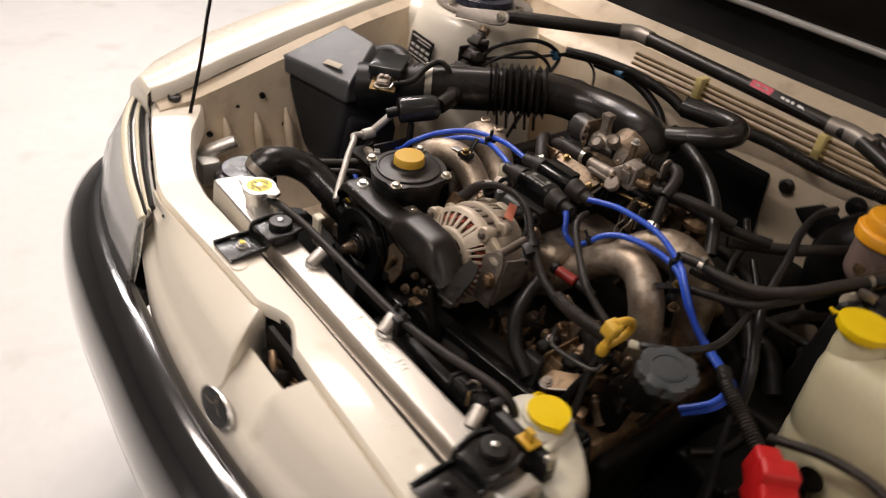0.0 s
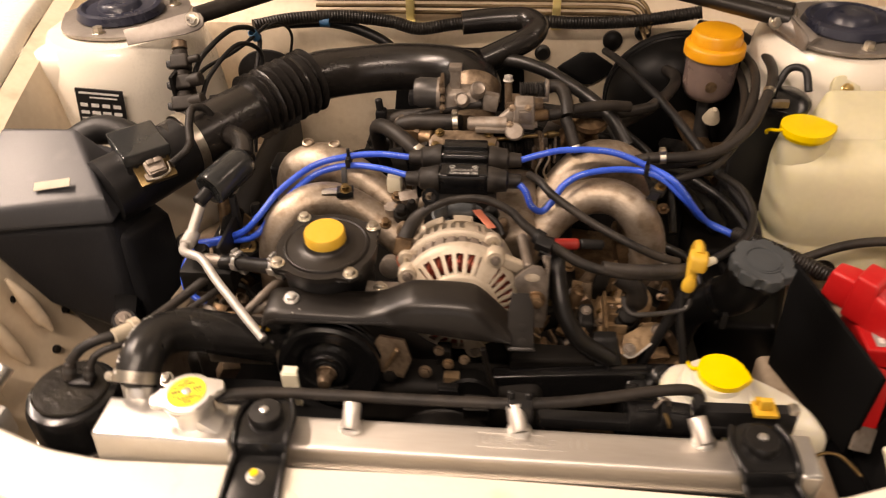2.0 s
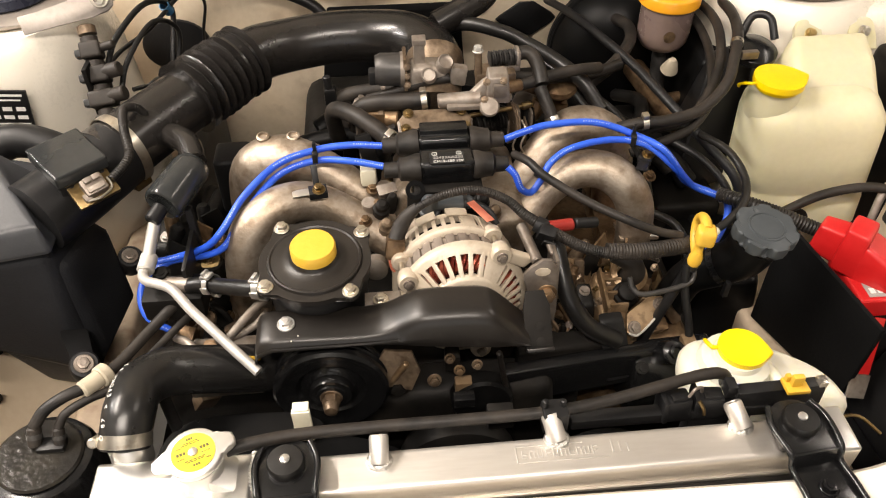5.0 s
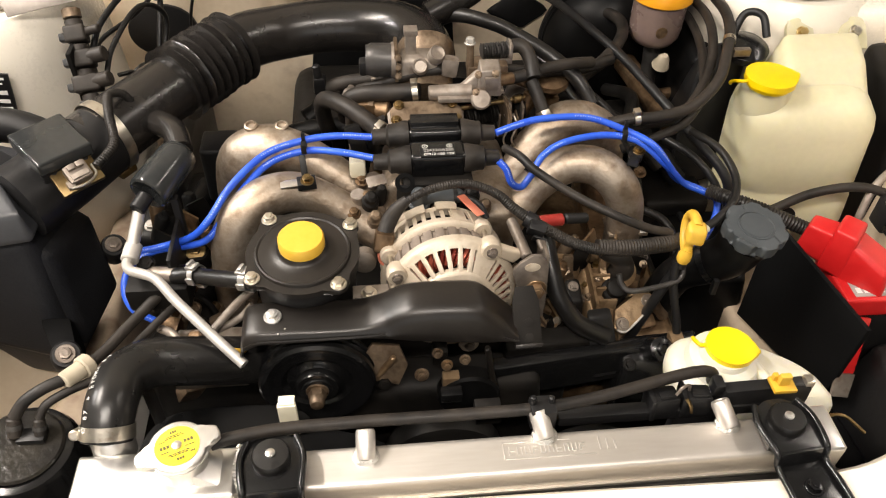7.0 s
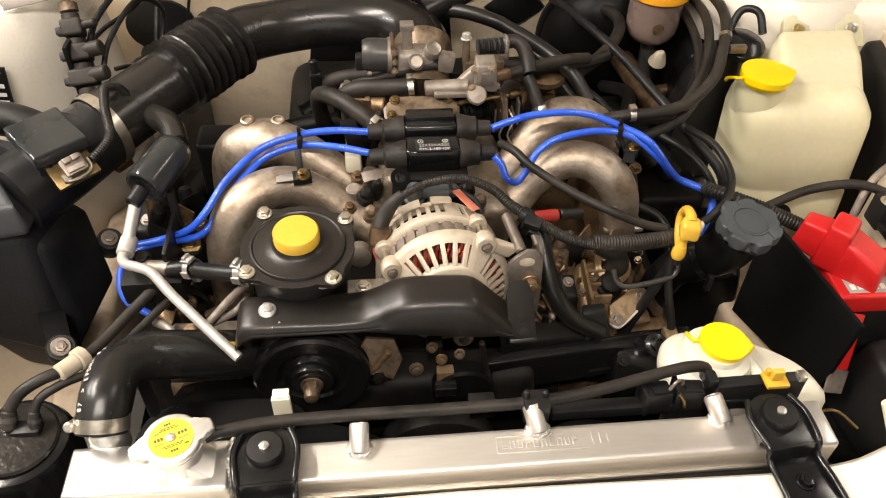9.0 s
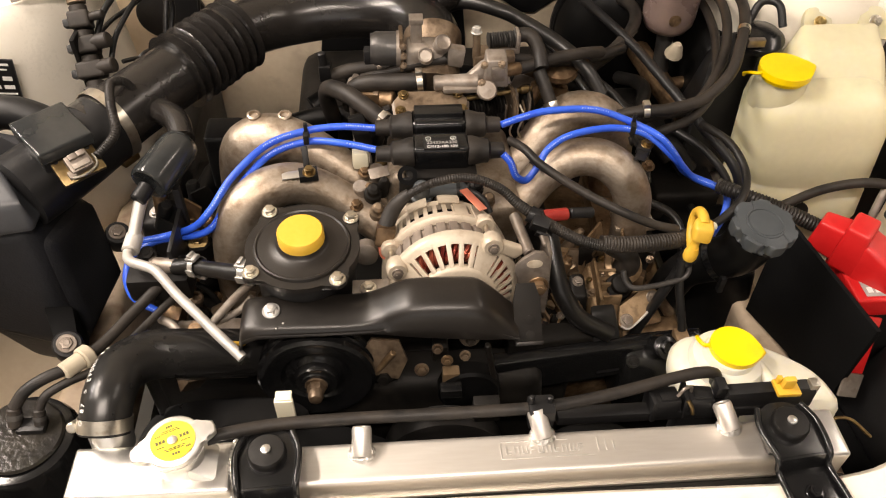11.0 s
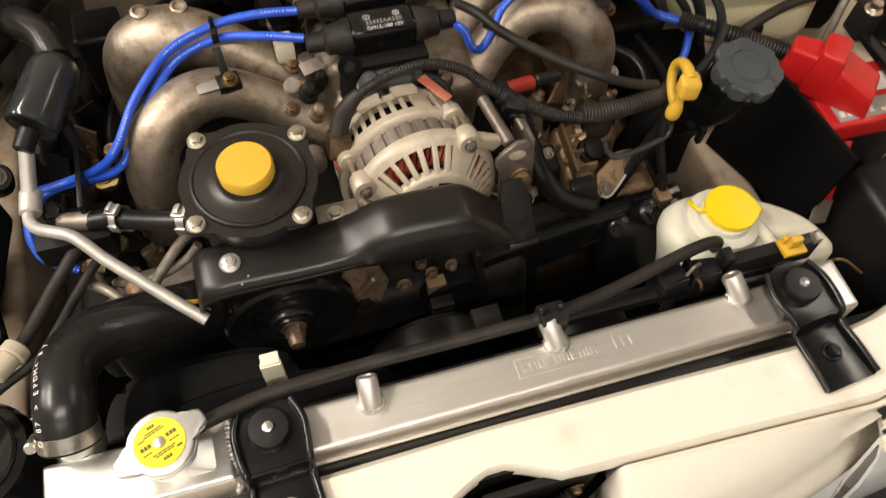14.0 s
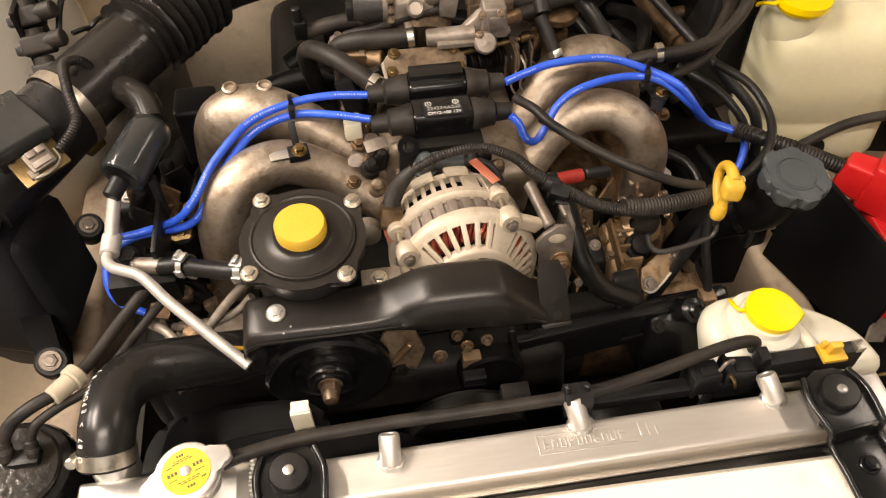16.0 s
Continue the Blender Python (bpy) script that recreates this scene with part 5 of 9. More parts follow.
# ---- belt cover ----
bc = thing("belt_cover", (-0.13, 0.12, 0.70), "satin black pressed-steel belt cover with a raised hump", "cover")
prof = [(-0.268, 0.706), (-0.2665, 0.722), (-0.262, 0.736), (-0.252, 0.7425), (-0.22, 0.7435), (-0.18, 0.743), (-0.150, 0.7445), (-0.132, 0.750), (-0.116, 0.759), (-0.102, 0.7645), (-0.085, 0.766), (-0.062, 0.7662), (-0.043, 0.765), (-0.032, 0.760), (-0.018, 0.746), (-0.006, 0.7325), (0.001, 0.7255)]
path = smooth_path([(x, 0, z) for x, z in prof], 5)
rows = []
for i, p in enumerate(path):
    u = i / (len(path) - 1)
    end = max(0.0, (-0.248 - p.x) / 0.02)
    yb, yf = 0.158 - 0.010 * u, 0.113 - 0.009 * u
    lip = min(float(np.interp(p.x, (-0.25, -0.14, -0.06, 0.0), (0.732, 0.7345, 0.7270, 0.7215))), p.z - 0.003) - 0.012 * end
    rise = max(p.z - lip, 0.004)
    soft = min(0.010, rise * 0.5)
    hollow = 0.0015 + 0.10 * max(0.0, rise - 0.020)
    rows.append([(p.x, yb, p.z - 0.010), (p.x, yb - 0.002, p.z - 0.003), (p.x, yb - 0.007, p.z), (p.x, yb * 0.6 + yf * 0.4, p.z - 0.0006), (p.x, yf + soft * 1.3, p.z - 0.0016), (p.x, yf + soft * 0.55, p.z - 0.0016 - soft * 0.25), (p.x, yf + soft * 0.12, p.z - 0.0016 - soft * 0.75),
                 (p.x, yf - 0.0006, p.z - 0.002 - soft * 1.3), (p.x, yf - 0.001 - hollow * 0.5, lip + rise * 0.25), (p.x, yf - 0.0015 - hollow, lip + 0.001), (p.x, yf - 0.001 - hollow, lip - 0.001), (p.x, yf + 0.002 - hollow, lip - 0.002)])
part("shell", strip(rows, 0.002), SATIN, bc, smooth=55)
part("bolt", hexbolt((-0.234, 0.133, 0.7425), (0, -0.12, 1), 0.0060, 0.0055, 1.45), ALU, bc, "bright flanged bolt")
TB = frame_at((0.012, 0.112, 0.716), (0.02, -0.72, 0.70), (1, 0.03, 0))
tab = part("end_tab", prism([(-0.014, -0.008), (0.013, -0.008), (0.013, 0.034), (0.008, 0.050), (-0.010, 0.050), (-0.014, 0.034)], 0.003, TB, 0.001), DARK_IRON, bc, "black slotted end tab")
part("tab_lip", rbox((-0.014, -0.0105, -0.001), (0.0135, -0.0065, 0.0055), 0.0012, m=TB), SATIN, tab)
for y in (0.014, -0.001):
    part("tab_hole", lathe([(0.0046, 0), (0.0046, 0.0007), (0.0036, 0.0009)], TB @ Matrix.Translation((0.001, y, 0.0028)), 18), DARK_IRON, tab)
for x, y in ((-0.222, 0.118), (-0.228, 0.112), (-0.128, 0.132)):
    part("speck", rbox((x - 0.0008, y - 0.0008, 0.7415 if x < -0.2 else 0.7495), (x + 0.0008, y + 0.0008, 0.7425 if x < -0.2 else 0.7503), 0.0002), DULL, bc)

# ---- alternator ----
AX = Vector((-0.0585, 0.164, 0.7195))
AF = frame_at(AX + Vector((0.003, -0.0055, 0)), (0.06, -1, 0.20), (1, 0.06, 0))  # the front half
AM = frame_at(AX, (0.06, -1, 0.20), (1, 0.06, 0))            # z forward, x to the side, y up
alt = thing("alternator", (-0.06, 0.21, 0.62), "pale cast alternator with slotted ends and copper windings", "alternator")


def rim(points, m):
    return lathe(points + points[:1], m, 64, close=False)


def spokes(a0, a1, count, inner, outer, half, thick, m):
    """Rounded bars from one rim to the other; inner and outer are (radius, height)."""
    made = []
    for i in range(count):
        q = m @ Matrix.Rotation(math.radians(a0 + (a1 - a0) * (i + 0.5) / count), 4, "Z")
        made.append(hull8([q @ Vector(p) for p in ((inner[0], -half, inner[1] - thick), (outer[0], -half, outer[1] - thick), (outer[0], half, outer[1] - thick), (inner[0], half, inner[1] - thick))],
                          [q @ Vector(p) for p in ((inner[0], -half, inner[1]), (outer[0], -half, outer[1]), (outer[0], half, outer[1]), (inner[0], half, inner[1]))], 0.0009, 2))
    return made


fr = part("front_housing", join(rim([(0.0598, -0.0098), (0.0635, -0.0122), (0.0662, -0.0146), (0.0675, -0.0175), (0.0675, -0.0235), (0.0615, -0.0235), (0.0592, -0.0150)], AF),
                                rim([(0.0330, 0.0078), (0.0380, 0.0066), (0.0408, 0.0050), (0.0420, 0.0020), (0.0410, -0.0030), (0.0330, 0.0010)], AF),
                                lathe([(0.016, 0.014), (0.014, 0.016), (0.006, 0.016), (0.0, 0.016)], AF, 32, close=False)), ALTERN, alt, "slotted front housing")
for a0, a1, k in ((64, 140, 6), (160, 275, 9), (295, 404, 11)):
    for b in spokes(a0, a1, k, (0.0395, 0.0050), (0.0625, -0.0115), 0.0025 if k == 6 else 0.0019, 0.0055, AF):
        part("housing_rib", b, ALTERN, fr)
for a0, a1 in ((44, 66), (138, 160), (275, 295)):
    rows = [[AF @ Vector((math.cos(a) * r, math.sin(a) * r, z)) for r, z in ((0.039, 0.0055), (0.050, -0.002), (0.062, -0.0105), (0.0665, -0.015))] for a in np.radians(np.linspace(a0, a1, 6))]
    part("housing_web", strip(rows, 0.004), ALTERN, fr)
for b in spokes(20, 380, 8, (0.015, 0.0145), (0.0385, 0.0040), 0.0028, 0.006, AF):
    part("housing_arm", b, ALTERN, fr)
FWD = AM.to_3x3() @ Vector((0, 0, 1))
for q in (54, 150, 285):
    a = math.radians(q)
    part("lug", lathe([(0.0098, 0), (0.0110, 0.004), (0.0108, 0.0150), (0.0092, 0.0170)], frame_at(AF @ Vector((0.0655 * math.cos(a), 0.0655 * math.sin(a), -0.0235)), FWD), 22), ALTERN, fr)
    part("lug_bolt", hexbolt(AF @ Vector((0.0655 * math.cos(a), 0.0655 * math.sin(a), -0.0066)), FWD, 0.0046, 0.004, 1.25), ADJUST, fr)
    part("through_bolt", rod(AM @ Vector((0.0675 * math.cos(a), 0.0675 * math.sin(a), -0.060)), AM @ Vector((0.0675 * math.cos(a), 0.0675 * math.sin(a), -0.012)), 0.0028, 10), STEEL, alt)
# cast arm from the upper lug to the adjuster, with the tan flank of the housing below it
part("adjuster_arm", hull8([AF @ Vector(p) for p in ((0.036, 0.048, -0.022), (0.062, 0.034, -0.018), (0.062, 0.034, -0.010), (0.036, 0.048, -0.010))], [AF @ Vector(p) for p in ((0.040, 0.060, -0.021), (0.075, 0.046, -0.017), (0.075, 0.044, -0.010), (0.040, 0.058, -0.010))], 0.003, 3), ALTERN, fr)
part("flank", strip([[AM @ Vector((math.cos(a) * r, math.sin(a) * r, z)) for r, z in ((0.0640, -0.024), (0.0690, -0.034), (0.0690, -0.060), (0.0600, -0.080))] for a in np.radians(np.linspace(-20, 46, 9))], 0.003), ALTERN, alt)
part("stator", lathe([(0.0600, -0.052), (0.0600, -0.018)], AM, 64), LAMIN, alt, "ribbed steel core")
core = []
for i in range(30):
    q = AM @ Matrix.Rotation(2 * math.pi * i / 30, 4, "Z")
    core.append(rbox((0.0585, -0.0046, -0.052), (0.0632, 0.0046, -0.017), 0.0014, 2, q))
tagged(part("stator_shell", join(*core), LAMIN, alt), kind="stuff")
wind = []
for i in range(56):
    a = 2 * math.pi * i / 56
    wind.append(tube([AF @ Vector((r * math.cos(a + d), r * math.sin(a + d), z)) for r, d, z in ((0.0585, -0.07, -0.022), (0.0560, -0.04, -0.0140), (0.0480, 0.05, -0.0070), (0.0400, 0.11, -0.010))], 0.0026, 6, 3))
tagged(part("winding", join(*wind), COPPER, alt, "red varnished copper windings"), kind="stuff")
part("rotor_fan", lathe([(0.01, -0.02), (0.047, -0.018), (0.044, -0.010), (0.012, -0.006)], AF, 32), DARK_IRON, alt)
rh = part("rear_housing", join(rim([(0.0610, -0.0385), (0.0665, -0.0390), (0.0690, -0.0415), (0.0685, -0.0490), (0.0615, -0.0480)], AM),
                               rim([(0.0560, -0.0830), (0.0635, -0.0800), (0.0665, -0.0750), (0.0655, -0.0690), (0.0590, -0.0690)], AM),
                               lathe([(0.060, -0.081), (0.050, -0.092), (0.03, -0.096), (0.0, -0.096)], AM, 48, close=False)), ALTERN, alt, "slotted rear housing")
for i, b in enumerate(spokes(0, 360, 42, (0.0650, -0.0720), (0.0675, -0.0455), 0.0024, 0.0055, AM)):
    part("housing_rib", b, ALTERN, rh)
for a0, a1 in ((44, 64), (70, 82), (140, 160)):
    part("housing_web", strip([[AM @ Vector((math.cos(a) * r, math.sin(a) * r, z)) for r, z in ((0.0695, -0.042), (0.0690, -0.055), (0.0675, -0.070), (0.0640, -0.080))] for a in np.radians(np.linspace(a0, a1, 5))], 0.004), ALTERN, rh)
part("inner_shade", lathe([(0.056, -0.080), (0.058, -0.060), (0.058, -0.042)], AM, 32), DARK_IRON, rh)
for q in (54, 150):
    a = math.radians(q)
    part("rear_lug", lathe([(0.0085, 0), (0.0100, 0.003), (0.0100, 0.012), (0.0085, 0.0135)], frame_at(AM @ Vector((0.0670 * math.cos(a), 0.0670 * math.sin(a), -0.050)), FWD), 20), ALTERN, rh)
for a0, a1 in ((76, 94), (104, 122)):
    part("crown_pad", strip([[AM @ Vector((math.cos(a) * r, math.sin(a) * r, z)) for r, z in ((0.0690, -0.066), (0.0715, -0.071), (0.0700, -0.080), (0.0630, -0.086))] for a in np.radians(np.linspace(a0, a1, 5))], 0.005), ALTERN, rh)
part("warning_tag", rbox((-0.0060, -0.016, 0), (0.0060, 0.016, 0.0012), 0.0004, m=frame_at((-0.033, 0.237, 0.7810), (0.42, 0.05, 1), (1, -0.1, 0)) @ Matrix.Rotation(0.80, 4, "Z")), RED_DULL, alt, "faded red warning tag")
BK = frame_at((0.026, 0.166, 0.735), (0, -1, 0.20), (1, 0.02, 0))
brk = part("adjuster_bracket", prism([(-0.020, -0.040), (0.011, -0.040), (0.0125, 0.018), (0.011, 0.028), (0.005, 0.035), (-0.004, 0.036), (-0.016, 0.028), (-0.023, 0.020), (-0.023, 0.012), (-0.018, 0.002)], 0.005, BK, 0.0012), ADJUST, alt, "brown-grey steel adjuster bracket")
part("side_plate", hull8([(0.036, 0.160, 0.70), (0.040, 0.160, 0.70), (0.042, 0.215, 0.72), (0.038, 0.215, 0.72)], [(0.036, 0.172, 0.766), (0.040, 0.172, 0.766), (0.042, 0.212, 0.758), (0.038, 0.212, 0.758)], 0.001), ADJUST, brk)
part("bolt", hexbolt(BK @ Vector((0.001, -0.004, 0.005)), BK.to_3x3() @ Vector((0, 0, 1)), 0.0080, 0.007, 1.35), BLOCK, brk)
# Pale inlay puts the slot's bright reflection into its colour.
part("adjuster_slot", prism(disc(0.0080, 20, 0.0048), 0.0008, BK @ Matrix.Translation((-0.004, 0.0225, 0.0048)), 0.0002), ALTERN, brk)
part("adjuster_rod", rod((0.010, 0.230, 0.764), (0.018, 0.176, 0.762), 0.0058, 18), ADJUST, brk)
part("adjuster_rod", rod((0.033, 0.236, 0.758), (0.038, 0.190, 0.756), 0.0036, 14), ADJUST, brk)

# ---- intake manifold ----
man = thing("intake_manifold", (-0.05, 0.34, 0.60), "weathered cast aluminium intake manifold with four curved runners", "manifold")

part("plenum", rbox((-0.120, 0.275, 0.655), (0.030, 0.43, 0.735), 0.02, 4), RUNNER, man)
part("front_runner_left", tube([(-0.085, 0.275, 0.680), (-0.125, 0.286, 0.700), (-0.172, 0.303, 0.728), (-0.215, 0.309, 0.749), (-0.250, 0.298, 0.752), (-0.278, 0.282, 0.736), (-0.290, 0.274, 0.708), (-0.296, 0.272, 0.660), (-0.30, 0.272, 0.59)], [0.022, 0.0215, 0.0215, 0.0225, 0.024, 0.0245, 0.024, 0.0235, 0.0235], 28, 8), RUNNER, man)
part("rear_runner_left", tube([(-0.09, 0.325, 0.685), (-0.125, 0.333, 0.706), (-0.165, 0.347, 0.732), (-0.205, 0.366, 0.752), (-0.245, 0.378, 0.757), (-0.278, 0.384, 0.742), (-0.292, 0.39, 0.70), (-0.298, 0.39, 0.60)], [0.020, 0.0205, 0.021, 0.024, 0.031, 0.033, 0.030, 0.028], 28, 8), RUNNER, man)
part("front_runner_right", tube([(-0.01, 0.285, 0.665), (0.022, 0.306, 0.692), (0.056, 0.327, 0.728), (0.090, 0.337, 0.748), (0.124, 0.332, 0.752), (0.150, 0.320, 0.738), (0.166, 0.314, 0.708), (0.172, 0.314, 0.660), (0.174, 0.314, 0.60)], [0.022, 0.0215, 0.0215, 0.022, 0.0225, 0.023, 0.0225, 0.022, 0.022], 28, 8), RUNNER, man)
part("rear_runner_right", tube([(0.0, 0.36, 0.675), (0.038, 0.378, 0.700), (0.070, 0.400, 0.735), (0.104, 0.415, 0.752), (0.138, 0.420, 0.746), (0.165, 0.422, 0.715), (0.175, 0.425, 0.62)], [0.022, 0.022, 0.024, 0.028, 0.029, 0.027, 0.024], 28, 8), RUNNER, man)
for x, y in ((-0.2685, 0.392), (-0.2335, 0.390)):
    part("boss", lathe([(0.0075, 0), (0.0065, 0.026), (0.0078, 0.030), (0.0078, 0.036), (0.0055, 0.037), (0.005, 0.034)], frame_at((x, y, 0.752), (0, -0.15, 1)), 18), RUNNER, man)
part("runner_foot", rbox((0.150, 0.298, 0.664), (0.200, 0.332, 0.670), 0.003), RUNNER, man)
part("foot_bolt", hexbolt((0.193, 0.306, 0.670), (0, -0.1, 1), 0.005, 0.005), DULL, man)
part("boss_web", rbox((-0.272, 0.384, 0.760), (-0.230, 0.392, 0.776), 0.003), RUNNER, man)
part("port_flange", rbox((-0.325, 0.245, 0.585), (-0.27, 0.43, 0.612), 0.006), DARK_IRON, man)
part("port_flange", rbox((0.145, 0.285, 0.60), (0.205, 0.46, 0.628), 0.006), BLOCK, man)
part("blank_port", lathe([(0.014, 0), (0.014, 0.012), (0.011, 0.014)], frame_at((-0.146, 0.262, 0.690), (-0.1, -1, 0.2)), 22), GREYCAST, man)
for x, y, z in ((-0.155, 0.285, 0.735), (-0.14, 0.30, 0.745), (0.185, 0.335, 0.735), (0.07, 0.27, 0.69), (-0.10, 0.30, 0.745), (-0.145, 0.325, 0.748)):
    part("manifold_bolt", hexbolt((x, y, z), (0, -0.3, 1), 0.0052, 0.006), BLOCK, man)
part("injector", rod((-0.148, 0.305, 0.715), (-0.15, 0.300, 0.752), 0.0085, 16), GREYCAST, man)
part("injector", rod((-0.132, 0.33, 0.715), (-0.132, 0.326, 0.755), 0.008, 16), GREYCAST, man)
inj = part("injector_plug", rod((0.048, 0.262, 0.730), (0.078, 0.267, 0.728), 0.0072, 16), RED_DARK, man, "oily red injector plug")
part("plug_boot", rod((0.080, 0.268, 0.728), (0.108, 0.272, 0.724), 0.0062, 16), BLACK, inj)
part("plug_boot", rod((0.040, 0.262, 0.731), (0.049, 0.262, 0.730), 0.0085, 16), BLACK, inj)

for x, y, z, yaw in ((-0.204, 0.297, 0.772, 0.15), (0.176, 0.337, 0.762, 1.1)):
    cl = thing("lead_clip", (x, y, z), "black plastic lead clip bolted to the manifold runner", "clip", group="lead clips")
    m = Matrix.Translation((x, y, z)) @ Matrix.Rotation(yaw, 4, "Z")
    part("base", rbox((-0.010, -0.008, -0.004), (0.010, 0.008, 0.004), 0.001, m=m), BLACK, cl)
    part("arm", rbox((-0.004, 0.004, 0.0), (0.003, 0.008, 0.030), 0.001, m=m @ Matrix.Rotation(-0.6, 4, "X")), BLACK, cl)
    part("bolt", hexbolt(m @ Vector((0.001, -0.002, 0.004)), (0, -0.2, 1), 0.0050, 0.006), GOLD_DULL, cl)
    part("plate", rbox((-0.028, -0.006, 0.001), (-0.008, 0.006, 0.0025), 0.0006, m=m), ALU if yaw < 1 else BLACK, cl)

# ---- ignition coils and leads ----
for k, (y, z, tip) in enumerate(((0.314, 0.786, 0.004), (0.351, 0.793, 0.004))):
    co = thing("ignition_coil", (-0.06, y, z - 0.02), "black moulded double-ended ignition coil" + (" with a white-printed label" if k == 0 else ""), "coil", group="ignition coils")
    dz = 0.0
    part("body", rbox((-0.092, y - 0.0155, z - 0.017), (-0.030, y + 0.0155, z + 0.0135), 0.006, 3) if k == 0 else join(rbox((-0.092, y - 0.015, z - 0.017), (-0.030, y + 0.015, z + 0.012), 0.007, 3), rbox((-0.088, y - 0.004, z + 0.004), (-0.034, y + 0.014, z + 0.017), 0.002)), BLACK_GLOSS, co)
    for s, x0, x1 in ((-1, -0.090, -0.131), (1, -0.032, 0.008)):
        L = abs(x1 - x0)
        part("boot", lathe([(0.0160, 0), (0.0165, 0.004), (0.0150, 0.010), (0.0135, 0.018), (0.0135, L * 0.55), (0.0095, L * 0.62), (0.0085, L * 0.98), (0.007, L)], frame_at((x0, y - 0.001, z - 0.001), (s, 0, -0.03)), 26), DUSTY, co, "dusty rubber boot")
    if k == 0:
        lm = frame_at((-0.061, y - 0.006, z + 0.0137), (0, -0.02, 1))
        lab = part("label", rbox((-0.019, -0.0095, -0.001), (0.019, 0.0105, 0.0006), 0.0003, m=lm), BLACK, co, "black label with white print")
        words("22433AA230", 0.0062, lm @ Matrix.Translation((0.001, 0.0005, 0.0008)), GREY_INK, lab)
        words("CM12-100 12V", 0.0054, lm @ Matrix.Translation((0.001, -0.0062, 0.0008)), WHITE_INK, lab)
        words("1", 0.0042, lm @ Matrix.Translation((-0.0135, 0.0074, 0.0008)), WHITE_INK, lab)
        words("2", 0.0042, lm @ Matrix.Translation((0.0135, 0.0074, 0.0008)), WHITE_INK, lab)
        for x in (-0.0135, 0.0135):
            part("print_ring", lathe([(0.0026, 0), (0.0031, 0), (0.0031, 0.0003), (0.0026, 0.0003)], lm @ Matrix.Translation((x, 0.0074, 0.0008)), 20, close=False), WHITE_INK, lab)

cb = thing("coil_mount", (-0.05, 0.29, 0.72), "dark coil mounting block with a rubber plug on the manifold", "bracket")
part("block", rbox((-0.10, 0.285, 0.735), (-0.022, 0.365, 0.772), 0.006), DARK_IRON, cb)
dome = part("rubber_plug", lathe([(0.0125, 0), (0.0120, 0.004), (0.0100, 0.005), (0.0100, 0.012), (0.0090, 0.018), (0.0055, 0.0225), (0.0, 0.0235)], frame_at((-0.084, 0.270, 0.760), (0, -0.35, 1)), 28, close=False), GREYCAP, cb, "dull grey domed rubber plug")
part("plug_tail", tube([(-0.080, 0.268, 0.770), (-0.062, 0.268, 0.771), (-0.044, 0.267, 0.770), (-0.038, 0.266, 0.768)], [0.0085, 0.0088, 0.0085, 0.0060], 18, 5), GREYCAP, dome)
part("tail_collar", ring((-0.046, 0.267, 0.770), (1, 0, 0), 0.0086, 0.004, 0.0012, 22), BLACK, dome)
part("tail_wire", tube([(-0.040, 0.266, 0.769), (-0.028, 0.264, 0.766), (-0.018, 0.258, 0.760), (-0.012, 0.25, 0.75)], 0.0034, 10, 5), BLACK, dome)
part("eye_bracket", lathe([(0.006, 0), (0.0105, 0.0), (0.0105, 0.004), (0.006, 0.004), (0.006, 0.0)], frame_at((-0.0985, 0.284, 0.777), (0.1, -0.8, 0.6)), 24, close=False), MATT, cb, "black steel eye bracket")
part("eye_leg", hull8([(-0.108, 0.286, 0.735), (-0.090, 0.286, 0.735), (-0.090, 0.292, 0.735), (-0.108, 0.292, 0.735)], [(-0.107, 0.284, 0.770), (-0.090, 0.284, 0.770), (-0.090, 0.288, 0.771), (-0.107, 0.288, 0.771)], 0.001), BLACK, cb)
part("cast_post", lathe([(0.013, 0), (0.0105, 0.010), (0.0095, 0.034), (0.0080, 0.043), (0.0050, 0.047), (0.0, 0.048)], frame_at((-0.1085, 0.312, 0.722), (0.05, -0.35, 1)), 24, close=False), RUNNER, cb, "pale cast post")
for x, y, z, r in ((-0.136, 0.292, 0.748, 0.0075), (-0.124, 0.300, 0.752, 0.0055), (-0.132, 0.276, 0.735, 0.0065), (-0.026, 0.278, 0.760, 0.0075), (-0.012, 0.272, 0.748, 0.0065), (-0.060, 0.279, 0.752, 0.006)):
    part("stud", lathe([(r * 1.3, -0.025), (r * 1.3, 0.0), (r, 0.002), (r * 0.9, 0.010), (r * 0.5, 0.0125)], frame_at((x, y, z), (0.1, -0.45, 0.9)), 16), (CASTBROWN, DARK_IRON, DARK_IRON)[int(abs(x) * 1000) % 3], cb)
part("earth_tag", rbox((-0.012, -0.006, 0), (0.010, 0.006, 0.0016), 0.0006, m=frame_at((-0.128, 0.308, 0.762), (0.1, -0.5, 0.8), (1, 0.3, 0))), GREYCAST, cb)

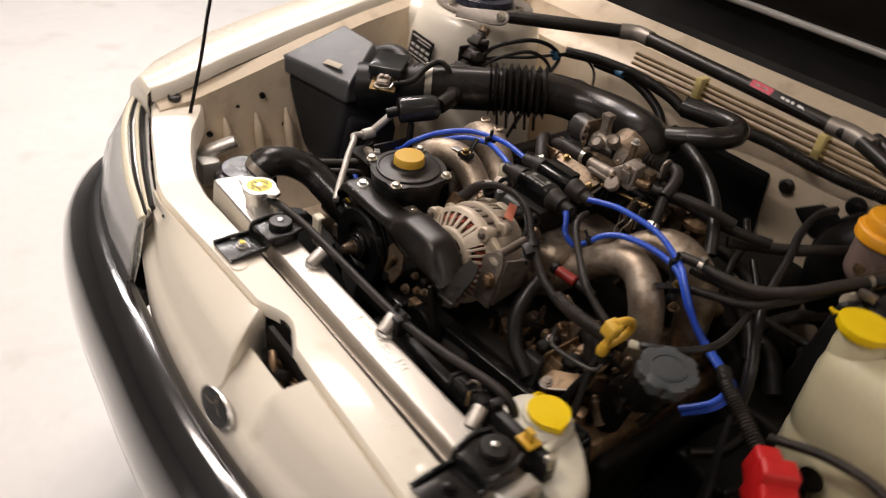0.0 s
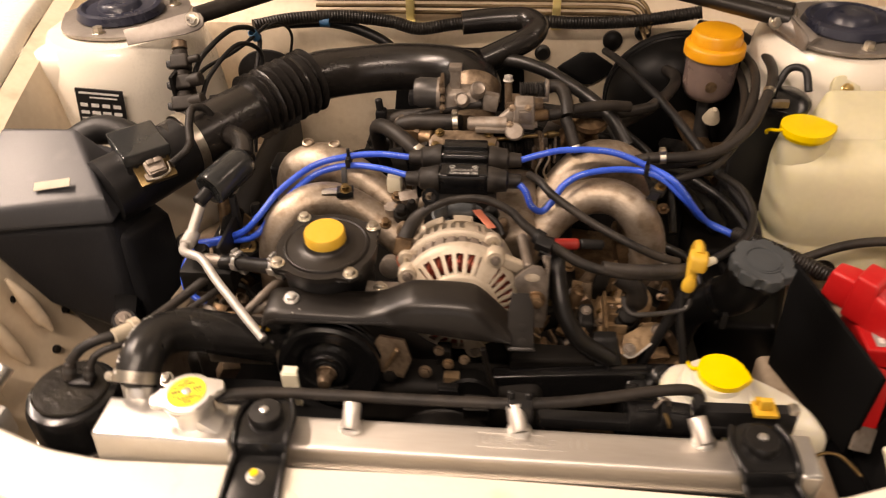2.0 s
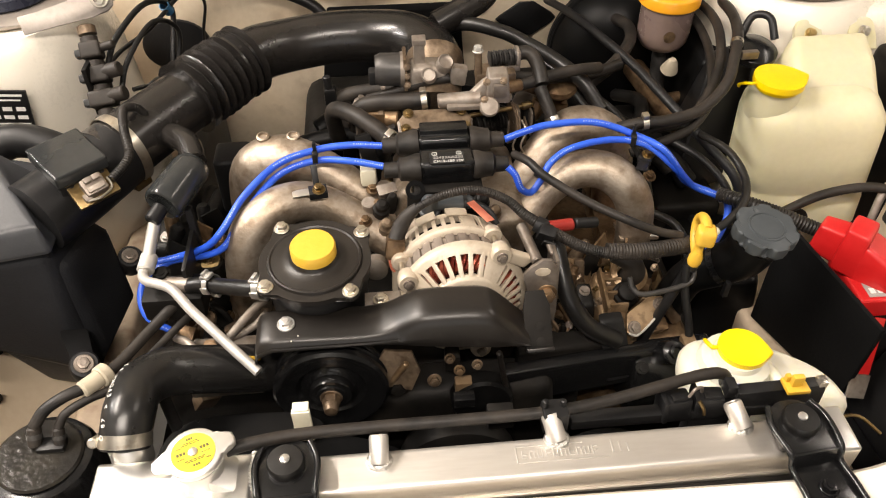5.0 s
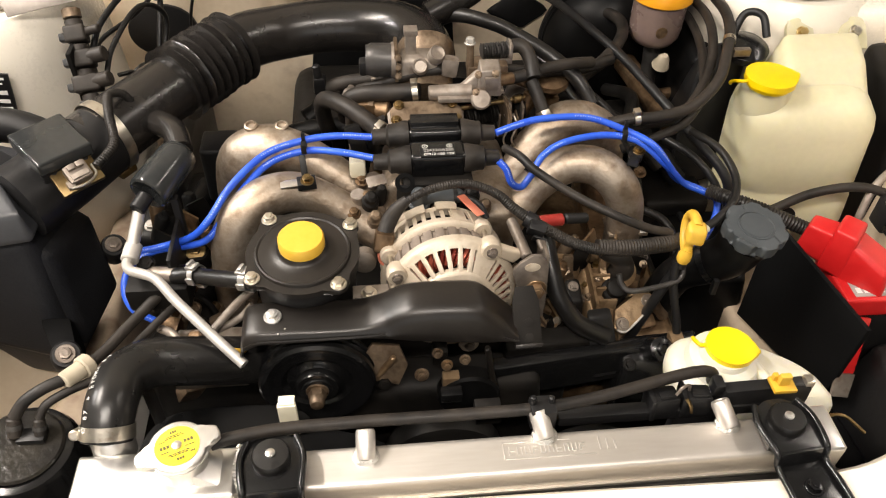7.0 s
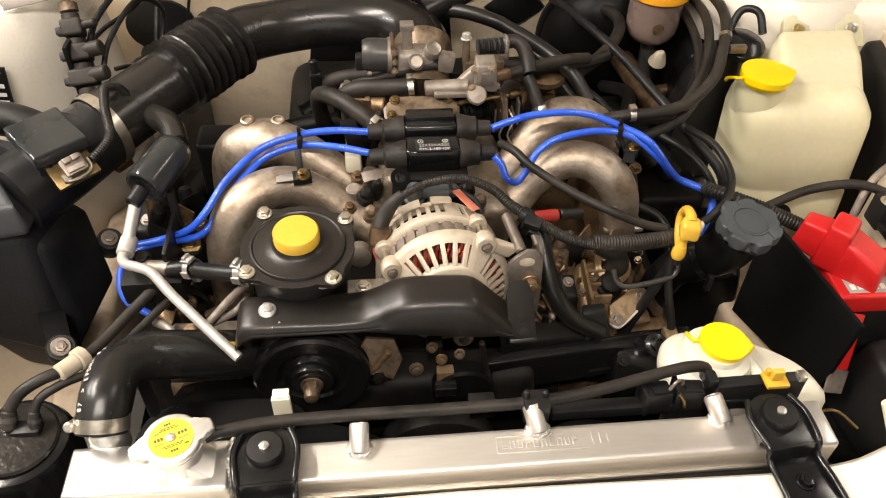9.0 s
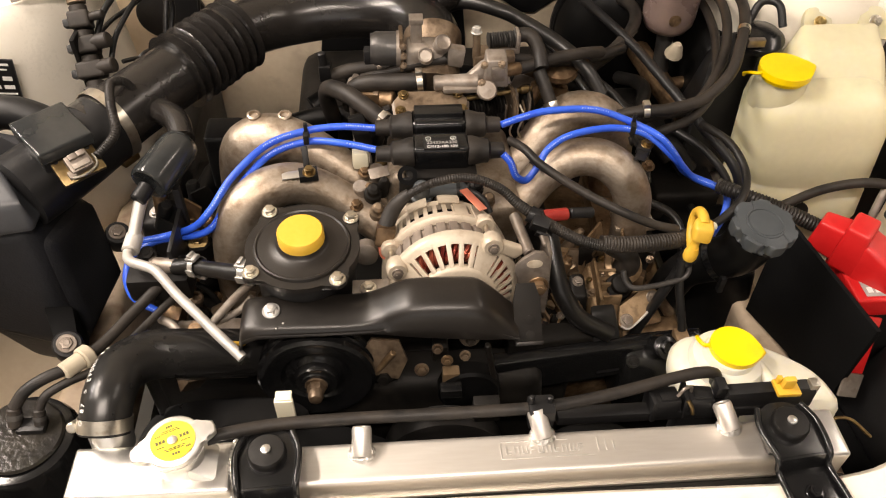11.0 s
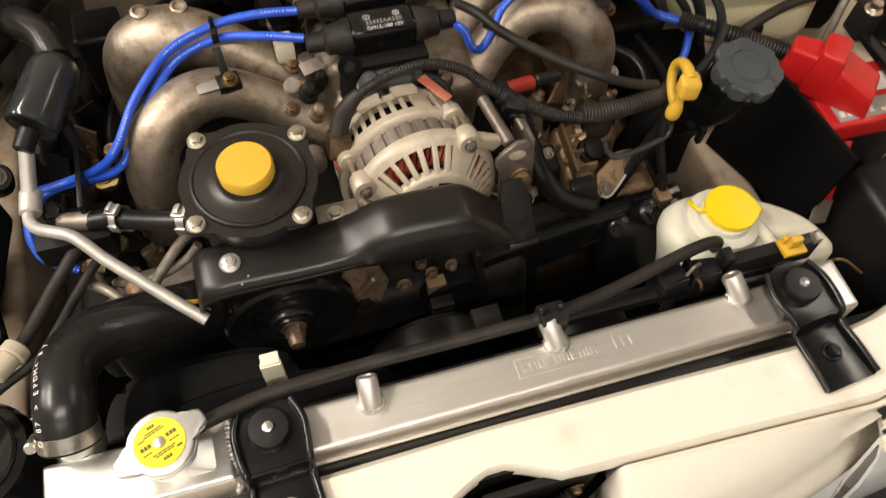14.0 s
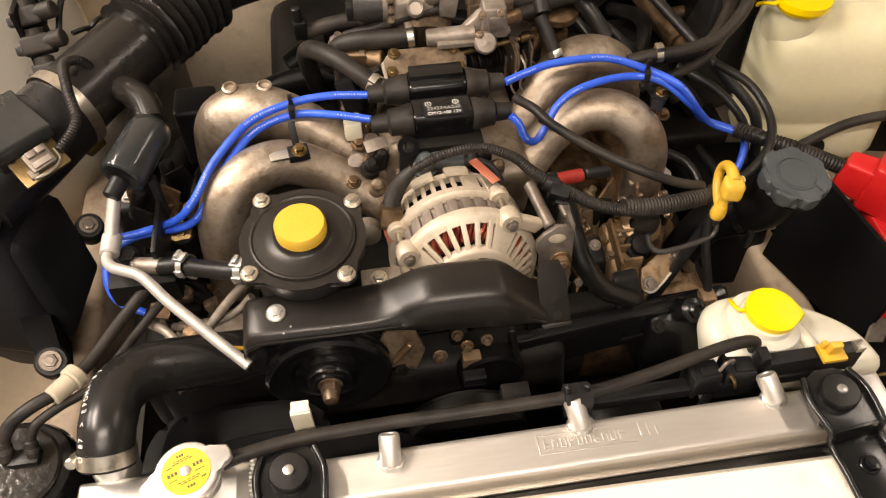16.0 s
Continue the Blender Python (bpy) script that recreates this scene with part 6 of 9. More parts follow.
BR = 0.0040
LEADS = {
    "rear left": [(-0.131, 0.347, 0.793), (-0.168, 0.349, 0.795), (-0.205, 0.349, 0.791), (-0.248, 0.333, 0.786), (-0.284, 0.300, 0.771), (-0.308, 0.270, 0.750), (-0.330, 0.268, 0.728), (-0.365, 0.274, 0.71), (-0.395, 0.278, 0.70)],
    "front left": [(-0.131, 0.323, 0.782), (-0.168, 0.331, 0.786), (-0.206, 0.341, 0.782), (-0.244, 0.329, 0.777), (-0.271, 0.304, 0.765), (-0.291, 0.280, 0.750), (-0.318, 0.266, 0.722), (-0.375, 0.276, 0.702), (-0.402, 0.265, 0.692), (-0.409, 0.245, 0.680), (-0.402, 0.228, 0.663), (-0.379, 0.220, 0.648)],
    "rear right": [(0.008, 0.341, 0.797), (0.030, 0.346, 0.802), (0.062, 0.352, 0.806), (0.117, 0.358, 0.801), (0.164, 0.348, 0.787), (0.192, 0.328, 0.779), (0.222, 0.326, 0.742), (0.2455, 0.333, 0.716), (0.272, 0.330, 0.704), (0.291, 0.330, 0.690), (0.287, 0.314, 0.668), (0.262, 0.290, 0.648)],
    "front right": [(0.006, 0.302, 0.787), (0.014, 0.297, 0.779), (0.021, 0.294, 0.762), (0.034, 0.302, 0.749), (0.046, 0.310, 0.758), (0.061, 0.325, 0.774), (0.088, 0.336, 0.784), (0.136, 0.345, 0.785), (0.175, 0.339, 0.779), (0.209, 0.326, 0.754), (0.236, 0.338, 0.720), (0.274, 0.338, 0.700), (0.296, 0.337, 0.685), (0.291, 0.320, 0.660), (0.266, 0.294, 0.640)],
}
for k, (which, pts) in enumerate(LEADS.items()):
    ld = thing("ignition_lead", pts[0], "bright blue silicone ignition lead with small white print", "cable", group="ignition leads")
    part("cable", tube(pts, BR, 14, 8), BLUE, ld)
    sp = smooth_path(pts, 60)
    ink, run, last = [], 0.0, 0.0
    rng = random.Random(k)
    for a, b in zip(sp, sp[1:]):
        run += (b - a).length
        if run - last > 0.0021 and (run % 0.095) < 0.034 and rng.random() < 0.85:
            last = run
            t = (b - a).normalized()
            eye = (Vector((0, -0.62, 0.78)) - t * Vector((0, -0.62, 0.78)).dot(t)).normalized()
            ink.append(rbox((-0.0007, -0.0004 - 0.0006 * rng.random(), 0), (0.0001 + 0.0007 * rng.random(), 0.0003 + 0.0007 * rng.random(), 0.0002), 0, m=frame_at(a + eye * (BR - 0.00012), eye, t)))
    tagged(part("print", join(*ink), LEAD_INK, ld, "small pale printed marks", smooth=0), kind="stuff")
for p, ax in (((-0.207, 0.346, 0.787), (1, 0, 0)), ((0.160, 0.347, 0.786), (1, -0.2, 0)), ((0.049, 0.312, 0.762), (1, 1, 1))):
    tie = thing("lead_spacer", p, "small black plastic spacer holding the ignition leads", "clip", group="lead spacers")
    m = frame_at(p, ax, (0, 1, 0))
    part("spacer_body", rbox((-0.010, -0.006, -0.003), (0.010, 0.006, 0.003), 0.001, m=m), BLACK, tie)
    part("spacer_tail", rbox((-0.002, 0.004, -0.002), (0.002, 0.016, 0.002), 0.0006, m=m), BLACK, tie)

# ---- throttle body and idle valve ----
tb = thing("throttle_unit", (-0.06, 0.43, 0.70), "oil-stained cast throttle body with a bolted flange and return springs", "throttle")
TF = frame_at((-0.065, 0.398, 0.786), (0, -0.45, 0.9), (1, 0, 0))
part("flange", prism([(-0.042, -0.014), (-0.044, 0.004), (-0.034, 0.015), (0.030, 0.015), (0.041, 0.004), (0.039, -0.014), (0.030, -0.018), (-0.034, -0.018)], 0.006, TF, 0.0015), CASTBROWN, tb, "brown stained flange")
part("flange_edge", prism([(-0.045, -0.018), (-0.047, 0.004), (-0.036, 0.018), (0.032, 0.018), (0.044, 0.004), (0.042, -0.018), (0.032, -0.022), (-0.036, -0.022)], 0.004, TF @ Matrix.Translation((0, 0, -0.006)), 0.001), GREYCAST, tb)
for x, y in ((-0.037, -0.010), (0.034, -0.010), (-0.033, 0.010), (0.030, 0.010)):
    part("flange_bolt", hexbolt(TF @ Vector((x, y, 0.006)), TF.to_3x3() @ Vector((0, 0, 1)), 0.0042, 0.004), GOLD_DULL, tb)
part("body", rbox((-0.098, 0.385, 0.70), (-0.028, 0.455, 0.772), 0.012, 3), DARK_IRON, tb)
part("bore", lathe([(0.033, 0), (0.033, 0.06), (0.036, 0.064), (0.036, 0.075)], frame_at((-0.062, 0.44, 0.780), (0.05, 0.8, 0.35)), 32), CASTBROWN, tb)
part("gasket", rbox((-0.104, 0.375, 0.768), (-0.026, 0.395, 0.773), 0.002), DARK_IRON, tb)
part("side_pipe", rod((-0.150, 0.43, 0.774), (-0.108, 0.418, 0.779), 0.0115, 18), BLOCK, tb)
part("pipe_collar", ring((-0.128, 0.424, 0.7765), (1, -0.25, 0.1), 0.0125, 0.006, 0.0012, 20), CASTBROWN, tb)
part("pipe_end", rod((-0.152, 0.43, 0.774), (-0.165, 0.434, 0.770), 0.0085, 16), DARK_IRON, tb)
part("spindle", rod((-0.025, 0.405, 0.788), (0.056, 0.422, 0.789), 0.0030, 12), GOLD_DULL, tb)
part("spindle_end", rod((0.040, 0.418, 0.789), (0.052, 0.421, 0.789), 0.0050, 12), GOLD_DULL, tb)
for z, r in ((0.774, 0.0095), (0.757, 0.0105)):
    part("return_spring", tube([(-0.020, 0.404, z), (0.0, 0.409, z), (0.022, 0.414, z)], r, 16, 6, ribs=(0.0040, 0.0024)), DARK_IRON, tb, "coiled return spring")
part("quadrant", lathe([(0.006, 0), (0.020, 0.0), (0.0215, 0.0015), (0.0205, 0.003), (0.0215, 0.0045), (0.020, 0.006), (0.006, 0.006)], frame_at((0.028, 0.416, 0.772), (1, 0.2, 0)), 30), CASTBROWN, tb, "brown cable quadrant")
for x, z in ((0.022, 0.766), (0.034, 0.780), (0.044, 0.762), (0.050, 0.776)):
    part("lever", rbox((x, 0.402, z - 0.020), (x + 0.0026, 0.420, z + 0.012), 0.001), (CASTBROWN, GOLD_DULL, ADJUST, CASTBROWN)[int(x * 1000) % 4], tb)
for x in (0.030, 0.040):
    part("link_wire", tube([(x, 0.408, 0.776), (x + 0.004, 0.398, 0.765), (x - 0.002, 0.392, 0.750), (x + 0.003, 0.390, 0.738)], 0.0013, 8, 5), STEEL, tb)
iv = thing("idle_valve", (-0.08, 0.45, 0.78), "stained cast idle air valve with a dark grey motor", "valve")
part("motor", lathe([(0.0170, 0), (0.0195, 0.002), (0.0195, 0.030), (0.0175, 0.033), (0.0170, 0.036)], frame_at((-0.098, 0.450, 0.829), (-1, 0.02, 0.03)), 32), MOTOR, iv, "dark grey stepper motor")
part("motor_band", ring((-0.1015, 0.450, 0.829), (-1, 0.02, 0.03), 0.0197, 0.005, 0.0012, 30), GREYCAST, iv)
part("connector", rbox((-0.142, 0.440, 0.814), (-0.131, 0.455, 0.832), 0.003), BLACK, iv)
part("mount_plate", rbox((-0.1005, 0.434, 0.808), (-0.096, 0.466, 0.851), 0.0015), CASTBROWN, iv)
part("valve_body", hull8([(-0.096, 0.436, 0.806), (-0.046, 0.436, 0.812), (-0.046, 0.464, 0.812), (-0.096, 0.464, 0.806)], [(-0.094, 0.440, 0.834), (-0.050, 0.440, 0.834), (-0.052, 0.462, 0.838), (-0.092, 0.462, 0.840)], 0.005, 3), GREYCAST, iv)
part("neck", rbox((-0.087, 0.449, 0.828), (-0.074, 0.461, 0.866), 0.002), GREYCAST, iv)
part("neck_lip", rbox((-0.0885, 0.4475, 0.860), (-0.0725, 0.4625, 0.867), 0.001), GREYCAST, iv)
part("boss", lathe([(0.0092, 0), (0.0092, 0.010), (0.0078, 0.012), (0.006, 0.0105), (0.0, 0.0105)], frame_at((-0.070, 0.436, 0.826), (-0.1, -0.75, 0.65)), 22), GREYCAST, iv)
part("boss", lathe([(0.0100, 0), (0.0100, 0.012), (0.0084, 0.014), (0.0065, 0.0125), (0.0, 0.0125)], frame_at((-0.052, 0.446, 0.833), (0.15, -0.6, 0.8)), 22), GREYCAST, iv)
part("outlet", hull8([(-0.046, 0.440, 0.810), (-0.026, 0.440, 0.806), (-0.026, 0.460, 0.806), (-0.046, 0.460, 0.810)], [(-0.044, 0.444, 0.832), (-0.022, 0.444, 0.828), (-0.022, 0.458, 0.828), (-0.044, 0.458, 0.832)], 0.004, 2), GREYCAST, iv)
for dz in (-0.012, 0.0, 0.012):
    part("screw", hexbolt((-0.0965, 0.434, 0.829 + dz), (-0.2, -1, 0.4), 0.0030, 0.003), CASTBROWN, iv)
sv = thing("air_assist_valve", (0.0, 0.42, 0.79), "stained cast valve with a rusty coil, above the throttle", "valve")
part("stem", rod((-0.062, 0.415, 0.804), (-0.010, 0.411, 0.808), 0.0092, 18), GREYCAST, sv)
part("stem_flange", rbox((-0.052, 0.398, 0.800), (0.004, 0.408, 0.806), 0.002), GREYCAST, sv)
part("stem_web", hull8([(-0.034, 0.410, 0.806), (0.0, 0.410, 0.808), (0.0, 0.420, 0.81), (-0.030, 0.420, 0.808)], [(-0.010, 0.414, 0.824), (0.0, 0.414, 0.830), (0.0, 0.424, 0.832), (-0.008, 0.424, 0.828)], 0.003), GREYCAST, sv)
part("valve_body", join(hull8([(-0.006, 0.404, 0.804), (0.024, 0.405, 0.802), (0.024, 0.428, 0.806), (-0.006, 0.428, 0.808)], [(-0.002, 0.411, 0.834), (0.022, 0.412, 0.834), (0.022, 0.432, 0.838), (-0.002, 0.432, 0.838)], 0.0025, 3), rbox((-0.010, 0.408, 0.804), (0.027, 0.424, 0.809), 0.0015), rbox((0.003, 0.4035, 0.812), (0.019, 0.408, 0.828), 0.001)), GREYCAST, sv)
part("cap_boss", lathe([(0.0118, 0), (0.0118, 0.005), (0.0100, 0.007), (0.0, 0.0075)], frame_at((-0.002, 0.400, 0.802), (0, -0.75, 0.65)), 24), GREYCAST, sv)
part("bolt", rod((-0.010, 0.432, 0.800), (-0.012, 0.440, 0.856), 0.0046, 14), CASTBROWN, sv)
part("coil_mount", rbox((-0.014, 0.430, 0.812), (0.034, 0.458, 0.828), 0.003), CASTBROWN, sv)
part("bolt_head", hexbolt((-0.012, 0.440, 0.853), (0, 0.1, 1), 0.0052, 0.006, 1.3), DULL, sv)
part("coil", tube([(0.004, 0.452, 0.836), (0.020, 0.454, 0.836), (0.036, 0.456, 0.836)], 0.0078, 18, 6, ribs=(0.0031, 0.0020)), MOTOR, sv, "dull grey wire spring")
part("spring_cage", join(rbox((0.002, 0.444, 0.822), (0.040, 0.447, 0.829), 0.001), rbox((0.038, 0.444, 0.822), (0.041, 0.462, 0.846), 0.001)), ADJUST, sv)
part("coil_end", lathe([(0.0125, 0), (0.0125, 0.003), (0.010, 0.004)], frame_at((0.036, 0.456, 0.836), (1, 0.05, 0)), 20), GREYCAST, sv)
part("outlet", rod((0.016, 0.420, 0.814), (0.040, 0.428, 0.813), 0.0075, 16), BLOCK, sv)
for p in ((-0.006, 0.403, 0.834), (0.014, 0.404, 0.834), (-0.008, 0.401, 0.812)):
    part("screw", hexbolt(p, (0, -0.8, 0.6), 0.0030, 0.003), CASTBROWN, sv)
th = thing("throttle_clutter", (0.0, 0.40, 0.70), "greasy brackets and sensor plugs around the throttle", "bracket")
rng = random.Random(12)
for k in range(26):
    p = Vector((rng.uniform(-0.16, 0.07), rng.uniform(0.385, 0.475), rng.uniform(0.745, 0.79)))
    turn = Matrix.Translation(p) @ Euler((rng.uniform(-0.4, 0.4), rng.uniform(-0.4, 0.4), rng.uniform(-0.6, 0.6))).to_matrix().to_4x4()
    s = rng.uniform(0.005, 0.011)
    shade = (CASTBROWN, DARK_IRON, BLACK, ADJUST, BLOCK)[rng.randrange(5)]
    if k % 3 == 0:
        part("bracket", rbox((-s * 1.6, -0.0012, -0.03), (s * 1.6, 0.0012, 0.008), 0.0006, 2, turn), shade, th)
    elif k % 3 == 1:
        part("fitting", lathe([(s * 0.9, -0.03), (s * 0.9, 0.002), (s * 0.6, 0.004), (s * 0.55, 0.010)], turn, 14), shade, th)
    else:
        part("plug", rbox((-s, -s * 0.7, -0.03), (s, s * 0.7, 0.006), 0.002, 2, turn), shade, th)
egr = thing("exhaust_valve", (0.10, 0.47, 0.72), "small rusty domed vacuum valve on a stalk", "valve")
part("dome", lathe([(0.024, 0), (0.026, 0.004), (0.024, 0.010), (0.012, 0.016), (0.006, 0.018)], frame_at((0.100, 0.485, 0.770), (0, -0.2, 1)), 28), BLOCK, egr)
part("stalk", rod((0.100, 0.488, 0.70), (0.100, 0.486, 0.772), 0.011, 18), BLOCK, egr)
part("collar", rbox((0.085, 0.475, 0.735), (0.115, 0.50, 0.752), 0.003), BLOCK, egr)


def hose_thing(name, label, pts, r, material=DUSTY, n=14, ribs=None, clamps=(), group="", step=6):
    h = thing(name, pts[0], label, "hose" if "hose" in name else "cable" if "cable" in name or "loom" in name else "pipe", group)
    part("hose_body" if "hose" in name else "sheath" if "loom" in name or "cable" in name else "pipe_body", tube(pts, r, n, step, ribs), material, h)
    for p, ax, rr in clamps:
        part("clamp", ring(p, ax, rr, 0.007, 0.0008, 22), STEEL, h, "steel hose clamp")
        part("clamp_screw", rbox((-0.005, rr - 0.001, -0.004), (0.005, rr + 0.005, 0.004), 0.001, m=frame_at(p, ax, (1, 0, 0))), STEEL, h)
    return h


hose_thing("vacuum_hose", "dusty black vacuum hose curving over the throttle", [(-0.072, 0.420, 0.803), (-0.103, 0.427, 0.799), (-0.136, 0.434, 0.794), (-0.156, 0.440, 0.782), (-0.162, 0.45, 0.75)], 0.0105, clamps=(((-0.078, 0.421, 0.803), (1, 0, 0.1), 0.0108),))
hose_thing("vacuum_hose", "thin dusty black vacuum hose", [(-0.045, 0.441, 0.820), (-0.081, 0.442, 0.813), (-0.119, 0.440, 0.803), (-0.145, 0.45, 0.79)], 0.006)
hose_thing("vacuum_hose", "dusty black vacuum hose clamped to the manifold", [(-0.186, 0.485, 0.70), (-0.191, 0.462, 0.755), (-0.185, 0.446, 0.780), (-0.163, 0.416, 0.791), (-0.138, 0.392, 0.786), (-0.116, 0.374, 0.775)], 0.0105, clamps=(((-0.122, 0.379, 0.779), (0.7, -0.6, -0.3), 0.0108),))
hose_thing("breather_pipe", "shiny black rubber breather pipe", [(-0.055, 0.60, 0.79), (-0.015, 0.575, 0.820), (0.03, 0.548, 0.822), (0.060, 0.536, 0.812), (0.098, 0.506, 0.800), (0.128, 0.470, 0.787), (0.15, 0.445, 0.76)], 0.0092, RUBBER)
hose_thing("vacuum_hose", "dusty black elbow hose beside the throttle", [(0.026, 0.456, 0.826), (0.042, 0.462, 0.836), (0.056, 0.458, 0.836), (0.064, 0.444, 0.824), (0.066, 0.428, 0.812)], 0.0086)
hose_thing("vacuum_hose", "dusty black hose dropping to the runner with a steel clamp", [(0.064, 0.432, 0.806), (0.070, 0.420, 0.794), (0.076, 0.408, 0.780), (0.079, 0.402, 0.772)], 0.0078, clamps=(((0.0775, 0.405, 0.776), (0.3, -0.6, -0.75), 0.0082),))
hose_thing("vacuum_hose", "dusty black branch hose running behind the runner", [(0.030, 0.432, 0.808), (0.055, 0.436, 0.811), (0.085, 0.446, 0.814), (0.118, 0.458, 0.812), (0.15, 0.48, 0.800)], 0.0072)
hose_thing("vacuum_hose", "dusty black hose crossing behind the manifold", [(0.03, 0.47, 0.80), (0.08, 0.475, 0.792), (0.14, 0.49, 0.785), (0.19, 0.52, 0.78)], 0.0075)
hose_thing("vacuum_hose", "thin black hose crossing over the runner", [(0.018, 0.332, 0.782), (0.030, 0.305, 0.790), (0.045, 0.282, 0.786), (0.085, 0.254, 0.772), (0.125, 0.228, 0.764), (0.160, 0.222, 0.750), (0.186, 0.222, 0.742)], 0.0048)
hose_thing("heater_hose", "black heater hose with a steel clamp", [(0.150, 0.375, 0.780), (0.178, 0.374, 0.786), (0.211, 0.375, 0.787), (0.255, 0.388, 0.791), (0.293, 0.418, 0.806), (0.314, 0.456, 0.816), (0.338, 0.51, 0.822), (0.352, 0.57, 0.822), (0.358, 0.65, 0.81), (0.345, 0.74, 0.80), (0.30, 0.80, 0.79)], 0.0070, DUSTY, clamps=(((0.182, 0.374, 0.786), (1, 0, 0.1), 0.0074), ((0.330, 0.490, 0.820), (0.35, 0.9, 0.15), 0.0074)))
hose_thing("heater_hose", "plain black rubber heater hose", [(0.165, 0.385, 0.765), (0.195, 0.384, 0.770), (0.248, 0.397, 0.776), (0.288, 0.442, 0.791), (0.312, 0.490, 0.806), (0.330, 0.56, 0.812), (0.338, 0.65, 0.80), (0.32, 0.78, 0.79)], 0.0062, DUSTY)
hose_thing("heater_hose", "plain black rubber heater hose", [(0.170, 0.37, 0.745), (0.209, 0.374, 0.757), (0.248, 0.388, 0.765), (0.279, 0.420, 0.780), (0.297, 0.470, 0.788), (0.318, 0.55, 0.790), (0.325, 0.65, 0.785), (0.30, 0.79, 0.77)], 0.0058, DUSTY)
hose_thing("wiring_loom", "corrugated black wiring loom arching over the alternator", [(-0.120, 0.232, 0.762), (-0.112, 0.238, 0.776), (-0.100, 0.242, 0.786), (-0.070, 0.245, 0.800), (-0.035, 0.248, 0.801), (-0.005, 0.243, 0.790), (0.015, 0.232, 0.776), (0.047, 0.217, 0.760), (0.082, 0.205, 0.746), (0.127, 0.203, 0.737), (0.195, 0.213, 0.731)], [0.0042, 0.0042, 0.0044, 0.0046, 0.0050, 0.0060, 0.0060, 0.0060, 0.0060, 0.0060, 0.0060], DUSTY, 14, (0.0026, 0.0003))
hose_thing("wiring_loom", "thick corrugated black loom towards the dipstick", [(0.10, 0.206, 0.742), (0.135, 0.206, 0.739), (0.175, 0.212, 0.736), (0.205, 0.222, 0.732)], 0.0082, DUSTY, 16, (0.0034, 0.0004))
hose_thing("coolant_hose", "black hose below the alternator bracket", [(0.050, 0.235, 0.735), (0.054, 0.205, 0.712), (0.062, 0.185, 0.690), (0.083, 0.172, 0.660), (0.118, 0.168, 0.638)], 0.0105, RUBBER)
hose_thing("steel_pipe", "bent bare steel pipe under the loom", [(0.125, 0.19, 0.715), (0.128, 0.183, 0.705), (0.140, 0.178, 0.700), (0.180, 0.185, 0.700), (0.196, 0.19, 0.705), (0.198, 0.198, 0.718)], 0.0030, MOTOR, 10)
lc = thing("loom_clip", (0.029, 0.212, 0.765), "black plastic clip holding the wiring loom beside the alternator", "clip")
part("clip_band", ring((0.029, 0.224, 0.768), (0.85, -0.45, -0.3), 0.0066, 0.011, 0.0022, 20), BLACK, lc)
part("clip_block", rbox((-0.009, -0.006, -0.010), (0.009, 0.006, 0.006), 0.002, m=frame_at((0.034, 0.212, 0.768), (0.1, -0.4, 0.9), (1, -0.4, 0))), BLACK, lc)
part("clip_tab", rbox((-0.004, -0.007, -0.014), (0.010, -0.004, -0.004), 0.001, m=frame_at((0.036, 0.208, 0.768), (0.1, -0.4, 0.9), (1, -0.4, 0))), BLACK, lc)
plug = thing("alternator_plug", (-0.122, 0.225, 0.74), "brown alternator plug at the end of the loom", "connector")
part("plug_body", rbox((-0.010, -0.010, -0.012), (0.010, 0.010, 0.010), 0.003, m=frame_at((-0.124, 0.222, 0.752), (0.2, 0.4, 1))), BLOCK, plug)
part("plug_sleeve", tube([(-0.124, 0.226, 0.756), (-0.117, 0.236, 0.768), (-0.108, 0.240, 0.780), (-0.098, 0.243, 0.788)], [0.0085, 0.0085, 0.0072, 0.0052], 18, 5), DUSTY, plug, "smooth black rubber sleeve")
part("plug_wire", tube([(-0.130, 0.215, 0.745), (-0.128, 0.208, 0.735), (-0.12, 0.205, 0.73)], 0.0025, 8), RED_DULL, plug)
part("white_plug", rbox((-0.158, 0.325, 0.752), (-0.140, 0.345, 0.775), 0.004), WHITE_CLIP, plug, "ivory sensor plug")

# Added black hoses that fill the dark space behind the engine.
for k, pts in enumerate(([(0.05, 0.52, 0.69), (0.10, 0.55, 0.71), (0.16, 0.55, 0.70), (0.22, 0.52, 0.68)],
                         [(0.12, 0.48, 0.68), (0.17, 0.49, 0.70), (0.22, 0.47, 0.69), (0.26, 0.44, 0.66)], [(0.19, 0.50, 0.63), (0.23, 0.50, 0.65), (0.27, 0.48, 0.65), (0.30, 0.46, 0.62)],
                         [(0.22, 0.50, 0.66), (0.25, 0.56, 0.68), (0.26, 0.62, 0.66), (0.25, 0.68, 0.63)])):
    hose_thing("rubber_hose", "dark hose added to fill the gap behind the engine", pts, 0.010 + 0.002 * (k % 3), (RUBBER, DARK_IRON, BLACK)[k % 3], 12, group="low hoses")
# Added dark mass for the unlit depth behind the engine.
rc = thing("rear_dark_mass", (0.14, 0.56, 0.50), "dark casting added to fill the deep gap behind the engine", "casting")
part("casting", hull8([(0.06, 0.47, 0.50), (0.26, 0.44, 0.50), (0.29, 0.60, 0.50), (0.08, 0.66, 0.50)], [(0.08, 0.49, 0.64), (0.24, 0.46, 0.64), (0.27, 0.58, 0.63), (0.10, 0.64, 0.64)], 0.02, 3), DARK_IRON, rc)
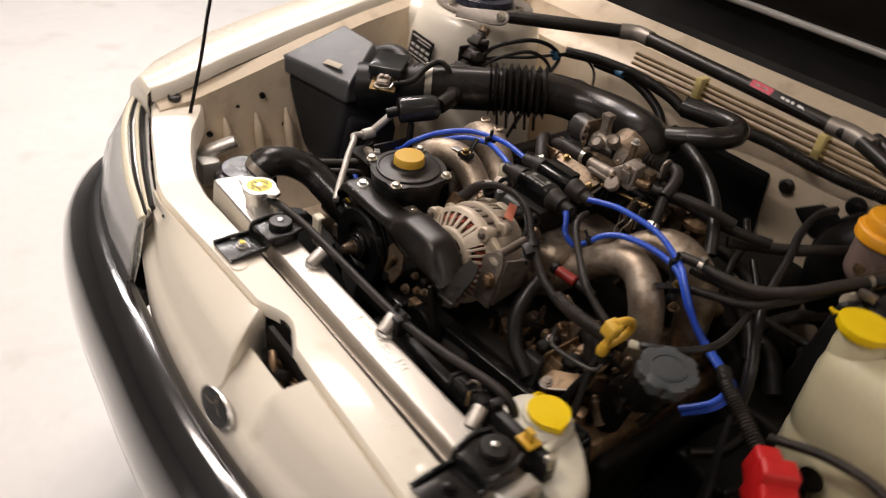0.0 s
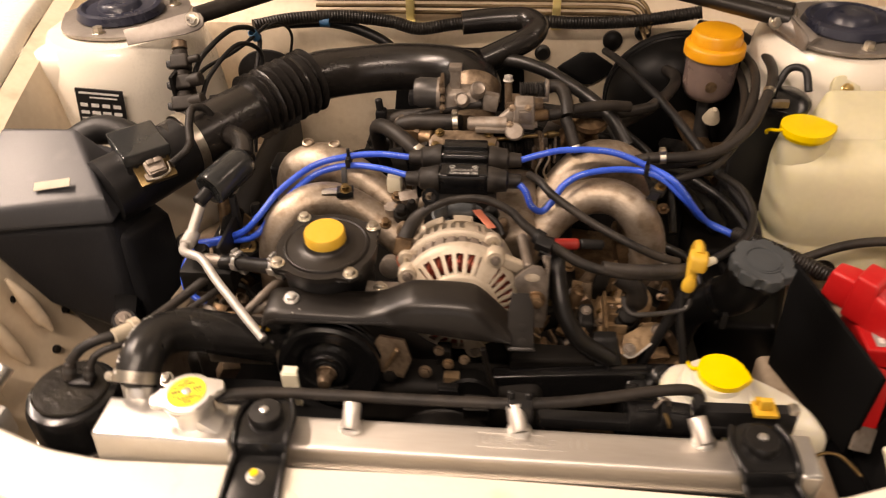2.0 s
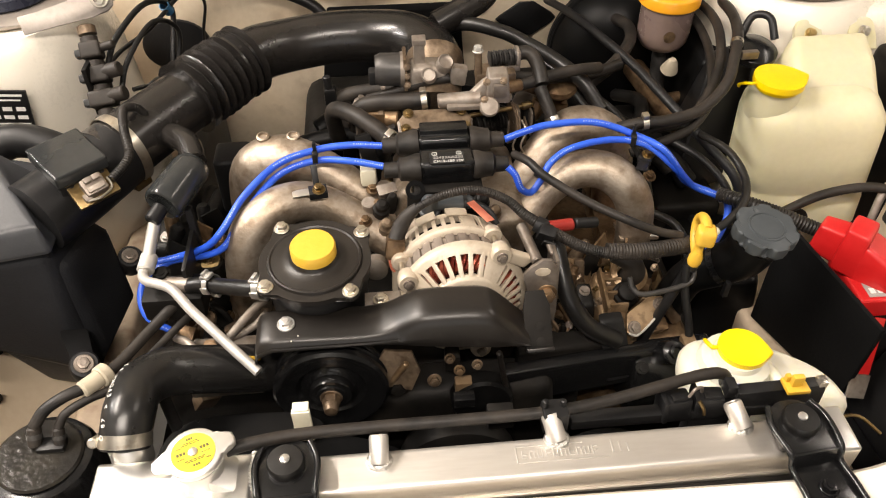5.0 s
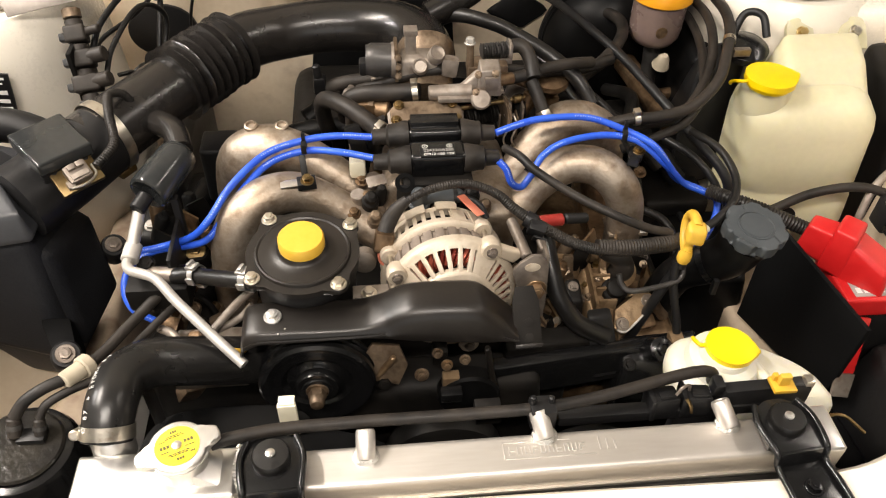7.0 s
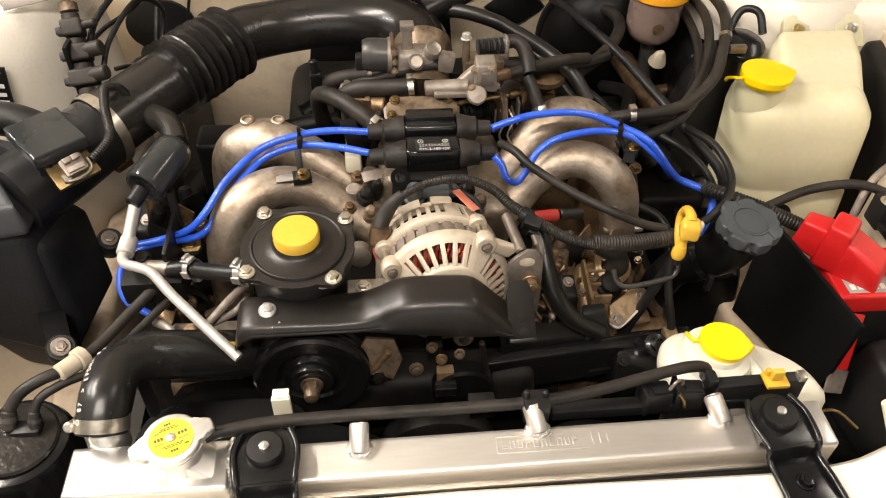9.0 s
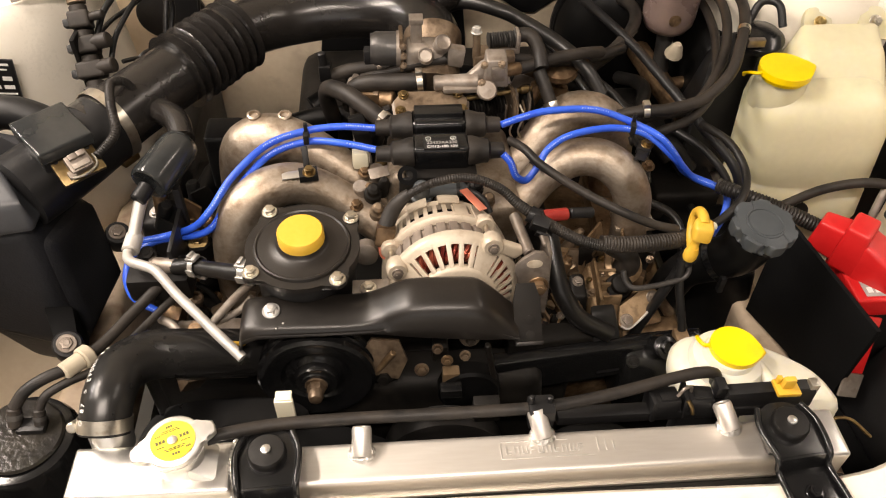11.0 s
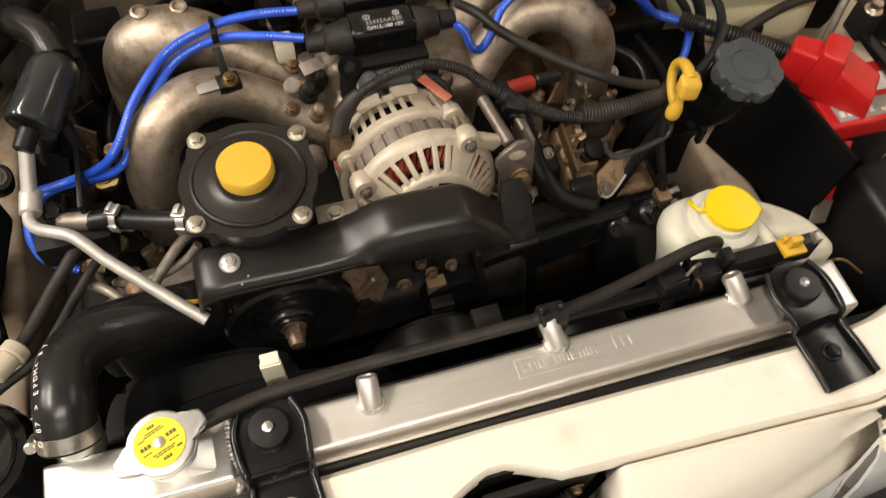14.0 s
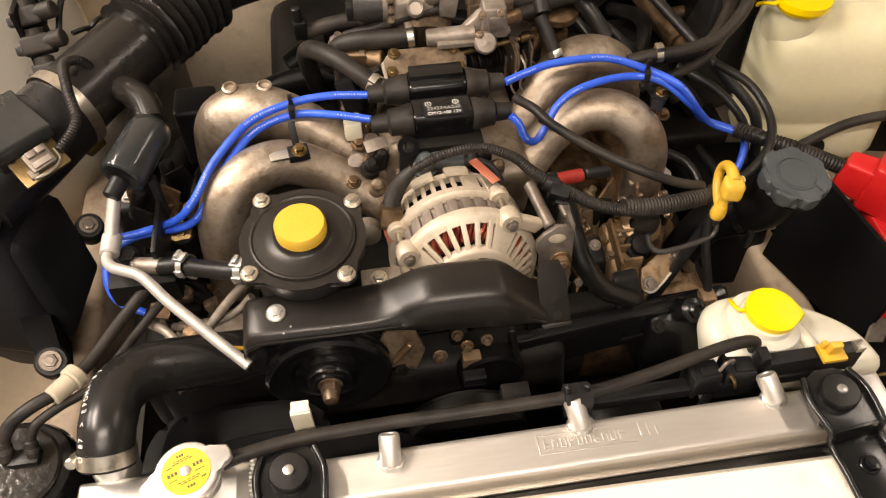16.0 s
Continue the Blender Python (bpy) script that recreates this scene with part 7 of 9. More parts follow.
for p in ((0.10, 0.53, 0.64), (0.16, 0.50, 0.64), (0.21, 0.54, 0.638), (0.14, 0.60, 0.64)):
    part("spigot", lathe([(0.016, -0.01), (0.016, 0.016), (0.013, 0.018)], frame_at(p, (0, -0.3, 1)), 18), BLOCK, rc)

# ---- air intake ----
ap = thing("intake_pipe", (-0.3, 0.5, 0.76), "large shiny black intake pipe with a bellows section", "pipe")
A1 = [(-0.448, 0.368, 0.776), (-0.425, 0.402, 0.779), (-0.392, 0.446, 0.783), (-0.358, 0.488, 0.788)]
part("elbow", tube(A1, [0.040, 0.039, 0.0385, 0.0385], 36, 8), PIPE, ap)
part("bellows", tube([(-0.368, 0.476, 0.787), (-0.338, 0.512, 0.791), (-0.303, 0.552, 0.795)], 0.0415, 40, 8, ribs=(0.0125, 0.0062)), PIPE, ap, "ribbed rubber bellows")
part("main_pipe", tube([(-0.312, 0.542, 0.794), (-0.285, 0.569, 0.795), (-0.245, 0.594, 0.791), (-0.19, 0.605, 0.793), (-0.135, 0.599, 0.796), (-0.090, 0.580, 0.799), (-0.064, 0.547, 0.797), (-0.058, 0.51, 0.794)], [0.0365, 0.036, 0.035, 0.035, 0.035, 0.036, 0.038, 0.039], 36, 8), PIPE, ap)
part("tee", tube([(-0.398, 0.425, 0.775), (-0.374, 0.402, 0.784), (-0.352, 0.376, 0.790), (-0.341, 0.345, 0.786)], [0.016, 0.0145, 0.014, 0.0135], 20, 5), PIPE, ap)
part("side_hose", tube([(-0.05, 0.575, 0.820), (-0.015, 0.588, 0.832), (0.015, 0.605, 0.842), (0.026, 0.632, 0.848), (0.010, 0.656, 0.850), (-0.030, 0.660, 0.848), (-0.085, 0.652, 0.845)], 0.0175, 22, 8), PIPE, ap, "U-shaped black hose")
part("seam_band", ring((-0.306, 0.549, 0.795), (0.6, 0.75, 0.1), 0.0372, 0.008, 0.0025, 36), RUBBER, ap)
mf = thing("airflow_meter", (-0.45, 0.35, 0.76), "dark airflow meter with a glossy square lid and steel clamp", "sensor")
part("barrel", tube([(-0.505, 0.29, 0.765), (-0.478, 0.324, 0.768), (-0.448, 0.365, 0.774), (-0.435, 0.384, 0.777)], 0.041, 32, 5), BLACK, mf)
LM = frame_at((-0.464, 0.325, 0.813), (0.06, -0.08, 1), (0.757, 0.654, 0))
part("lid", rbox((-0.029, -0.032, -0.006), (0.029, 0.032, 0.010), 0.003, 3, m=LM), AFM_LID, mf, "glossy black lid")
part("lid_base", rbox((-0.027, -0.029, -0.035), (0.027, 0.029, -0.005), 0.003, m=LM), BLACK, mf)
part("clamp_screw", rbox((-0.008, -0.004, -0.010), (0.006, 0.005, 0.012), 0.002, m=frame_at((-0.414, 0.366, 0.746), (0.6, 0.76, 0.05), (0.7, -0.5, 0))), GOLD_DULL, mf)
part("clamp", ring((-0.432, 0.390, 0.777), (0.6, 0.76, 0.05), 0.0425, 0.012, 0.001, 40), STEEL, mf, "steel band clamp")
AP = frame_at((-0.438, 0.300, 0.794), (0.30, -0.46, 0.84), (0.757, 0.654, 0))
pp = part("plug_plate", rbox((-0.024, -0.017, -0.004), (0.022, 0.017, 0.003), 0.002, m=AP), GOLD_DULL, mf, "dull gold plug plate with two screws")
for x, y in ((-0.018, 0.011), (0.016, 0.011)):
    part("plate_hole", lathe([(0.0028, 0.003), (0.0028, 0.0036), (0.0018, 0.0038)], AP @ Matrix.Translation((x, y, 0)), 14), DARK_IRON, pp)
pg = part("plug", rbox((-0.012, -0.012, 0.0), (0.012, 0.008, 0.014), 0.003, m=AP), ADJUST, mf, "grey electrical plug")
for k, (x, y, w, d, h) in enumerate(((-0.004, 0.003, 0.004, 0.003, 0.019), (0.005, 0.003, 0.004, 0.003, 0.019), (0.0, -0.007, 0.009, 0.003, 0.017), (-0.012, -0.010, 0.004, 0.004, 0.010))):
    part("plug_rib", rbox((x - w, y - d, 0.0), (x + w, y + d, h), 0.0012, m=AP), (ADJUST, ADJUST, GREYCAST, GREYCAST)[k], pg)
part("plug_wire_clip", tube([AP @ Vector(p) for p in ((-0.014, -0.014, 0.008), (0.0, -0.017, 0.010), (0.014, -0.012, 0.009), (0.016, 0.0, 0.008))], 0.0014, 8), STEEL, mf)

hose_thing("sensor_cable", "corrugated black sensor cable", [(-0.396, 0.408, 0.802), (-0.405, 0.405, 0.822), (-0.416, 0.392, 0.829), (-0.411, 0.362, 0.823), (-0.404, 0.332, 0.808), (-0.418, 0.304, 0.800)], 0.0050, LOOM, 14, (0.0030, 0.0003))

ab = thing("air_filter_box", (-0.57, 0.29, 0.56), "large textured black plastic air filter box on the inner wing", "air box")
part("body", hull8([(-0.600, 0.235, 0.62), (-0.484, 0.220, 0.575), (-0.462, 0.335, 0.575), (-0.600, 0.375, 0.62)], [(-0.668, 0.226, 0.745), (-0.495, 0.262, 0.742), (-0.485, 0.352, 0.745), (-0.665, 0.375, 0.75)], 0.016, 4), AIRBOX, ab)
part("lower_body", hull8([(-0.56, 0.255, 0.53), (-0.505, 0.240, 0.53), (-0.495, 0.32, 0.53), (-0.56, 0.36, 0.53)], [(-0.60, 0.243, 0.625), (-0.490, 0.224, 0.585), (-0.470, 0.33, 0.585), (-0.60, 0.37, 0.625)], 0.015, 3), AIRBOX, ab)
lid = part("lid", hull8([(-0.672, 0.216, 0.744), (-0.486, 0.254, 0.742), (-0.480, 0.350, 0.748), (-0.670, 0.372, 0.755)], [(-0.663, 0.222, 0.772), (-0.490, 0.263, 0.776), (-0.560, 0.356, 0.818), (-0.650, 0.345, 0.822)], 0.007, 4), LIDGREY, ab, "sloping ribbed lid")
part("lid_step", hull8([(-0.552, 0.31, 0.745), (-0.495, 0.30, 0.740), (-0.470, 0.36, 0.745), (-0.55, 0.37, 0.755)], [(-0.540, 0.335, 0.785), (-0.505, 0.32, 0.775), (-0.485, 0.36, 0.78), (-0.55, 0.372, 0.79)], 0.008, 3), AIRBOX, lid)
part("lid_label", rbox((-0.022, -0.006, 0), (0.022, 0.006, 0.0008), 0.0003, m=frame_at((-0.556, 0.268, 0.7885), (-0.02, -0.42, 0.9), (1, 0.22, 0))), AGED, lid, "small pale embossed plate")
for p in ((-0.66, 0.236, 0.735), (-0.50, 0.278, 0.742)):
    part("clip", rbox((p[0] - 0.012, p[1] - 0.012, p[2] - 0.02), (p[0] + 0.004, p[1] + 0.004, p[2] + 0.018), 0.003), BLACK, ab)
part("side_bulge", hull8([(-0.50, 0.235, 0.585), (-0.470, 0.240, 0.585), (-0.456, 0.340, 0.585), (-0.50, 0.360, 0.585)], [(-0.505, 0.262, 0.725), (-0.484, 0.268, 0.712), (-0.464, 0.356, 0.690), (-0.505, 0.365, 0.722)], 0.012, 3), AIRBOX, ab)
part("foot_arm", hull8([(-0.465, 0.158, 0.640), (-0.440, 0.158, 0.640), (-0.475, 0.240, 0.58), (-0.505, 0.240, 0.58)], [(-0.465, 0.158, 0.664), (-0.440, 0.158, 0.664), (-0.475, 0.238, 0.645), (-0.510, 0.238, 0.645)], 0.008), MATT, ab)
for p in ((-0.452, 0.352, 0.642), (-0.452, 0.160, 0.672)):
    part("foot_lug", lathe([(0.015, -0.03), (0.015, 0.0), (0.013, 0.003), (0.0, 0.003)], frame_at(p, (0.3, -0.45, 0.85)), 24), BLACK, ab)
    part("lug_bolt", hexbolt(Vector(p) + Vector((0.001, -0.002, 0.004)), (0.3, -0.45, 0.85), 0.0064, 0.005, 1.55), ADJUST, ab)
part("foot_bolt", hexbolt((-0.438, 0.178, 0.552), (0, -0.3, 1), 0.007, 0.006), STEEL, ab)
part("snorkel", tube([(-0.60, 0.37, 0.77), (-0.555, 0.40, 0.79), (-0.50, 0.392, 0.778), (-0.455, 0.365, 0.755)], 0.020, 16, 5), BLACK, ab)

# label on the strut tower, with illegible print as bars
tl = thing("tower_label", (-0.615, 0.49, 0.70), "black printed label on the cream strut tower", "label")
TM = frame_at((-0.601, 0.4945, 0.775), (0.04, -1, 0.085), (1, 0.04, -0.09))
part("plate", rbox((-0.0345, -0.0255, -0.002), (0.0345, 0.0255, 0.0015), 0.0005, m=TM), BLACK, tl)
ink = [flatbar(TM @ Matrix.Translation((0, 0, 0.0016)), 0.0, 0.0195, 0.058, 0.003), flatbar(TM @ Matrix.Translation((0, 0, 0.0016)), 0.006, 0.013, 0.040, 0.002)]
for j in range(4):
    ink.append(flatbar(TM @ Matrix.Translation((0, 0, 0.0016)), -0.024 + j * 0.016, 0.001, 0.011, 0.0055))
    ink.append(flatbar(TM @ Matrix.Translation((0, 0, 0.0016)), -0.024 + j * 0.016, -0.0105, 0.012, 0.005))
ink.append(flatbar(TM @ Matrix.Translation((0, 0, 0.0016)), 0.0, -0.0195, 0.062, 0.002))
part("print", join(*ink), WHITE_INK, tl, "white print drawn as bars")

# ---- left side pipework ----
fd = thing("vacuum_canister", (-0.37, 0.33, 0.73), "glossy black cylindrical canister on a steel pipe", "canister")
c0, c1 = Vector((-0.368, 0.284, 0.777)), Vector((-0.339, 0.345, 0.786))
part("cylinder", lathe([(0.0, 0.001), (0.0165, 0.0), (0.0180, -0.001), (0.0205, 0.0), (0.0215, 0.003), (0.0213, 0.054), (0.019, 0.063), (0.013, 0.068)], frame_at(c0, c1 - c0), 30), AFM_LID, fd)
part("end_plug", rod((-0.378, 0.266, 0.770), (-0.369, 0.283, 0.776), 0.0085, 14), BLACK, fd)
part("stay", rbox((-0.350, 0.290, 0.64), (-0.342, 0.300, 0.762), 0.002), BLACK, fd, "black steel stay")
part("stay_plate", rbox((-0.350, 0.225, 0.66), (-0.345, 0.30, 0.735), 0.002), BLACK, fd)
sp = thing("steel_pipe", (-0.35, 0.2, 0.70), "bent bare steel pipe with a crimped joint", "pipe")
part("upper_pipe", tube([(-0.376, 0.276, 0.768), (-0.380, 0.264, 0.756), (-0.3855, 0.246, 0.739)], 0.0064, 16, 5), DULL, sp)
part("crimp", rod((-0.3855, 0.250, 0.7365), (-0.387, 0.228, 0.734), 0.0090, 18), DULL, sp)
part("lower_pipe", tube([(-0.387, 0.235, 0.735), (-0.388, 0.222, 0.735), (-0.380, 0.208, 0.740), (-0.366, 0.197, 0.746), (-0.350, 0.187, 0.747), (-0.330, 0.166, 0.737), (-0.309, 0.147, 0.727), (-0.285, 0.125, 0.716), (-0.264, 0.107, 0.706)], 0.0052, 16, 6), DULL, sp)
hose_thing("fuel_hose", "dusty black fuel hose with an ivory connector", [(-0.355, 0.225, 0.69), (-0.361, 0.211, 0.700), (-0.384, 0.181, 0.694), (-0.408, 0.140, 0.693), (-0.425, 0.112, 0.700), (-0.446, 0.098, 0.702), (-0.464, 0.088, 0.696), (-0.475, 0.078, 0.685)], 0.0058)
hose_thing("fuel_hose", "thin dusty black fuel hose", [(-0.335, 0.215, 0.68), (-0.348, 0.200, 0.690), (-0.372, 0.166, 0.688), (-0.399, 0.120, 0.690), (-0.428, 0.098, 0.694), (-0.446, 0.086, 0.691), (-0.453, 0.077, 0.682)], 0.0043)
cn = thing("hose_connector", (-0.423, 0.112, 0.69), "ivory plastic hose connector with a collar", "connector")
part("collar", rod((-0.414, 0.128, 0.697), (-0.420, 0.119, 0.699), 0.0115, 22), AGED, cn)
part("sleeve", rod((-0.419, 0.120, 0.699), (-0.432, 0.103, 0.702), 0.0088, 20), AGED, cn)
hn = thing("fuel_filter_canister", (-0.472, 0.060, 0.53), "black canister with a dusty dimpled round lid and two hose ends", "canister")
part("body", lathe([(0.047, 0), (0.051, 0.02), (0.051, 0.10), (0.047, 0.110), (0.042, 0.112)], Matrix.Translation((-0.472, 0.060, 0.549)), 40), BLACK_GLOSS, hn)
top = lathe([(0.0, 0.0)] + [(0.0018 * k, 0.0) for k in range(1, 22)] + [(0.040, -0.002)], None, 96, close=False)
for v in top.verts:
    v.co.z += 0.00020 * noise.noise(Vector((v.co.x * 210, v.co.y * 210, 3)))
top.transform(Matrix.Translation((-0.472, 0.060, 0.6668)) @ Matrix.Rotation(0.055, 4, "Y"))
part("lid", top, LID_GLOSS, hn, "dimpled dusty black lid")
part("bracket", rbox((-0.475, 0.060, 0.663), (-0.448, 0.076, 0.672), 0.004), BLACK, hn)
part("hose_end", rod((-0.475, 0.078, 0.685), (-0.476, 0.067, 0.669), 0.0066, 16), DUSTY, hn)
part("hose_clip", ring((-0.4754, 0.073, 0.678), (-0.05, -0.57, -0.82), 0.0066, 0.005, 0.0008, 20), MOTOR, hn, "small dark steel hose clip")
part("hose_end", rod((-0.453, 0.077, 0.682), (-0.4535, 0.067, 0.668), 0.0054, 16), DUSTY, hn)
part("hose_clip", ring((-0.4532, 0.072, 0.675), (-0.03, -0.58, -0.81), 0.0056, 0.004, 0.0008, 20), MOTOR, hn, "small dark steel hose clip")
part("strap", ring((-0.472, 0.060, 0.597), (0, 0, 1), 0.0515, 0.02, 0.0015, 40), STEEL, hn)
for k, pts in enumerate(([(-0.362, 0.185, 0.675), (-0.345, 0.168, 0.686), (-0.331, 0.155, 0.682), (-0.314, 0.154, 0.682), (-0.298, 0.168, 0.695), (-0.275, 0.18, 0.715), (-0.258, 0.182, 0.73)],
                         [(-0.345, 0.19, 0.66), (-0.325, 0.178, 0.672), (-0.30, 0.172, 0.684), (-0.275, 0.172, 0.70), (-0.26, 0.175, 0.715)])):
    hose_thing("steel_pipe", "thin bent bare steel pipe beside the pump", pts, 0.0045 if k == 0 else 0.004, GREYCAST, 10)
cl = thing("pipe_clamp_block", (-0.34, 0.21, 0.66), "greasy pipe fittings with bolts beside the pump", "fitting")
part("block", rbox((-0.395, 0.205, 0.68), (-0.33, 0.245, 0.712), 0.006), DARK_IRON, cl)
part("nut", hexbolt((-0.336, 0.284, 0.692), (0.1, -0.5, 0.8), 0.0062, 0.006, 1.9), GOLD_DULL, cl)
part("spade_terminal", rbox((-0.352, 0.290, 0.700), (-0.336, 0.296, 0.708), 0.001), GOLD_DULL, cl)
part("nut_boss", rod((-0.338, 0.292, 0.66), (-0.336, 0.285, 0.691), 0.014, 18), DARK_IRON, cl)
part("nut", hexbolt((-0.375, 0.238, 0.718), (0.1, -0.4, 0.9), 0.0075, 0.007, 1.3), DARK_IRON, cl)
part("nut", hexbolt((-0.325, 0.175, 0.668), (0.1, -0.6, 0.8), 0.008, 0.012, 1.2), BLOCK, cl)
part("plate", rbox((-0.345, 0.13, 0.64), (-0.27, 0.20, 0.655), 0.003), GREYCAST, cl)
part("wire", tube([(-0.285, 0.135, 0.695), (-0.275, 0.130, 0.700), (-0.268, 0.133, 0.694), (-0.272, 0.14, 0.688)], 0.0022, 8), AMBER, cl)

# solenoids and wiring on the left tower and firewall
so = thing("solenoid_valves", (-0.46, 0.50, 0.74), "row of dusty black vacuum solenoids on the strut tower", "valve")
S0, S1 = Vector((-0.470, 0.474, 0.748)), Vector((-0.489, 0.552, 0.840))
for k in range(4):
    a, b = S0.lerp(S1, k * 0.25), S0.lerp(S1, k * 0.25 + 0.235)
    span = (b - a).length
    SM = frame_at(a, b - a, (1, 0.1, 0))
    w = (0.013, 0.016, 0.0145, 0.0125)[k]
    part("solenoid", rbox((-w, -0.012, 0.0), (w, 0.013, span * 0.72), 0.004, 3, m=SM), SOLENOID, so)
    part("solenoid_neck", lathe([(0.0105, span * 0.68), (0.0105, span * 0.93), (0.0085, span * 0.98)], SM, 18), SOLENOID, so)
    part("nozzle", rod(a.lerp(b, 0.4), a.lerp(b, 0.4) + Vector((0.030, -0.002, 0.008)), 0.0095 if k in (1, 2) else 0.0055, 14), SOLENOID, so)
    part("plug", rbox((-w - 0.007, -0.008, 0.003), (-w + 0.002, 0.006, span * 0.45), 0.002, m=SM), BLACK, so)
part("stay", rbox((-0.492, 0.50, 0.74), (-0.486, 0.57, 0.82), 0.002), DARK_IRON, so)
part("end_cap", lathe([(0.011, 0), (0.011, 0.010), (0.008, 0.012)], frame_at(S1, S1 - S0), 20), CASTBROWN, so)
for k in range(5):
    x, y = -0.425 + 0.010 * k, 0.535 + 0.016 * k
    hose_thing("vacuum_hose", "thin black vacuum hose on the firewall side", [(x - 0.012, y - 0.035, 0.79 - 0.01 * k), (x, y - 0.02, 0.785), (x - 0.002, y + 0.01, 0.765), (x - 0.010, y + 0.03, 0.73), (x - 0.016, y + 0.05, 0.66)], 0.0028, RUBBER, 10, group="small hoses")
for k, pts in enumerate(([(-0.475, 0.545, 0.80), (-0.465, 0.575, 0.822), (-0.44, 0.65, 0.832), (-0.42, 0.70, 0.80), (-0.425, 0.66, 0.74), (-0.43, 0.62, 0.66)],
                         [(-0.460, 0.520, 0.775), (-0.452, 0.555, 0.80), (-0.43, 0.63, 0.815), (-0.41, 0.67, 0.78), (-0.42, 0.64, 0.72), (-0.425, 0.60, 0.64)],
                         [(-0.482, 0.55, 0.79), (-0.47, 0.59, 0.795), (-0.44, 0.64, 0.80), (-0.41, 0.72, 0.81)],
                         [(-0.43, 0.70, 0.80), (-0.40, 0.74, 0.805), (-0.39, 0.78, 0.77), (-0.41, 0.81, 0.70), (-0.42, 0.83, 0.62)])):
    hose_thing("wiring_loom", "black taped wiring bundle below the brace", pts, 0.0040 - 0.0005 * k, BLACK, 12, group="wiring bundles")
for p, ax in (((-0.424, 0.69, 0.805), (0.2, 0.5, -0.8)), ((-0.33, 0.785, 0.79), (1, 0, 0))):
    single("wire_tape", ring(p, ax, 0.0062, 0.016, 0.0012, 16), BLUE_TAPE, "wrap of dark blue tape round the wiring", "tape", group="tape wraps")
hose_thing("wiring_loom", "corrugated black wiring loom along the firewall", [(-0.44, 0.74, 0.80), (-0.38, 0.775, 0.80), (-0.30, 0.80, 0.795), (-0.22, 0.805, 0.785), (-0.17, 0.80, 0.775), (-0.10, 0.80, 0.785), (0.0, 0.805, 0.79), (0.10, 0.81, 0.785), (0.20, 0.81, 0.79), (0.30, 0.80, 0.81)], 0.0105, LOOM, 14, (0.005, 0.0008))
hose_thing("wiring_loom", "black wiring loom along the firewall", [(-0.40, 0.79, 0.785), (-0.33, 0.81, 0.78), (-0.27, 0.81, 0.765), (-0.22, 0.80, 0.74), (-0.20, 0.78, 0.70)], 0.009, BLACK, 12)
for k, dz in enumerate((0.0, 0.0105, 0.021, 0.030)):
    hose_thing("brake_pipe", "bronze-coated steel brake pipe along the firewall ledge", [(-0.36, 0.852 + 0.3 * dz, 0.783 + dz), (-0.19, 0.850 + 0.3 * dz, 0.785 + dz), (0.07, 0.846 + 0.3 * dz, 0.787 + dz), (0.175, 0.843 + 0.3 * dz, 0.787 + dz), (0.20 + 0.25 * dz, 0.825, 0.785 + dz), (0.215 + 0.25 * dz, 0.80, 0.76 + dz)], 0.0034, TAN_PIPE, 10, group="brake pipes")
for x in (-0.19, 0.065):
    pc = thing("pipe_clip", (x, 0.846, 0.77), "pale yellow plastic clip holding the brake pipes", "clip", group="brake pipe clips")
    part("clip_body", rbox((x - 0.007, 0.838, 0.772), (x + 0.007, 0.866, 0.828), 0.002), CLIP_YELLOW, pc)
    part("clip_foot", rbox((x - 0.009, 0.832, 0.762), (x + 0.009, 0.846, 0.775), 0.002), CLIP_YELLOW, pc)

# added hoses below the intake pipe, near-black for the void there
for pts, r in (([(-0.34, 0.33, 0.62), (-0.33, 0.40, 0.645), (-0.30, 0.44, 0.645)], 0.012),
               ([(-0.39, 0.30, 0.58), (-0.385, 0.36, 0.61), (-0.37, 0.42, 0.62), (-0.36, 0.50, 0.61)], 0.016), ([(-0.17, 0.50, 0.70), (-0.15, 0.53, 0.71), (-0.11, 0.55, 0.715), (-0.02, 0.54, 0.72), (0.04, 0.52, 0.71)], 0.012),
               ([(-0.22, 0.55, 0.68), (-0.16, 0.58, 0.70), (-0.08, 0.60, 0.70), (0.02, 0.58, 0.70), (0.08, 0.55, 0.69)], 0.016)):
    hose_thing("rubber_hose", "black hose added in the dark void below the intake pipe", pts, r, DEEP, 14, group="low hoses")
cr = thing("crossover_pipe", (-0.16, 0.53, 0.74), "dusty brown coolant pipe on a dark bracket behind the manifold", "pipe")
part("pipe_body", tube([(-0.190, 0.530, 0.742), (-0.165, 0.530, 0.750), (-0.125, 0.528, 0.756), (-0.085, 0.524, 0.758)], [0.0085, 0.0095, 0.0095, 0.0085], 18, 6), SOLENOID, cr)
part("pipe_bracket", hull8([(-0.188, 0.525, 0.62), (-0.168, 0.525, 0.62), (-0.168, 0.535, 0.62), (-0.188, 0.535, 0.62)], [(-0.186, 0.522, 0.748), (-0.170, 0.522, 0.748), (-0.170, 0.530, 0.750), (-0.186, 0.530, 0.750)], 0.003), SOLENOID, cr)
part("pipe_plug", rbox((-0.204, 0.520, 0.738), (-0.188, 0.538, 0.762), 0.004), BLACK, cr)
part("plug_nipple", rod((-0.197, 0.528, 0.760), (-0.199, 0.530, 0.778), 0.0055, 14), BLACK, cr)
part("band", ring((-0.125, 0.528, 0.756), (1, 0, 0.1), 0.0097, 0.006, 0.001, 20), ADJUST, cr)
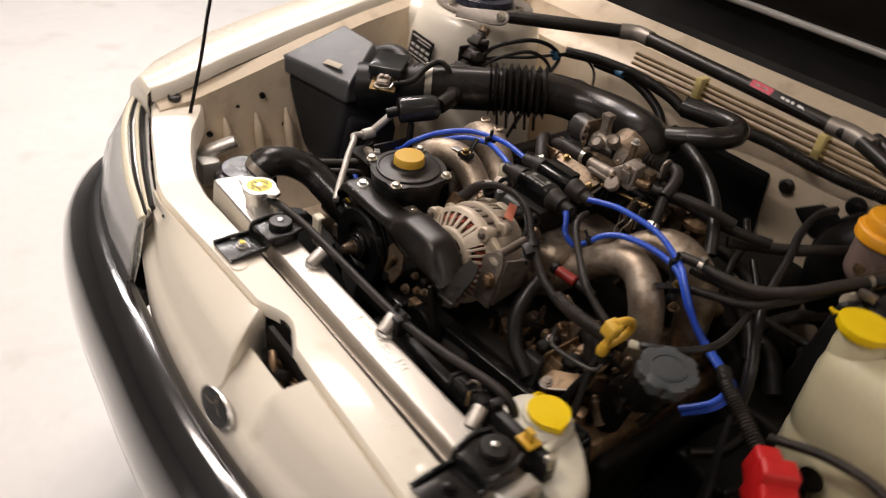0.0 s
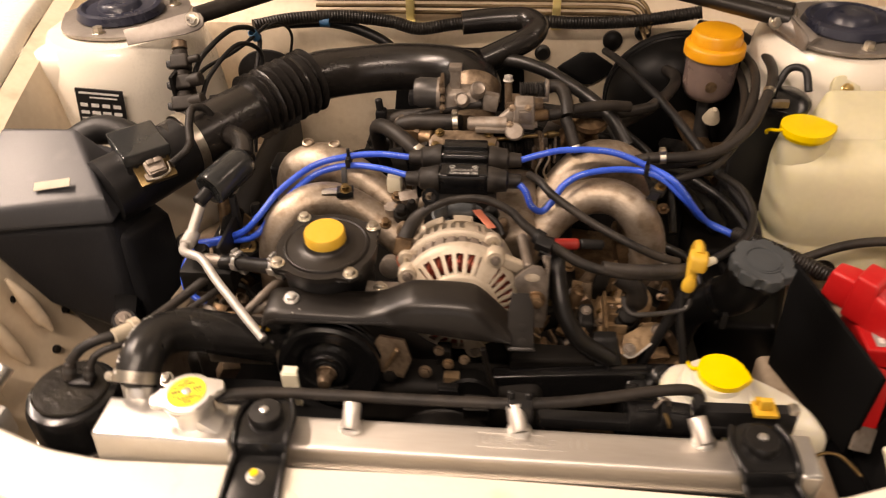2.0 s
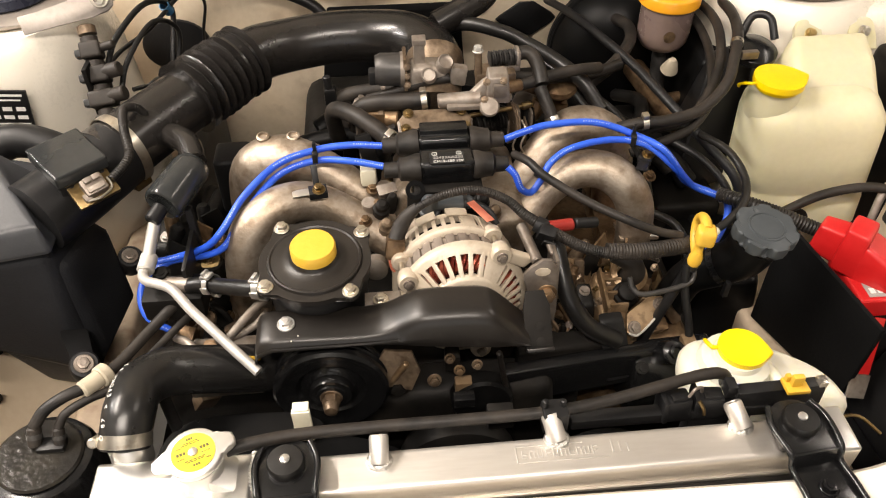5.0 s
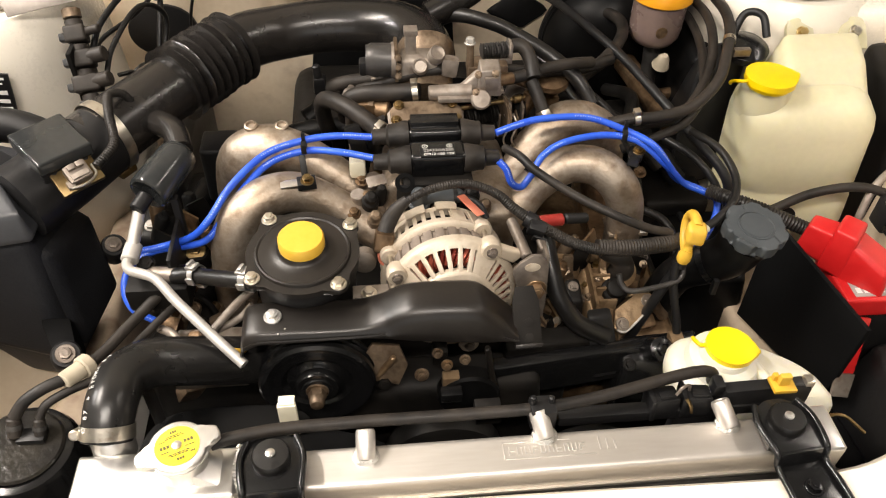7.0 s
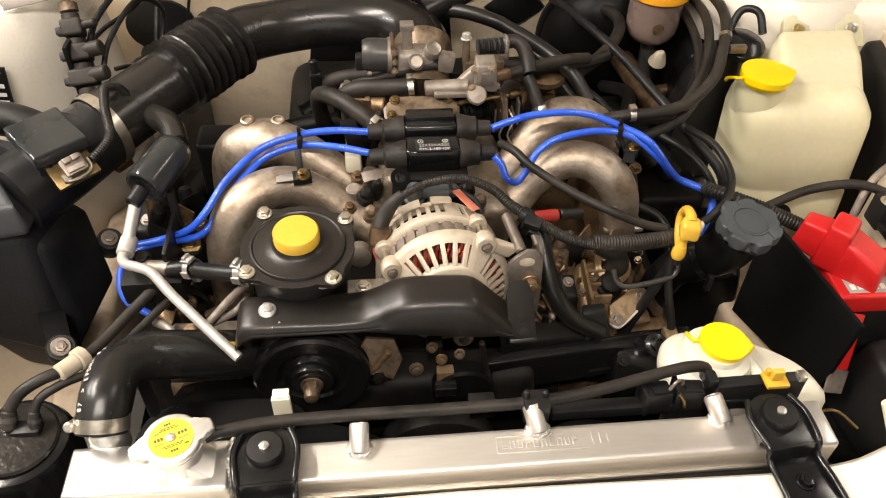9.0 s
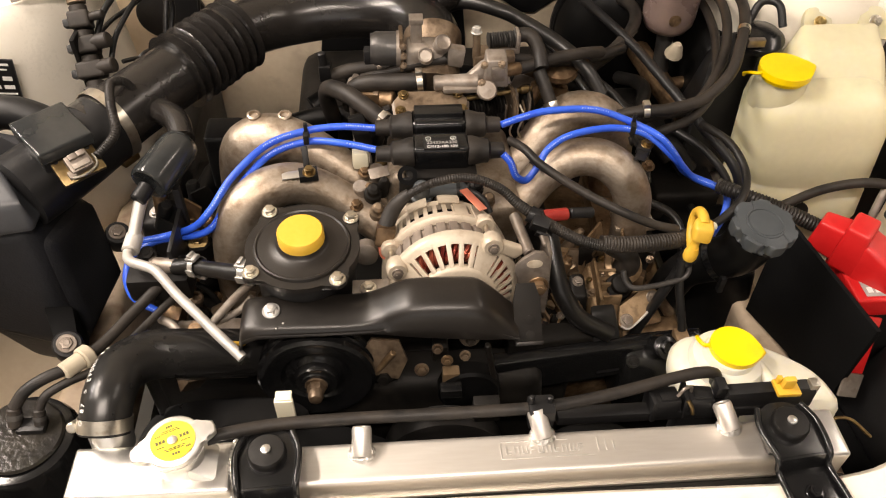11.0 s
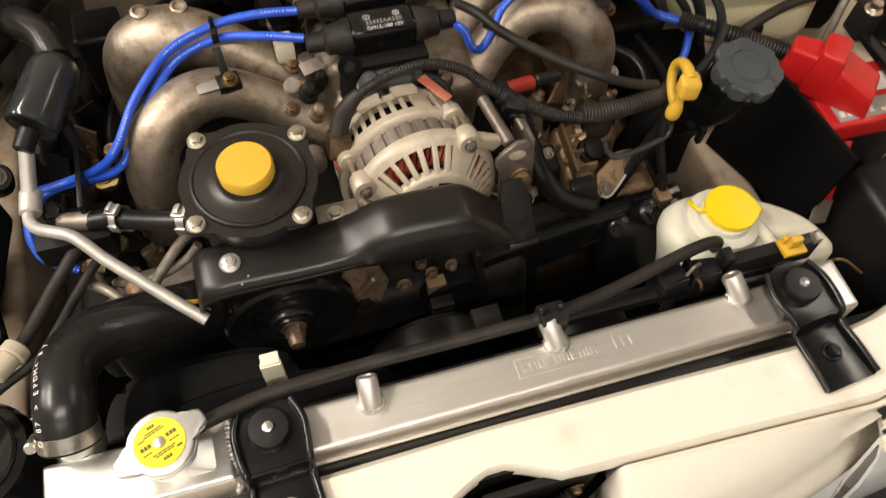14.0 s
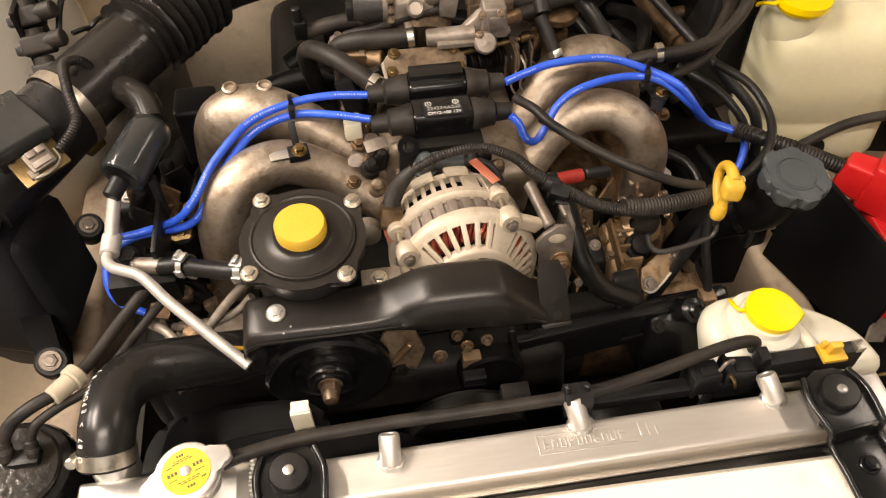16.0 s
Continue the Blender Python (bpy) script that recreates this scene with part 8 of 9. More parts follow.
# Added dark filler low beside the engine, with a relay box on it.
lw = thing("inner_wing_fill", (-0.43, 0.55, 0.48), "black panel and brackets added to darken the gap beside the engine", "shield")
part("panel", hull8([(-0.455, 0.40, 0.46), (-0.40, 0.40, 0.46), (-0.40, 0.80, 0.46), (-0.455, 0.80, 0.46)], [(-0.450, 0.41, 0.60), (-0.41, 0.41, 0.60), (-0.40, 0.80, 0.62), (-0.44, 0.80, 0.62)], 0.012, 3), BLACK, lw)
part("relay_box", rbox((-0.352, 0.452, 0.62), (-0.305, 0.500, 0.705), 0.006, 3), BLACK, lw, "black relay box")
part("panel_bolt", hexbolt((-0.43, 0.43, 0.602), (0, -0.2, 1), 0.007, 0.005, 1.3), DULL, lw)
for k in range(14):
    rng = random.Random(70 + k)
    x, y, z = rng.uniform(-0.40, -0.31), rng.uniform(0.30, 0.42), rng.uniform(0.655, 0.70)
    t = Matrix.Translation((x, y, z)) @ Euler((rng.uniform(-0.4, 0.4), rng.uniform(-0.4, 0.4), rng.uniform(-0.7, 0.7))).to_matrix().to_4x4()
    part("shield_bracket" if k % 2 else "shield_fitting", rbox((-0.012, -0.0015, -0.05), (0.012, 0.0015, 0.006), 0.0006, 2, t) if k % 2 else lathe([(0.009, -0.05), (0.009, 0.0), (0.006, 0.004)], t, 14), (BLACK, DARK_IRON, BLOCK)[k % 3], lw)

# ---- strut brace ----
sb = thing("strut_brace", (-0.07, 0.70, 0.85), "strut tower brace with black tubes and grey steel mounts", "brace")
part("centre_tube", rod((-0.285, 0.752, 0.888), (0.145, 0.722, 0.890), 0.0125, 22), SATIN, sb)
part("left_tube", rod((-0.470, 0.590, 0.875), (-0.300, 0.745, 0.887), 0.0125, 22), SATIN, sb)
part("right_tube", rod((0.172, 0.712, 0.890), (0.375, 0.605, 0.873), 0.0115, 22), SATIN, sb)
part("right_tube", rod((0.178, 0.735, 0.893), (0.385, 0.632, 0.876), 0.0115, 22), SATIN, sb)
part("clevis_plate", prism([(-0.056, -0.012), (-0.020, -0.012), (0.026, -0.013), (0.046, -0.011), (0.054, -0.006), (0.057, 0.003), (0.054, 0.011), (0.044, 0.016), (0.020, 0.014), (-0.030, 0.010), (-0.056, 0.010)], 0.005, frame_at((-0.508, 0.562, 0.865), (0.22, -0.82, 0.52), (0.088, 0.029, 0.010)), 0.0012), PLATE, sb, "grey steel clevis plate")
part("left_joint", tube([(-0.315, 0.733, 0.886), (-0.290, 0.752, 0.888), (-0.258, 0.751, 0.888)], 0.0145, 18, 5), PLATE, sb)
part("right_joint", tube([(0.115, 0.724, 0.890), (0.148, 0.724, 0.890), (0.190, 0.712, 0.889)], 0.0145, 18, 5), PLATE, sb)
LB = frame_at((0.045, 0.7205, 0.8975), (0.0, -0.75, 0.75), (1, -0.07, 0))
lb = part("tube_label", rbox((-0.075, -0.0075, -0.001), (0.060, 0.0075, 0.0016), 0.0005, m=LB), BLACK, sb, "black and red printed tube label")
part("label_red", flatbar(LB @ Matrix.Translation((0, 0, 0.0017)), -0.052, 0, 0.040, 0.012), PINK_RED, lb, smooth=0)
tagged(part("label_print", join(*[flatbar(LB @ Matrix.Translation((0, 0, 0.0017)), x, 0, w, 0.004) for x, w in ((-0.060, 0.010), (-0.046, 0.010), (-0.012, 0.006), (-0.003, 0.006), (0.006, 0.005), (0.024, 0.018), (0.045, 0.010))]), WHITE_INK, lb, smooth=0), kind="stuff")
for s, cx, cy in ((1, -0.615, 0.652), (-1, 0.468, 0.636)):
    o = spline2([(-0.092, 0.0), (-0.06, -0.075), (0.0, -0.098), (0.06, -0.085), (0.098, -0.035), (0.10, 0.03), (0.06, 0.085), (-0.03, 0.095), (-0.092, 0.0)], 4)[:-1]
    part("tower_plate", prism([(x * s, y) for x, y in (o if s > 0 else o)], 0.005, Matrix.Translation((cx, cy, 0.849)), 0.0015), PLATE, sb, "grey steel tower plate")
    ex = [(-0.545, 0.545, 0.853), (-0.515, 0.568, 0.864), (-0.490, 0.590, 0.872)] if s > 0 else [(0.400, 0.570, 0.853), (0.375, 0.605, 0.866), (0.355, 0.622, 0.872)]
    if s < 0:
        part("arm", tube(ex, [0.012, 0.014, 0.0145], 16, 5), PLATE, sb)
        part("arm_web", hull8([(ex[0][0] - 0.015, ex[0][1] - 0.012, 0.845), (ex[2][0] + 0.012, ex[2][1] - 0.012, 0.855), (ex[2][0] + 0.01, ex[2][1] - 0.006, 0.855), (ex[0][0] - 0.015, ex[0][1] + 0.0, 0.845)],
                              [(ex[0][0] - 0.012, ex[0][1] - 0.014, 0.868), (ex[2][0] + 0.012, ex[2][1] - 0.014, 0.885), (ex[2][0] + 0.01, ex[2][1] - 0.008, 0.885), (ex[0][0] - 0.012, ex[0][1] - 0.004, 0.868)], 0.003), PLATE, sb)
    part("arm_bolt", hexbolt((-0.468, 0.571, 0.877) if s > 0 else (ex[2][0], ex[2][1] - 0.016, 0.870), (0.1, -1, 0.5), 0.007, 0.006), STEEL, sb)
    mt = thing("strut_top_mount", (cx, cy, 0.85), "round black rubber strut top mount on the tower", "mount", group="strut top mounts")
    part("dish", lathe([(0.063, 0), (0.066, 0.004), (0.062, 0.014), (0.056, 0.016), (0.050, 0.011), (0.034, 0.012), (0.030, 0.019), (0.027, 0.0215), (0.012, 0.0225), (0.0, 0.0228)], Matrix.Translation((cx, cy, 0.853)), 44, close=False), BLUEBLACK, mt)
    for a in (0.5, 2.6, 4.7):
        part("stud", hexbolt((cx + 0.080 * math.cos(a), cy + 0.080 * math.sin(a), 0.854), (0, 0, 1), 0.0075, 0.008, 1.3), STEEL, mt)

# ---- washer bottle ----
wt = thing("washer_bottle", (0.42, 0.42, 0.60), "translucent cream washer fluid bottle with a lemon-yellow cap", "bottle")
low = [(0.340, 0.378, 0.590), (0.505, 0.352, 0.590), (0.515, 0.455, 0.590), (0.345, 0.470, 0.590)]
high = [(0.332, 0.400, 0.768), (0.500, 0.372, 0.785), (0.518, 0.482, 0.800), (0.345, 0.492, 0.785)]
levels = []
for t, inset in ((0.0, 0.030), (0.02, 0.014), (0.06, 0.004), (0.12, 0.0), (0.31, 0.0), (0.33, 0.0022), (0.36, 0.0022), (0.38, 0.0), (0.62, 0.0), (0.80, 0.0), (0.88, 0.002), (0.94, 0.008), (0.98, 0.018), (1.0, 0.034)):
    c4 = [Vector(a).lerp(Vector(b), t) for a, b in zip(low, high)]
    mid = sum(c4, Vector()) / 4
    c4 = [p + (mid - p).normalized() * inset * 1.4 for p in c4]
    loop = []
    for i, cut in enumerate((0.046, 0.030, 0.028, 0.034)):
        a = c4[i] + (c4[i - 1] - c4[i]).normalized() * cut
        b = c4[i] + (c4[(i + 1) % 4] - c4[i]).normalized() * cut
        for k in range(8):
            u = k / 7
            loop.append(a * (1 - u) ** 2 + c4[i] * 2 * u * (1 - u) + b * u * u)
    levels.append(loop)
part("body", loft(levels, 0), TANK, wt, smooth=70)
part("shoulder", hull8([(0.385, 0.42, 0.76), (0.500, 0.40, 0.765), (0.512, 0.485, 0.775), (0.385, 0.495, 0.775)], [(0.402, 0.455, 0.805), (0.495, 0.445, 0.812), (0.505, 0.495, 0.828), (0.405, 0.50, 0.825)], 0.012, 4), TANK, wt)
part("neck", lathe([(0.034, 0.0), (0.033, 0.020), (0.030, 0.036), (0.029, 0.046)], frame_at((0.372, 0.439, 0.750), (-0.05, -0.06, 1)), 30), TANK, wt)
strap_cap(wt, (0.366, 0.429, 0.797), 0.0315, 0.08, YELLOW)
for x in (0.434, 0.507):
    part("tab", prism(spline2([(-0.020, -0.02), (-0.017, 0.012), (-0.010, 0.022), (0.010, 0.022), (0.017, 0.012), (0.020, -0.02)], 3), 0.008, frame_at((x, 0.512, 0.810), (0, -0.75, 0.66), (1, 0, 0)), 0.003), TANK, wt)
    part("tab_bolt", hexbolt((x, 0.505, 0.8195), (0, -0.75, 0.66), 0.0062, 0.006, 1.3), BRASS if x < 0.45 else STEEL, wt)
part("front_recess", prism(disc(0.016, 24), 0.003, frame_at((0.412, 0.361, 0.628), (-0.1, -1, 0.1)), 0.001), DARK_IRON, wt)

bd = thing("wing_duct", (0.57, 0.46, 0.56), "black plastic duct between the washer bottle and the wing", "duct")
part("duct_body", hull8([(0.535, 0.350, 0.55), (0.60, 0.340, 0.55), (0.61, 0.540, 0.55), (0.540, 0.540, 0.55)], [(0.532, 0.385, 0.775), (0.585, 0.375, 0.785), (0.600, 0.520, 0.800), (0.545, 0.525, 0.795)], 0.014, 3), BLACK, bd)
part("duct_collar", tube([(0.540, 0.36, 0.70), (0.565, 0.355, 0.71), (0.595, 0.352, 0.71)], 0.006, 12, 5), BLACK_GLOSS, bd)

# ---- brakes ----
bb = thing("brake_booster", (0.20, 0.74, 0.55), "large round black brake booster on the firewall", "brake booster")
part("shell", lathe([(0.04, -0.075), (0.075, -0.072), (0.105, -0.055), (0.120, -0.030), (0.125, -0.010), (0.128, -0.008), (0.128, 0.002), (0.118, 0.010), (0.10, 0.05)][::-1], frame_at((0.272, 0.765, 0.675), (0.05, 1, 0.1)) @ Matrix.Diagonal((0.92, 0.92, 1, 1)), 56), DEEP, bb)
part("rim", lathe([(0.126, -0.006), (0.132, -0.004), (0.132, 0.004), (0.126, 0.006)], frame_at((0.272, 0.765, 0.675), (0.05, 1, 0.1)) @ Matrix.Diagonal((0.92, 0.92, 1, 1)), 56, close=False), BLACK, bb)
mc = thing("brake_master_cylinder", (0.30, 0.63, 0.66), "brake master cylinder with a cloudy reservoir and orange cap", "brake cylinder")
part("cylinder", rod((0.275, 0.70, 0.672), (0.300, 0.545, 0.662), 0.0175, 22), BLOCK, mc)
part("end", rod((0.300, 0.548, 0.662), (0.303, 0.525, 0.660), 0.0125, 18), BLOCK, mc)
part("outlet", rod((0.29, 0.60, 0.668), (0.33, 0.60, 0.672), 0.0095, 16), BLOCK, mc)
rs = part("reservoir", lathe([(0.018, 0), (0.030, 0.006), (0.036, 0.016), (0.0375, 0.030), (0.0375, 0.075)], frame_at((0.287, 0.632, 0.741), (0, -0.02, 1)), 36), CLOUDY, mc, "cloudy brown plastic reservoir")
part("spout", lathe([(0.013, 0), (0.008, 0.016), (0.004, 0.022)], frame_at((0.292, 0.592, 0.725), (0, -0.4, 1)), 20), AGED, rs)
part("neck", rod((0.290, 0.620, 0.672), (0.288, 0.630, 0.748), 0.012, 22), MOTOR, mc)
part("cap", lathe([(0.0395, 0), (0.0435, 0.003), (0.0435, 0.016), (0.0415, 0.019), (0.0365, 0.021), (0.0355, 0.034), (0.033, 0.0375), (0.0, 0.0385)], frame_at((0.287, 0.632, 0.810), (0, -0.02, 1)), 44, close=False), ORANGE, mc, "orange screw cap")
part("cap_grip", join(*[rod((0.287 + 0.0357 * math.cos(a), 0.632 + 0.0357 * math.sin(a), 0.8315), (0.287 + 0.0352 * math.cos(a), 0.632 + 0.0352 * math.sin(a), 0.843), 0.0010, 6) for a in np.linspace(0, 2 * math.pi, 48, endpoint=False)]), ORANGE, mc)
part("level_mark", lathe([(0.0085, 0), (0.0085, 0.0012), (0.006, 0.0016)], frame_at((0.283, 0.5945, 0.775), (0, -1, 0)), 20), BLOCK, rs)
hose_thing("throttle_cable", "black throttle cable running down past the booster", [(0.150, 0.80, 0.74), (0.165, 0.70, 0.765), (0.190, 0.600, 0.774), (0.215, 0.534, 0.770), (0.248, 0.435, 0.757), (0.272, 0.390, 0.740), (0.303, 0.347, 0.712), (0.315, 0.33, 0.66)], 0.0062, BLACK, 12)
hose_thing("earth_cable", "black cable with a pale sleeve", [(0.24, 0.43, 0.72), (0.275, 0.385, 0.715), (0.30, 0.35, 0.69), (0.31, 0.34, 0.64)], 0.005, BLACK, 10)
hose_thing("vacuum_hose", "black servo hose curving to the booster", [(0.14, 0.50, 0.76), (0.19, 0.545, 0.765), (0.228, 0.600, 0.768), (0.244, 0.66, 0.760), (0.236, 0.71, 0.750)], 0.0085, DUSTY)
for k, pts in enumerate(([(0.20, 0.46, 0.72), (0.24, 0.48, 0.70), (0.29, 0.50, 0.69), (0.33, 0.50, 0.70)], [(0.16, 0.56, 0.72), (0.20, 0.52, 0.70), (0.22, 0.46, 0.68), (0.22, 0.40, 0.65)], [(0.10, 0.62, 0.74), (0.13, 0.58, 0.73), (0.15, 0.52, 0.72), (0.18, 0.46, 0.70)],
                         [(0.20, 0.36, 0.66), (0.23, 0.33, 0.66), (0.24, 0.30, 0.64), (0.23, 0.27, 0.60)])):
    hose_thing("rubber_hose", "dark rubber hose low in the bay", pts, 0.0055, RUBBER, 12, group="low hoses")
fs = thing("cruise_actuator", (0.34, 0.50, 0.72), "black moulded actuator with a metal strap beside the strut tower", "actuator")
part("body", hull8([(0.285, 0.470, 0.58), (0.375, 0.500, 0.58), (0.400, 0.600, 0.58), (0.320, 0.640, 0.58)], [(0.303, 0.500, 0.772), (0.368, 0.500, 0.788), (0.385, 0.545, 0.800), (0.335, 0.560, 0.775)], 0.012, 3), BLACK, fs)
# Added black hull that darkens the gap between booster and tower.
part("rear_dark_fill", hull8([(0.295, 0.56, 0.50), (0.395, 0.54, 0.50), (0.395, 0.74, 0.50), (0.305, 0.76, 0.50)], [(0.328, 0.565, 0.745), (0.388, 0.545, 0.785), (0.390, 0.70, 0.795), (0.322, 0.71, 0.770)], 0.010, 3), DEEP, fs)
part("foot_plate", rbox((0.25, 0.43, 0.55), (0.345, 0.70, 0.60), 0.01, 3), DARK_IRON, fs)
part("dome", lathe([(0.030, 0), (0.030, 0.008), (0.022, 0.014), (0.006, 0.016)], frame_at((0.360, 0.500, 0.798), (0, -0.2, 1)), 28), BLACK_GLOSS, fs)
part("wire", tube([(0.345, 0.515, 0.81), (0.362, 0.530, 0.835), (0.378, 0.515, 0.84), (0.382, 0.495, 0.82)], 0.005, 10), BLACK, fs)
part("strap", rbox((0.33, 0.468, 0.808), (0.352, 0.476, 0.818), 0.001), ADJUST, fs)

# Added dark mass: covers the cream wing where the gap lies in shade.
ws = thing("wing_dark_fill", (0.33, 0.37, 0.45), "black mass added for the dark gap below the washer bottle", "shield")
part("panel", hull8([(0.25, 0.295, 0.45), (0.365, 0.285, 0.45), (0.42, 0.44, 0.45), (0.25, 0.47, 0.45)], [(0.272, 0.305, 0.575), (0.352, 0.296, 0.578), (0.40, 0.43, 0.582), (0.27, 0.45, 0.575)], 0.012, 3), DEEP, ws)
part("panel_rib", tube([(0.285, 0.315, 0.577), (0.310, 0.360, 0.580), (0.305, 0.43, 0.578)], 0.006, 12, 4), BLACK, ws)

# ---- oil filler, dipstick ----
of = thing("oil_filler", (0.25, 0.215, 0.62), "black oil filler tube with a lobed screw cap", "filler")
OM = frame_at((0.270, 0.209, 0.744), (0.05, -0.12, 1))
o = []
for i in range(96):
    a = 2 * math.pi * i / 96
    q = 0.0338 - 0.0056 * max(0, math.cos(7 * a + 0.4)) ** 2
    o.append((q * math.cos(a), q * math.sin(a)))
cap = part("cap", prism(o, 0.0145, OM @ Matrix.Translation((0, 0, 0.0025)), 0.0035, 3), GREYCAP, of, "dark grey lobed cap")
part("cap_recess", lathe([(0.0205, 0.0162), (0.0200, 0.0180), (0.0188, 0.0182), (0.0180, 0.0166), (0.0165, 0.0162)], OM, 36, close=False), GREYCAP, cap)
part("cap_face", lathe([(0.0172, 0.0166), (0.0168, 0.0176), (0.010, 0.0180), (0.0, 0.0181)], OM, 36, close=False), GREYCAP, cap)
part("cap_skirt", lathe([(0.028, -0.008), (0.030, 0.001)], OM, 30), BLACK, cap)
part("tube", tube([(0.265, 0.208, 0.742), (0.258, 0.212, 0.715), (0.240, 0.222, 0.690), (0.215, 0.235, 0.66), (0.20, 0.24, 0.60)], [0.028, 0.026, 0.023, 0.021, 0.021], 24, 6), DEEP, of)
part("tube_clamp", ring((0.242, 0.221, 0.694), (0.6, -0.35, 0.7), 0.0236, 0.008, 0.0012, 26), BLACK_GLOSS, of)
part("tail", rbox((0.238, 0.19, 0.672), (0.244, 0.197, 0.694), 0.001), BLACK, of)
ds = thing("dipstick", (0.19, 0.2, 0.58), "amber-yellow dipstick handle on a black tube", "dipstick")
part("tube", tube([(0.197, 0.201, 0.728), (0.185, 0.197, 0.690), (0.168, 0.192, 0.640), (0.155, 0.19, 0.595)], 0.0058, 14, 5), BLACK, ds)
part("collar", rod((0.193, 0.199, 0.713), (0.1985, 0.2015, 0.733), 0.0085, 16), BLACK, ds)
hm = frame_at((0.1945, 0.194, 0.738), (0.12, 0.06, 0.99), (-0.1, -0.9, 0.3)) @ Matrix.Scale(1.2, 4)
part("handle", join(tube([hm @ Vector(p) for p in ((0.000, 0, 0.000), (-0.012, 0, 0.003), (-0.022, 0, 0.010), (-0.0255, 0, 0.020), (-0.020, 0, 0.0285), (-0.010, 0, 0.0315), (0.0, 0, 0.029))], [0.0050, 0.0048, 0.0046, 0.0047, 0.0050, 0.0056, 0.0062], 14, 6),
                    tube([hm @ Vector(p) for p in ((0.0, 0, 0.000), (-0.001, 0, 0.010), (0.0, 0, 0.020))], [0.0054, 0.0046, 0.0062], 12, 5),
                    lathe([(0.0050, -0.010), (0.0062, -0.007), (0.0062, -0.002), (0.0046, 0.004)], hm, 18),
                    hull8([hm @ Vector(p) for p in ((-0.004, -0.0085, 0.018), (0.010, -0.0085, 0.015), (0.010, 0.0085, 0.015), (-0.004, 0.0085, 0.018))], [hm @ Vector(p) for p in ((-0.005, -0.0085, 0.034), (0.008, -0.0085, 0.030), (0.008, 0.0085, 0.030), (-0.005, 0.0085, 0.034))], 0.0058, 4)), AMBER, ds, "amber-yellow looped handle")
hose_thing("breather_hose", "black breather hose by the filler cap", [(0.212, 0.215, 0.748), (0.235, 0.225, 0.755), (0.262, 0.250, 0.760), (0.276, 0.285, 0.765), (0.272, 0.33, 0.77), (0.258, 0.38, 0.76)], 0.0046, RUBBER)
part("end_fitting", rod((0.212, 0.214, 0.748), (0.224, 0.219, 0.751), 0.0052, 12), WHITE_CLIP, of)

tray = thing("battery_tray", (0.43, 0.17, 0.40), "black battery tray over the chassis rail", "tray")
part("base", rbox((0.376, -0.015, 0.44), (0.56, 0.34, 0.50), 0.008, 3), MATT, tray)
part("front_wall", rbox((0.30, -0.02, 0.40), (0.58, -0.005, 0.60), 0.004), BLACK, tray)

# Added black panels in place of the shadow beside the battery.
lb2 = thing("lamp_corner_fill", (0.5, 0.08, 0.5), "black panels added to darken the corner behind the headlamp", "cover")
part("panel", hull8([(0.43, 0.0, 0.50), (0.60, 0.03, 0.50), (0.60, 0.17, 0.50), (0.42, 0.165, 0.50)], [(0.45, 0.03, 0.600), (0.585, 0.06, 0.635), (0.585, 0.16, 0.640), (0.44, 0.155, 0.610)], 0.01, 3), BLACK, lb2)
part("wing_dark_sheet", hull8([(0.540, 0.0, 0.50), (0.556, 0.0, 0.50), (0.556, 0.33, 0.50), (0.540, 0.33, 0.50)], [(0.516, 0.02, 0.675), (0.525, 0.02, 0.675), (0.540, 0.33, 0.70), (0.530, 0.33, 0.70)], 0.004, 2), BLACK, lb2)

# ---- battery ----
bt = thing("battery", (0.46, 0.22, 0.50), "compact black battery with a red top and red carrying strap", "battery")
BM = Matrix.Translation((0.398, 0.176, 0)) @ Matrix.Rotation(-0.02, 4, "Z")
part("case", rbox((0.002, 0.002, 0.50), (0.138, 0.078, 0.640), 0.004, 2, m=BM), BLACK, bt)
tp = part("red_top", rbox((0, 0, 0.636), (0.140, 0.080, 0.664), 0.004, 3, m=BM), RED, bt, "red plastic top")
part("top_label", rbox((0.012, 0.006, 0.6638), (0.11, 0.030, 0.6648), 0.0003, m=BM), GREY_INK, tp, "dark printed label")
part("label_print", join(*[rbox((0.016 + 0.009 * k, 0.011, 0.6646), (0.022 + 0.009 * k, 0.019, 0.6652), 0, m=BM) for k in range(5)], rbox((0.066, 0.010, 0.6646), (0.104, 0.014, 0.6652), 0, m=BM)), WHITE_INK, tp, "pale print drawn as bars")
part("white_sticker", rbox((0.075, 0.038, 0.6638), (0.105, 0.062, 0.6648), 0.0003, m=BM), WHITE_INK, tp)
part("white_sticker", rbox((0.112, 0.030, 0.6638), (0.135, 0.060, 0.6648), 0.0003, m=BM), WHITE_INK, tp)
strapm = BM @ Matrix.Translation((0.026, -0.002, 0.638)) @ Matrix.Rotation(0.22, 4, "Y") @ Matrix.Rotation(-0.5, 4, "X")
part("strap", rbox((-0.011, -0.003, -0.07), (0.011, 0.001, 0.0), 0.001, m=strapm), RED, bt, "red webbing strap")
part("strap_buckle", rbox((-0.012, -0.005, -0.10), (0.012, -0.001, -0.07), 0.001, m=strapm), GREYCAST, bt, "metal strap end")
CM = frame_at((0.379, 0.266, 0.0), (0, 0, 1), (0.72, -0.69, 0))
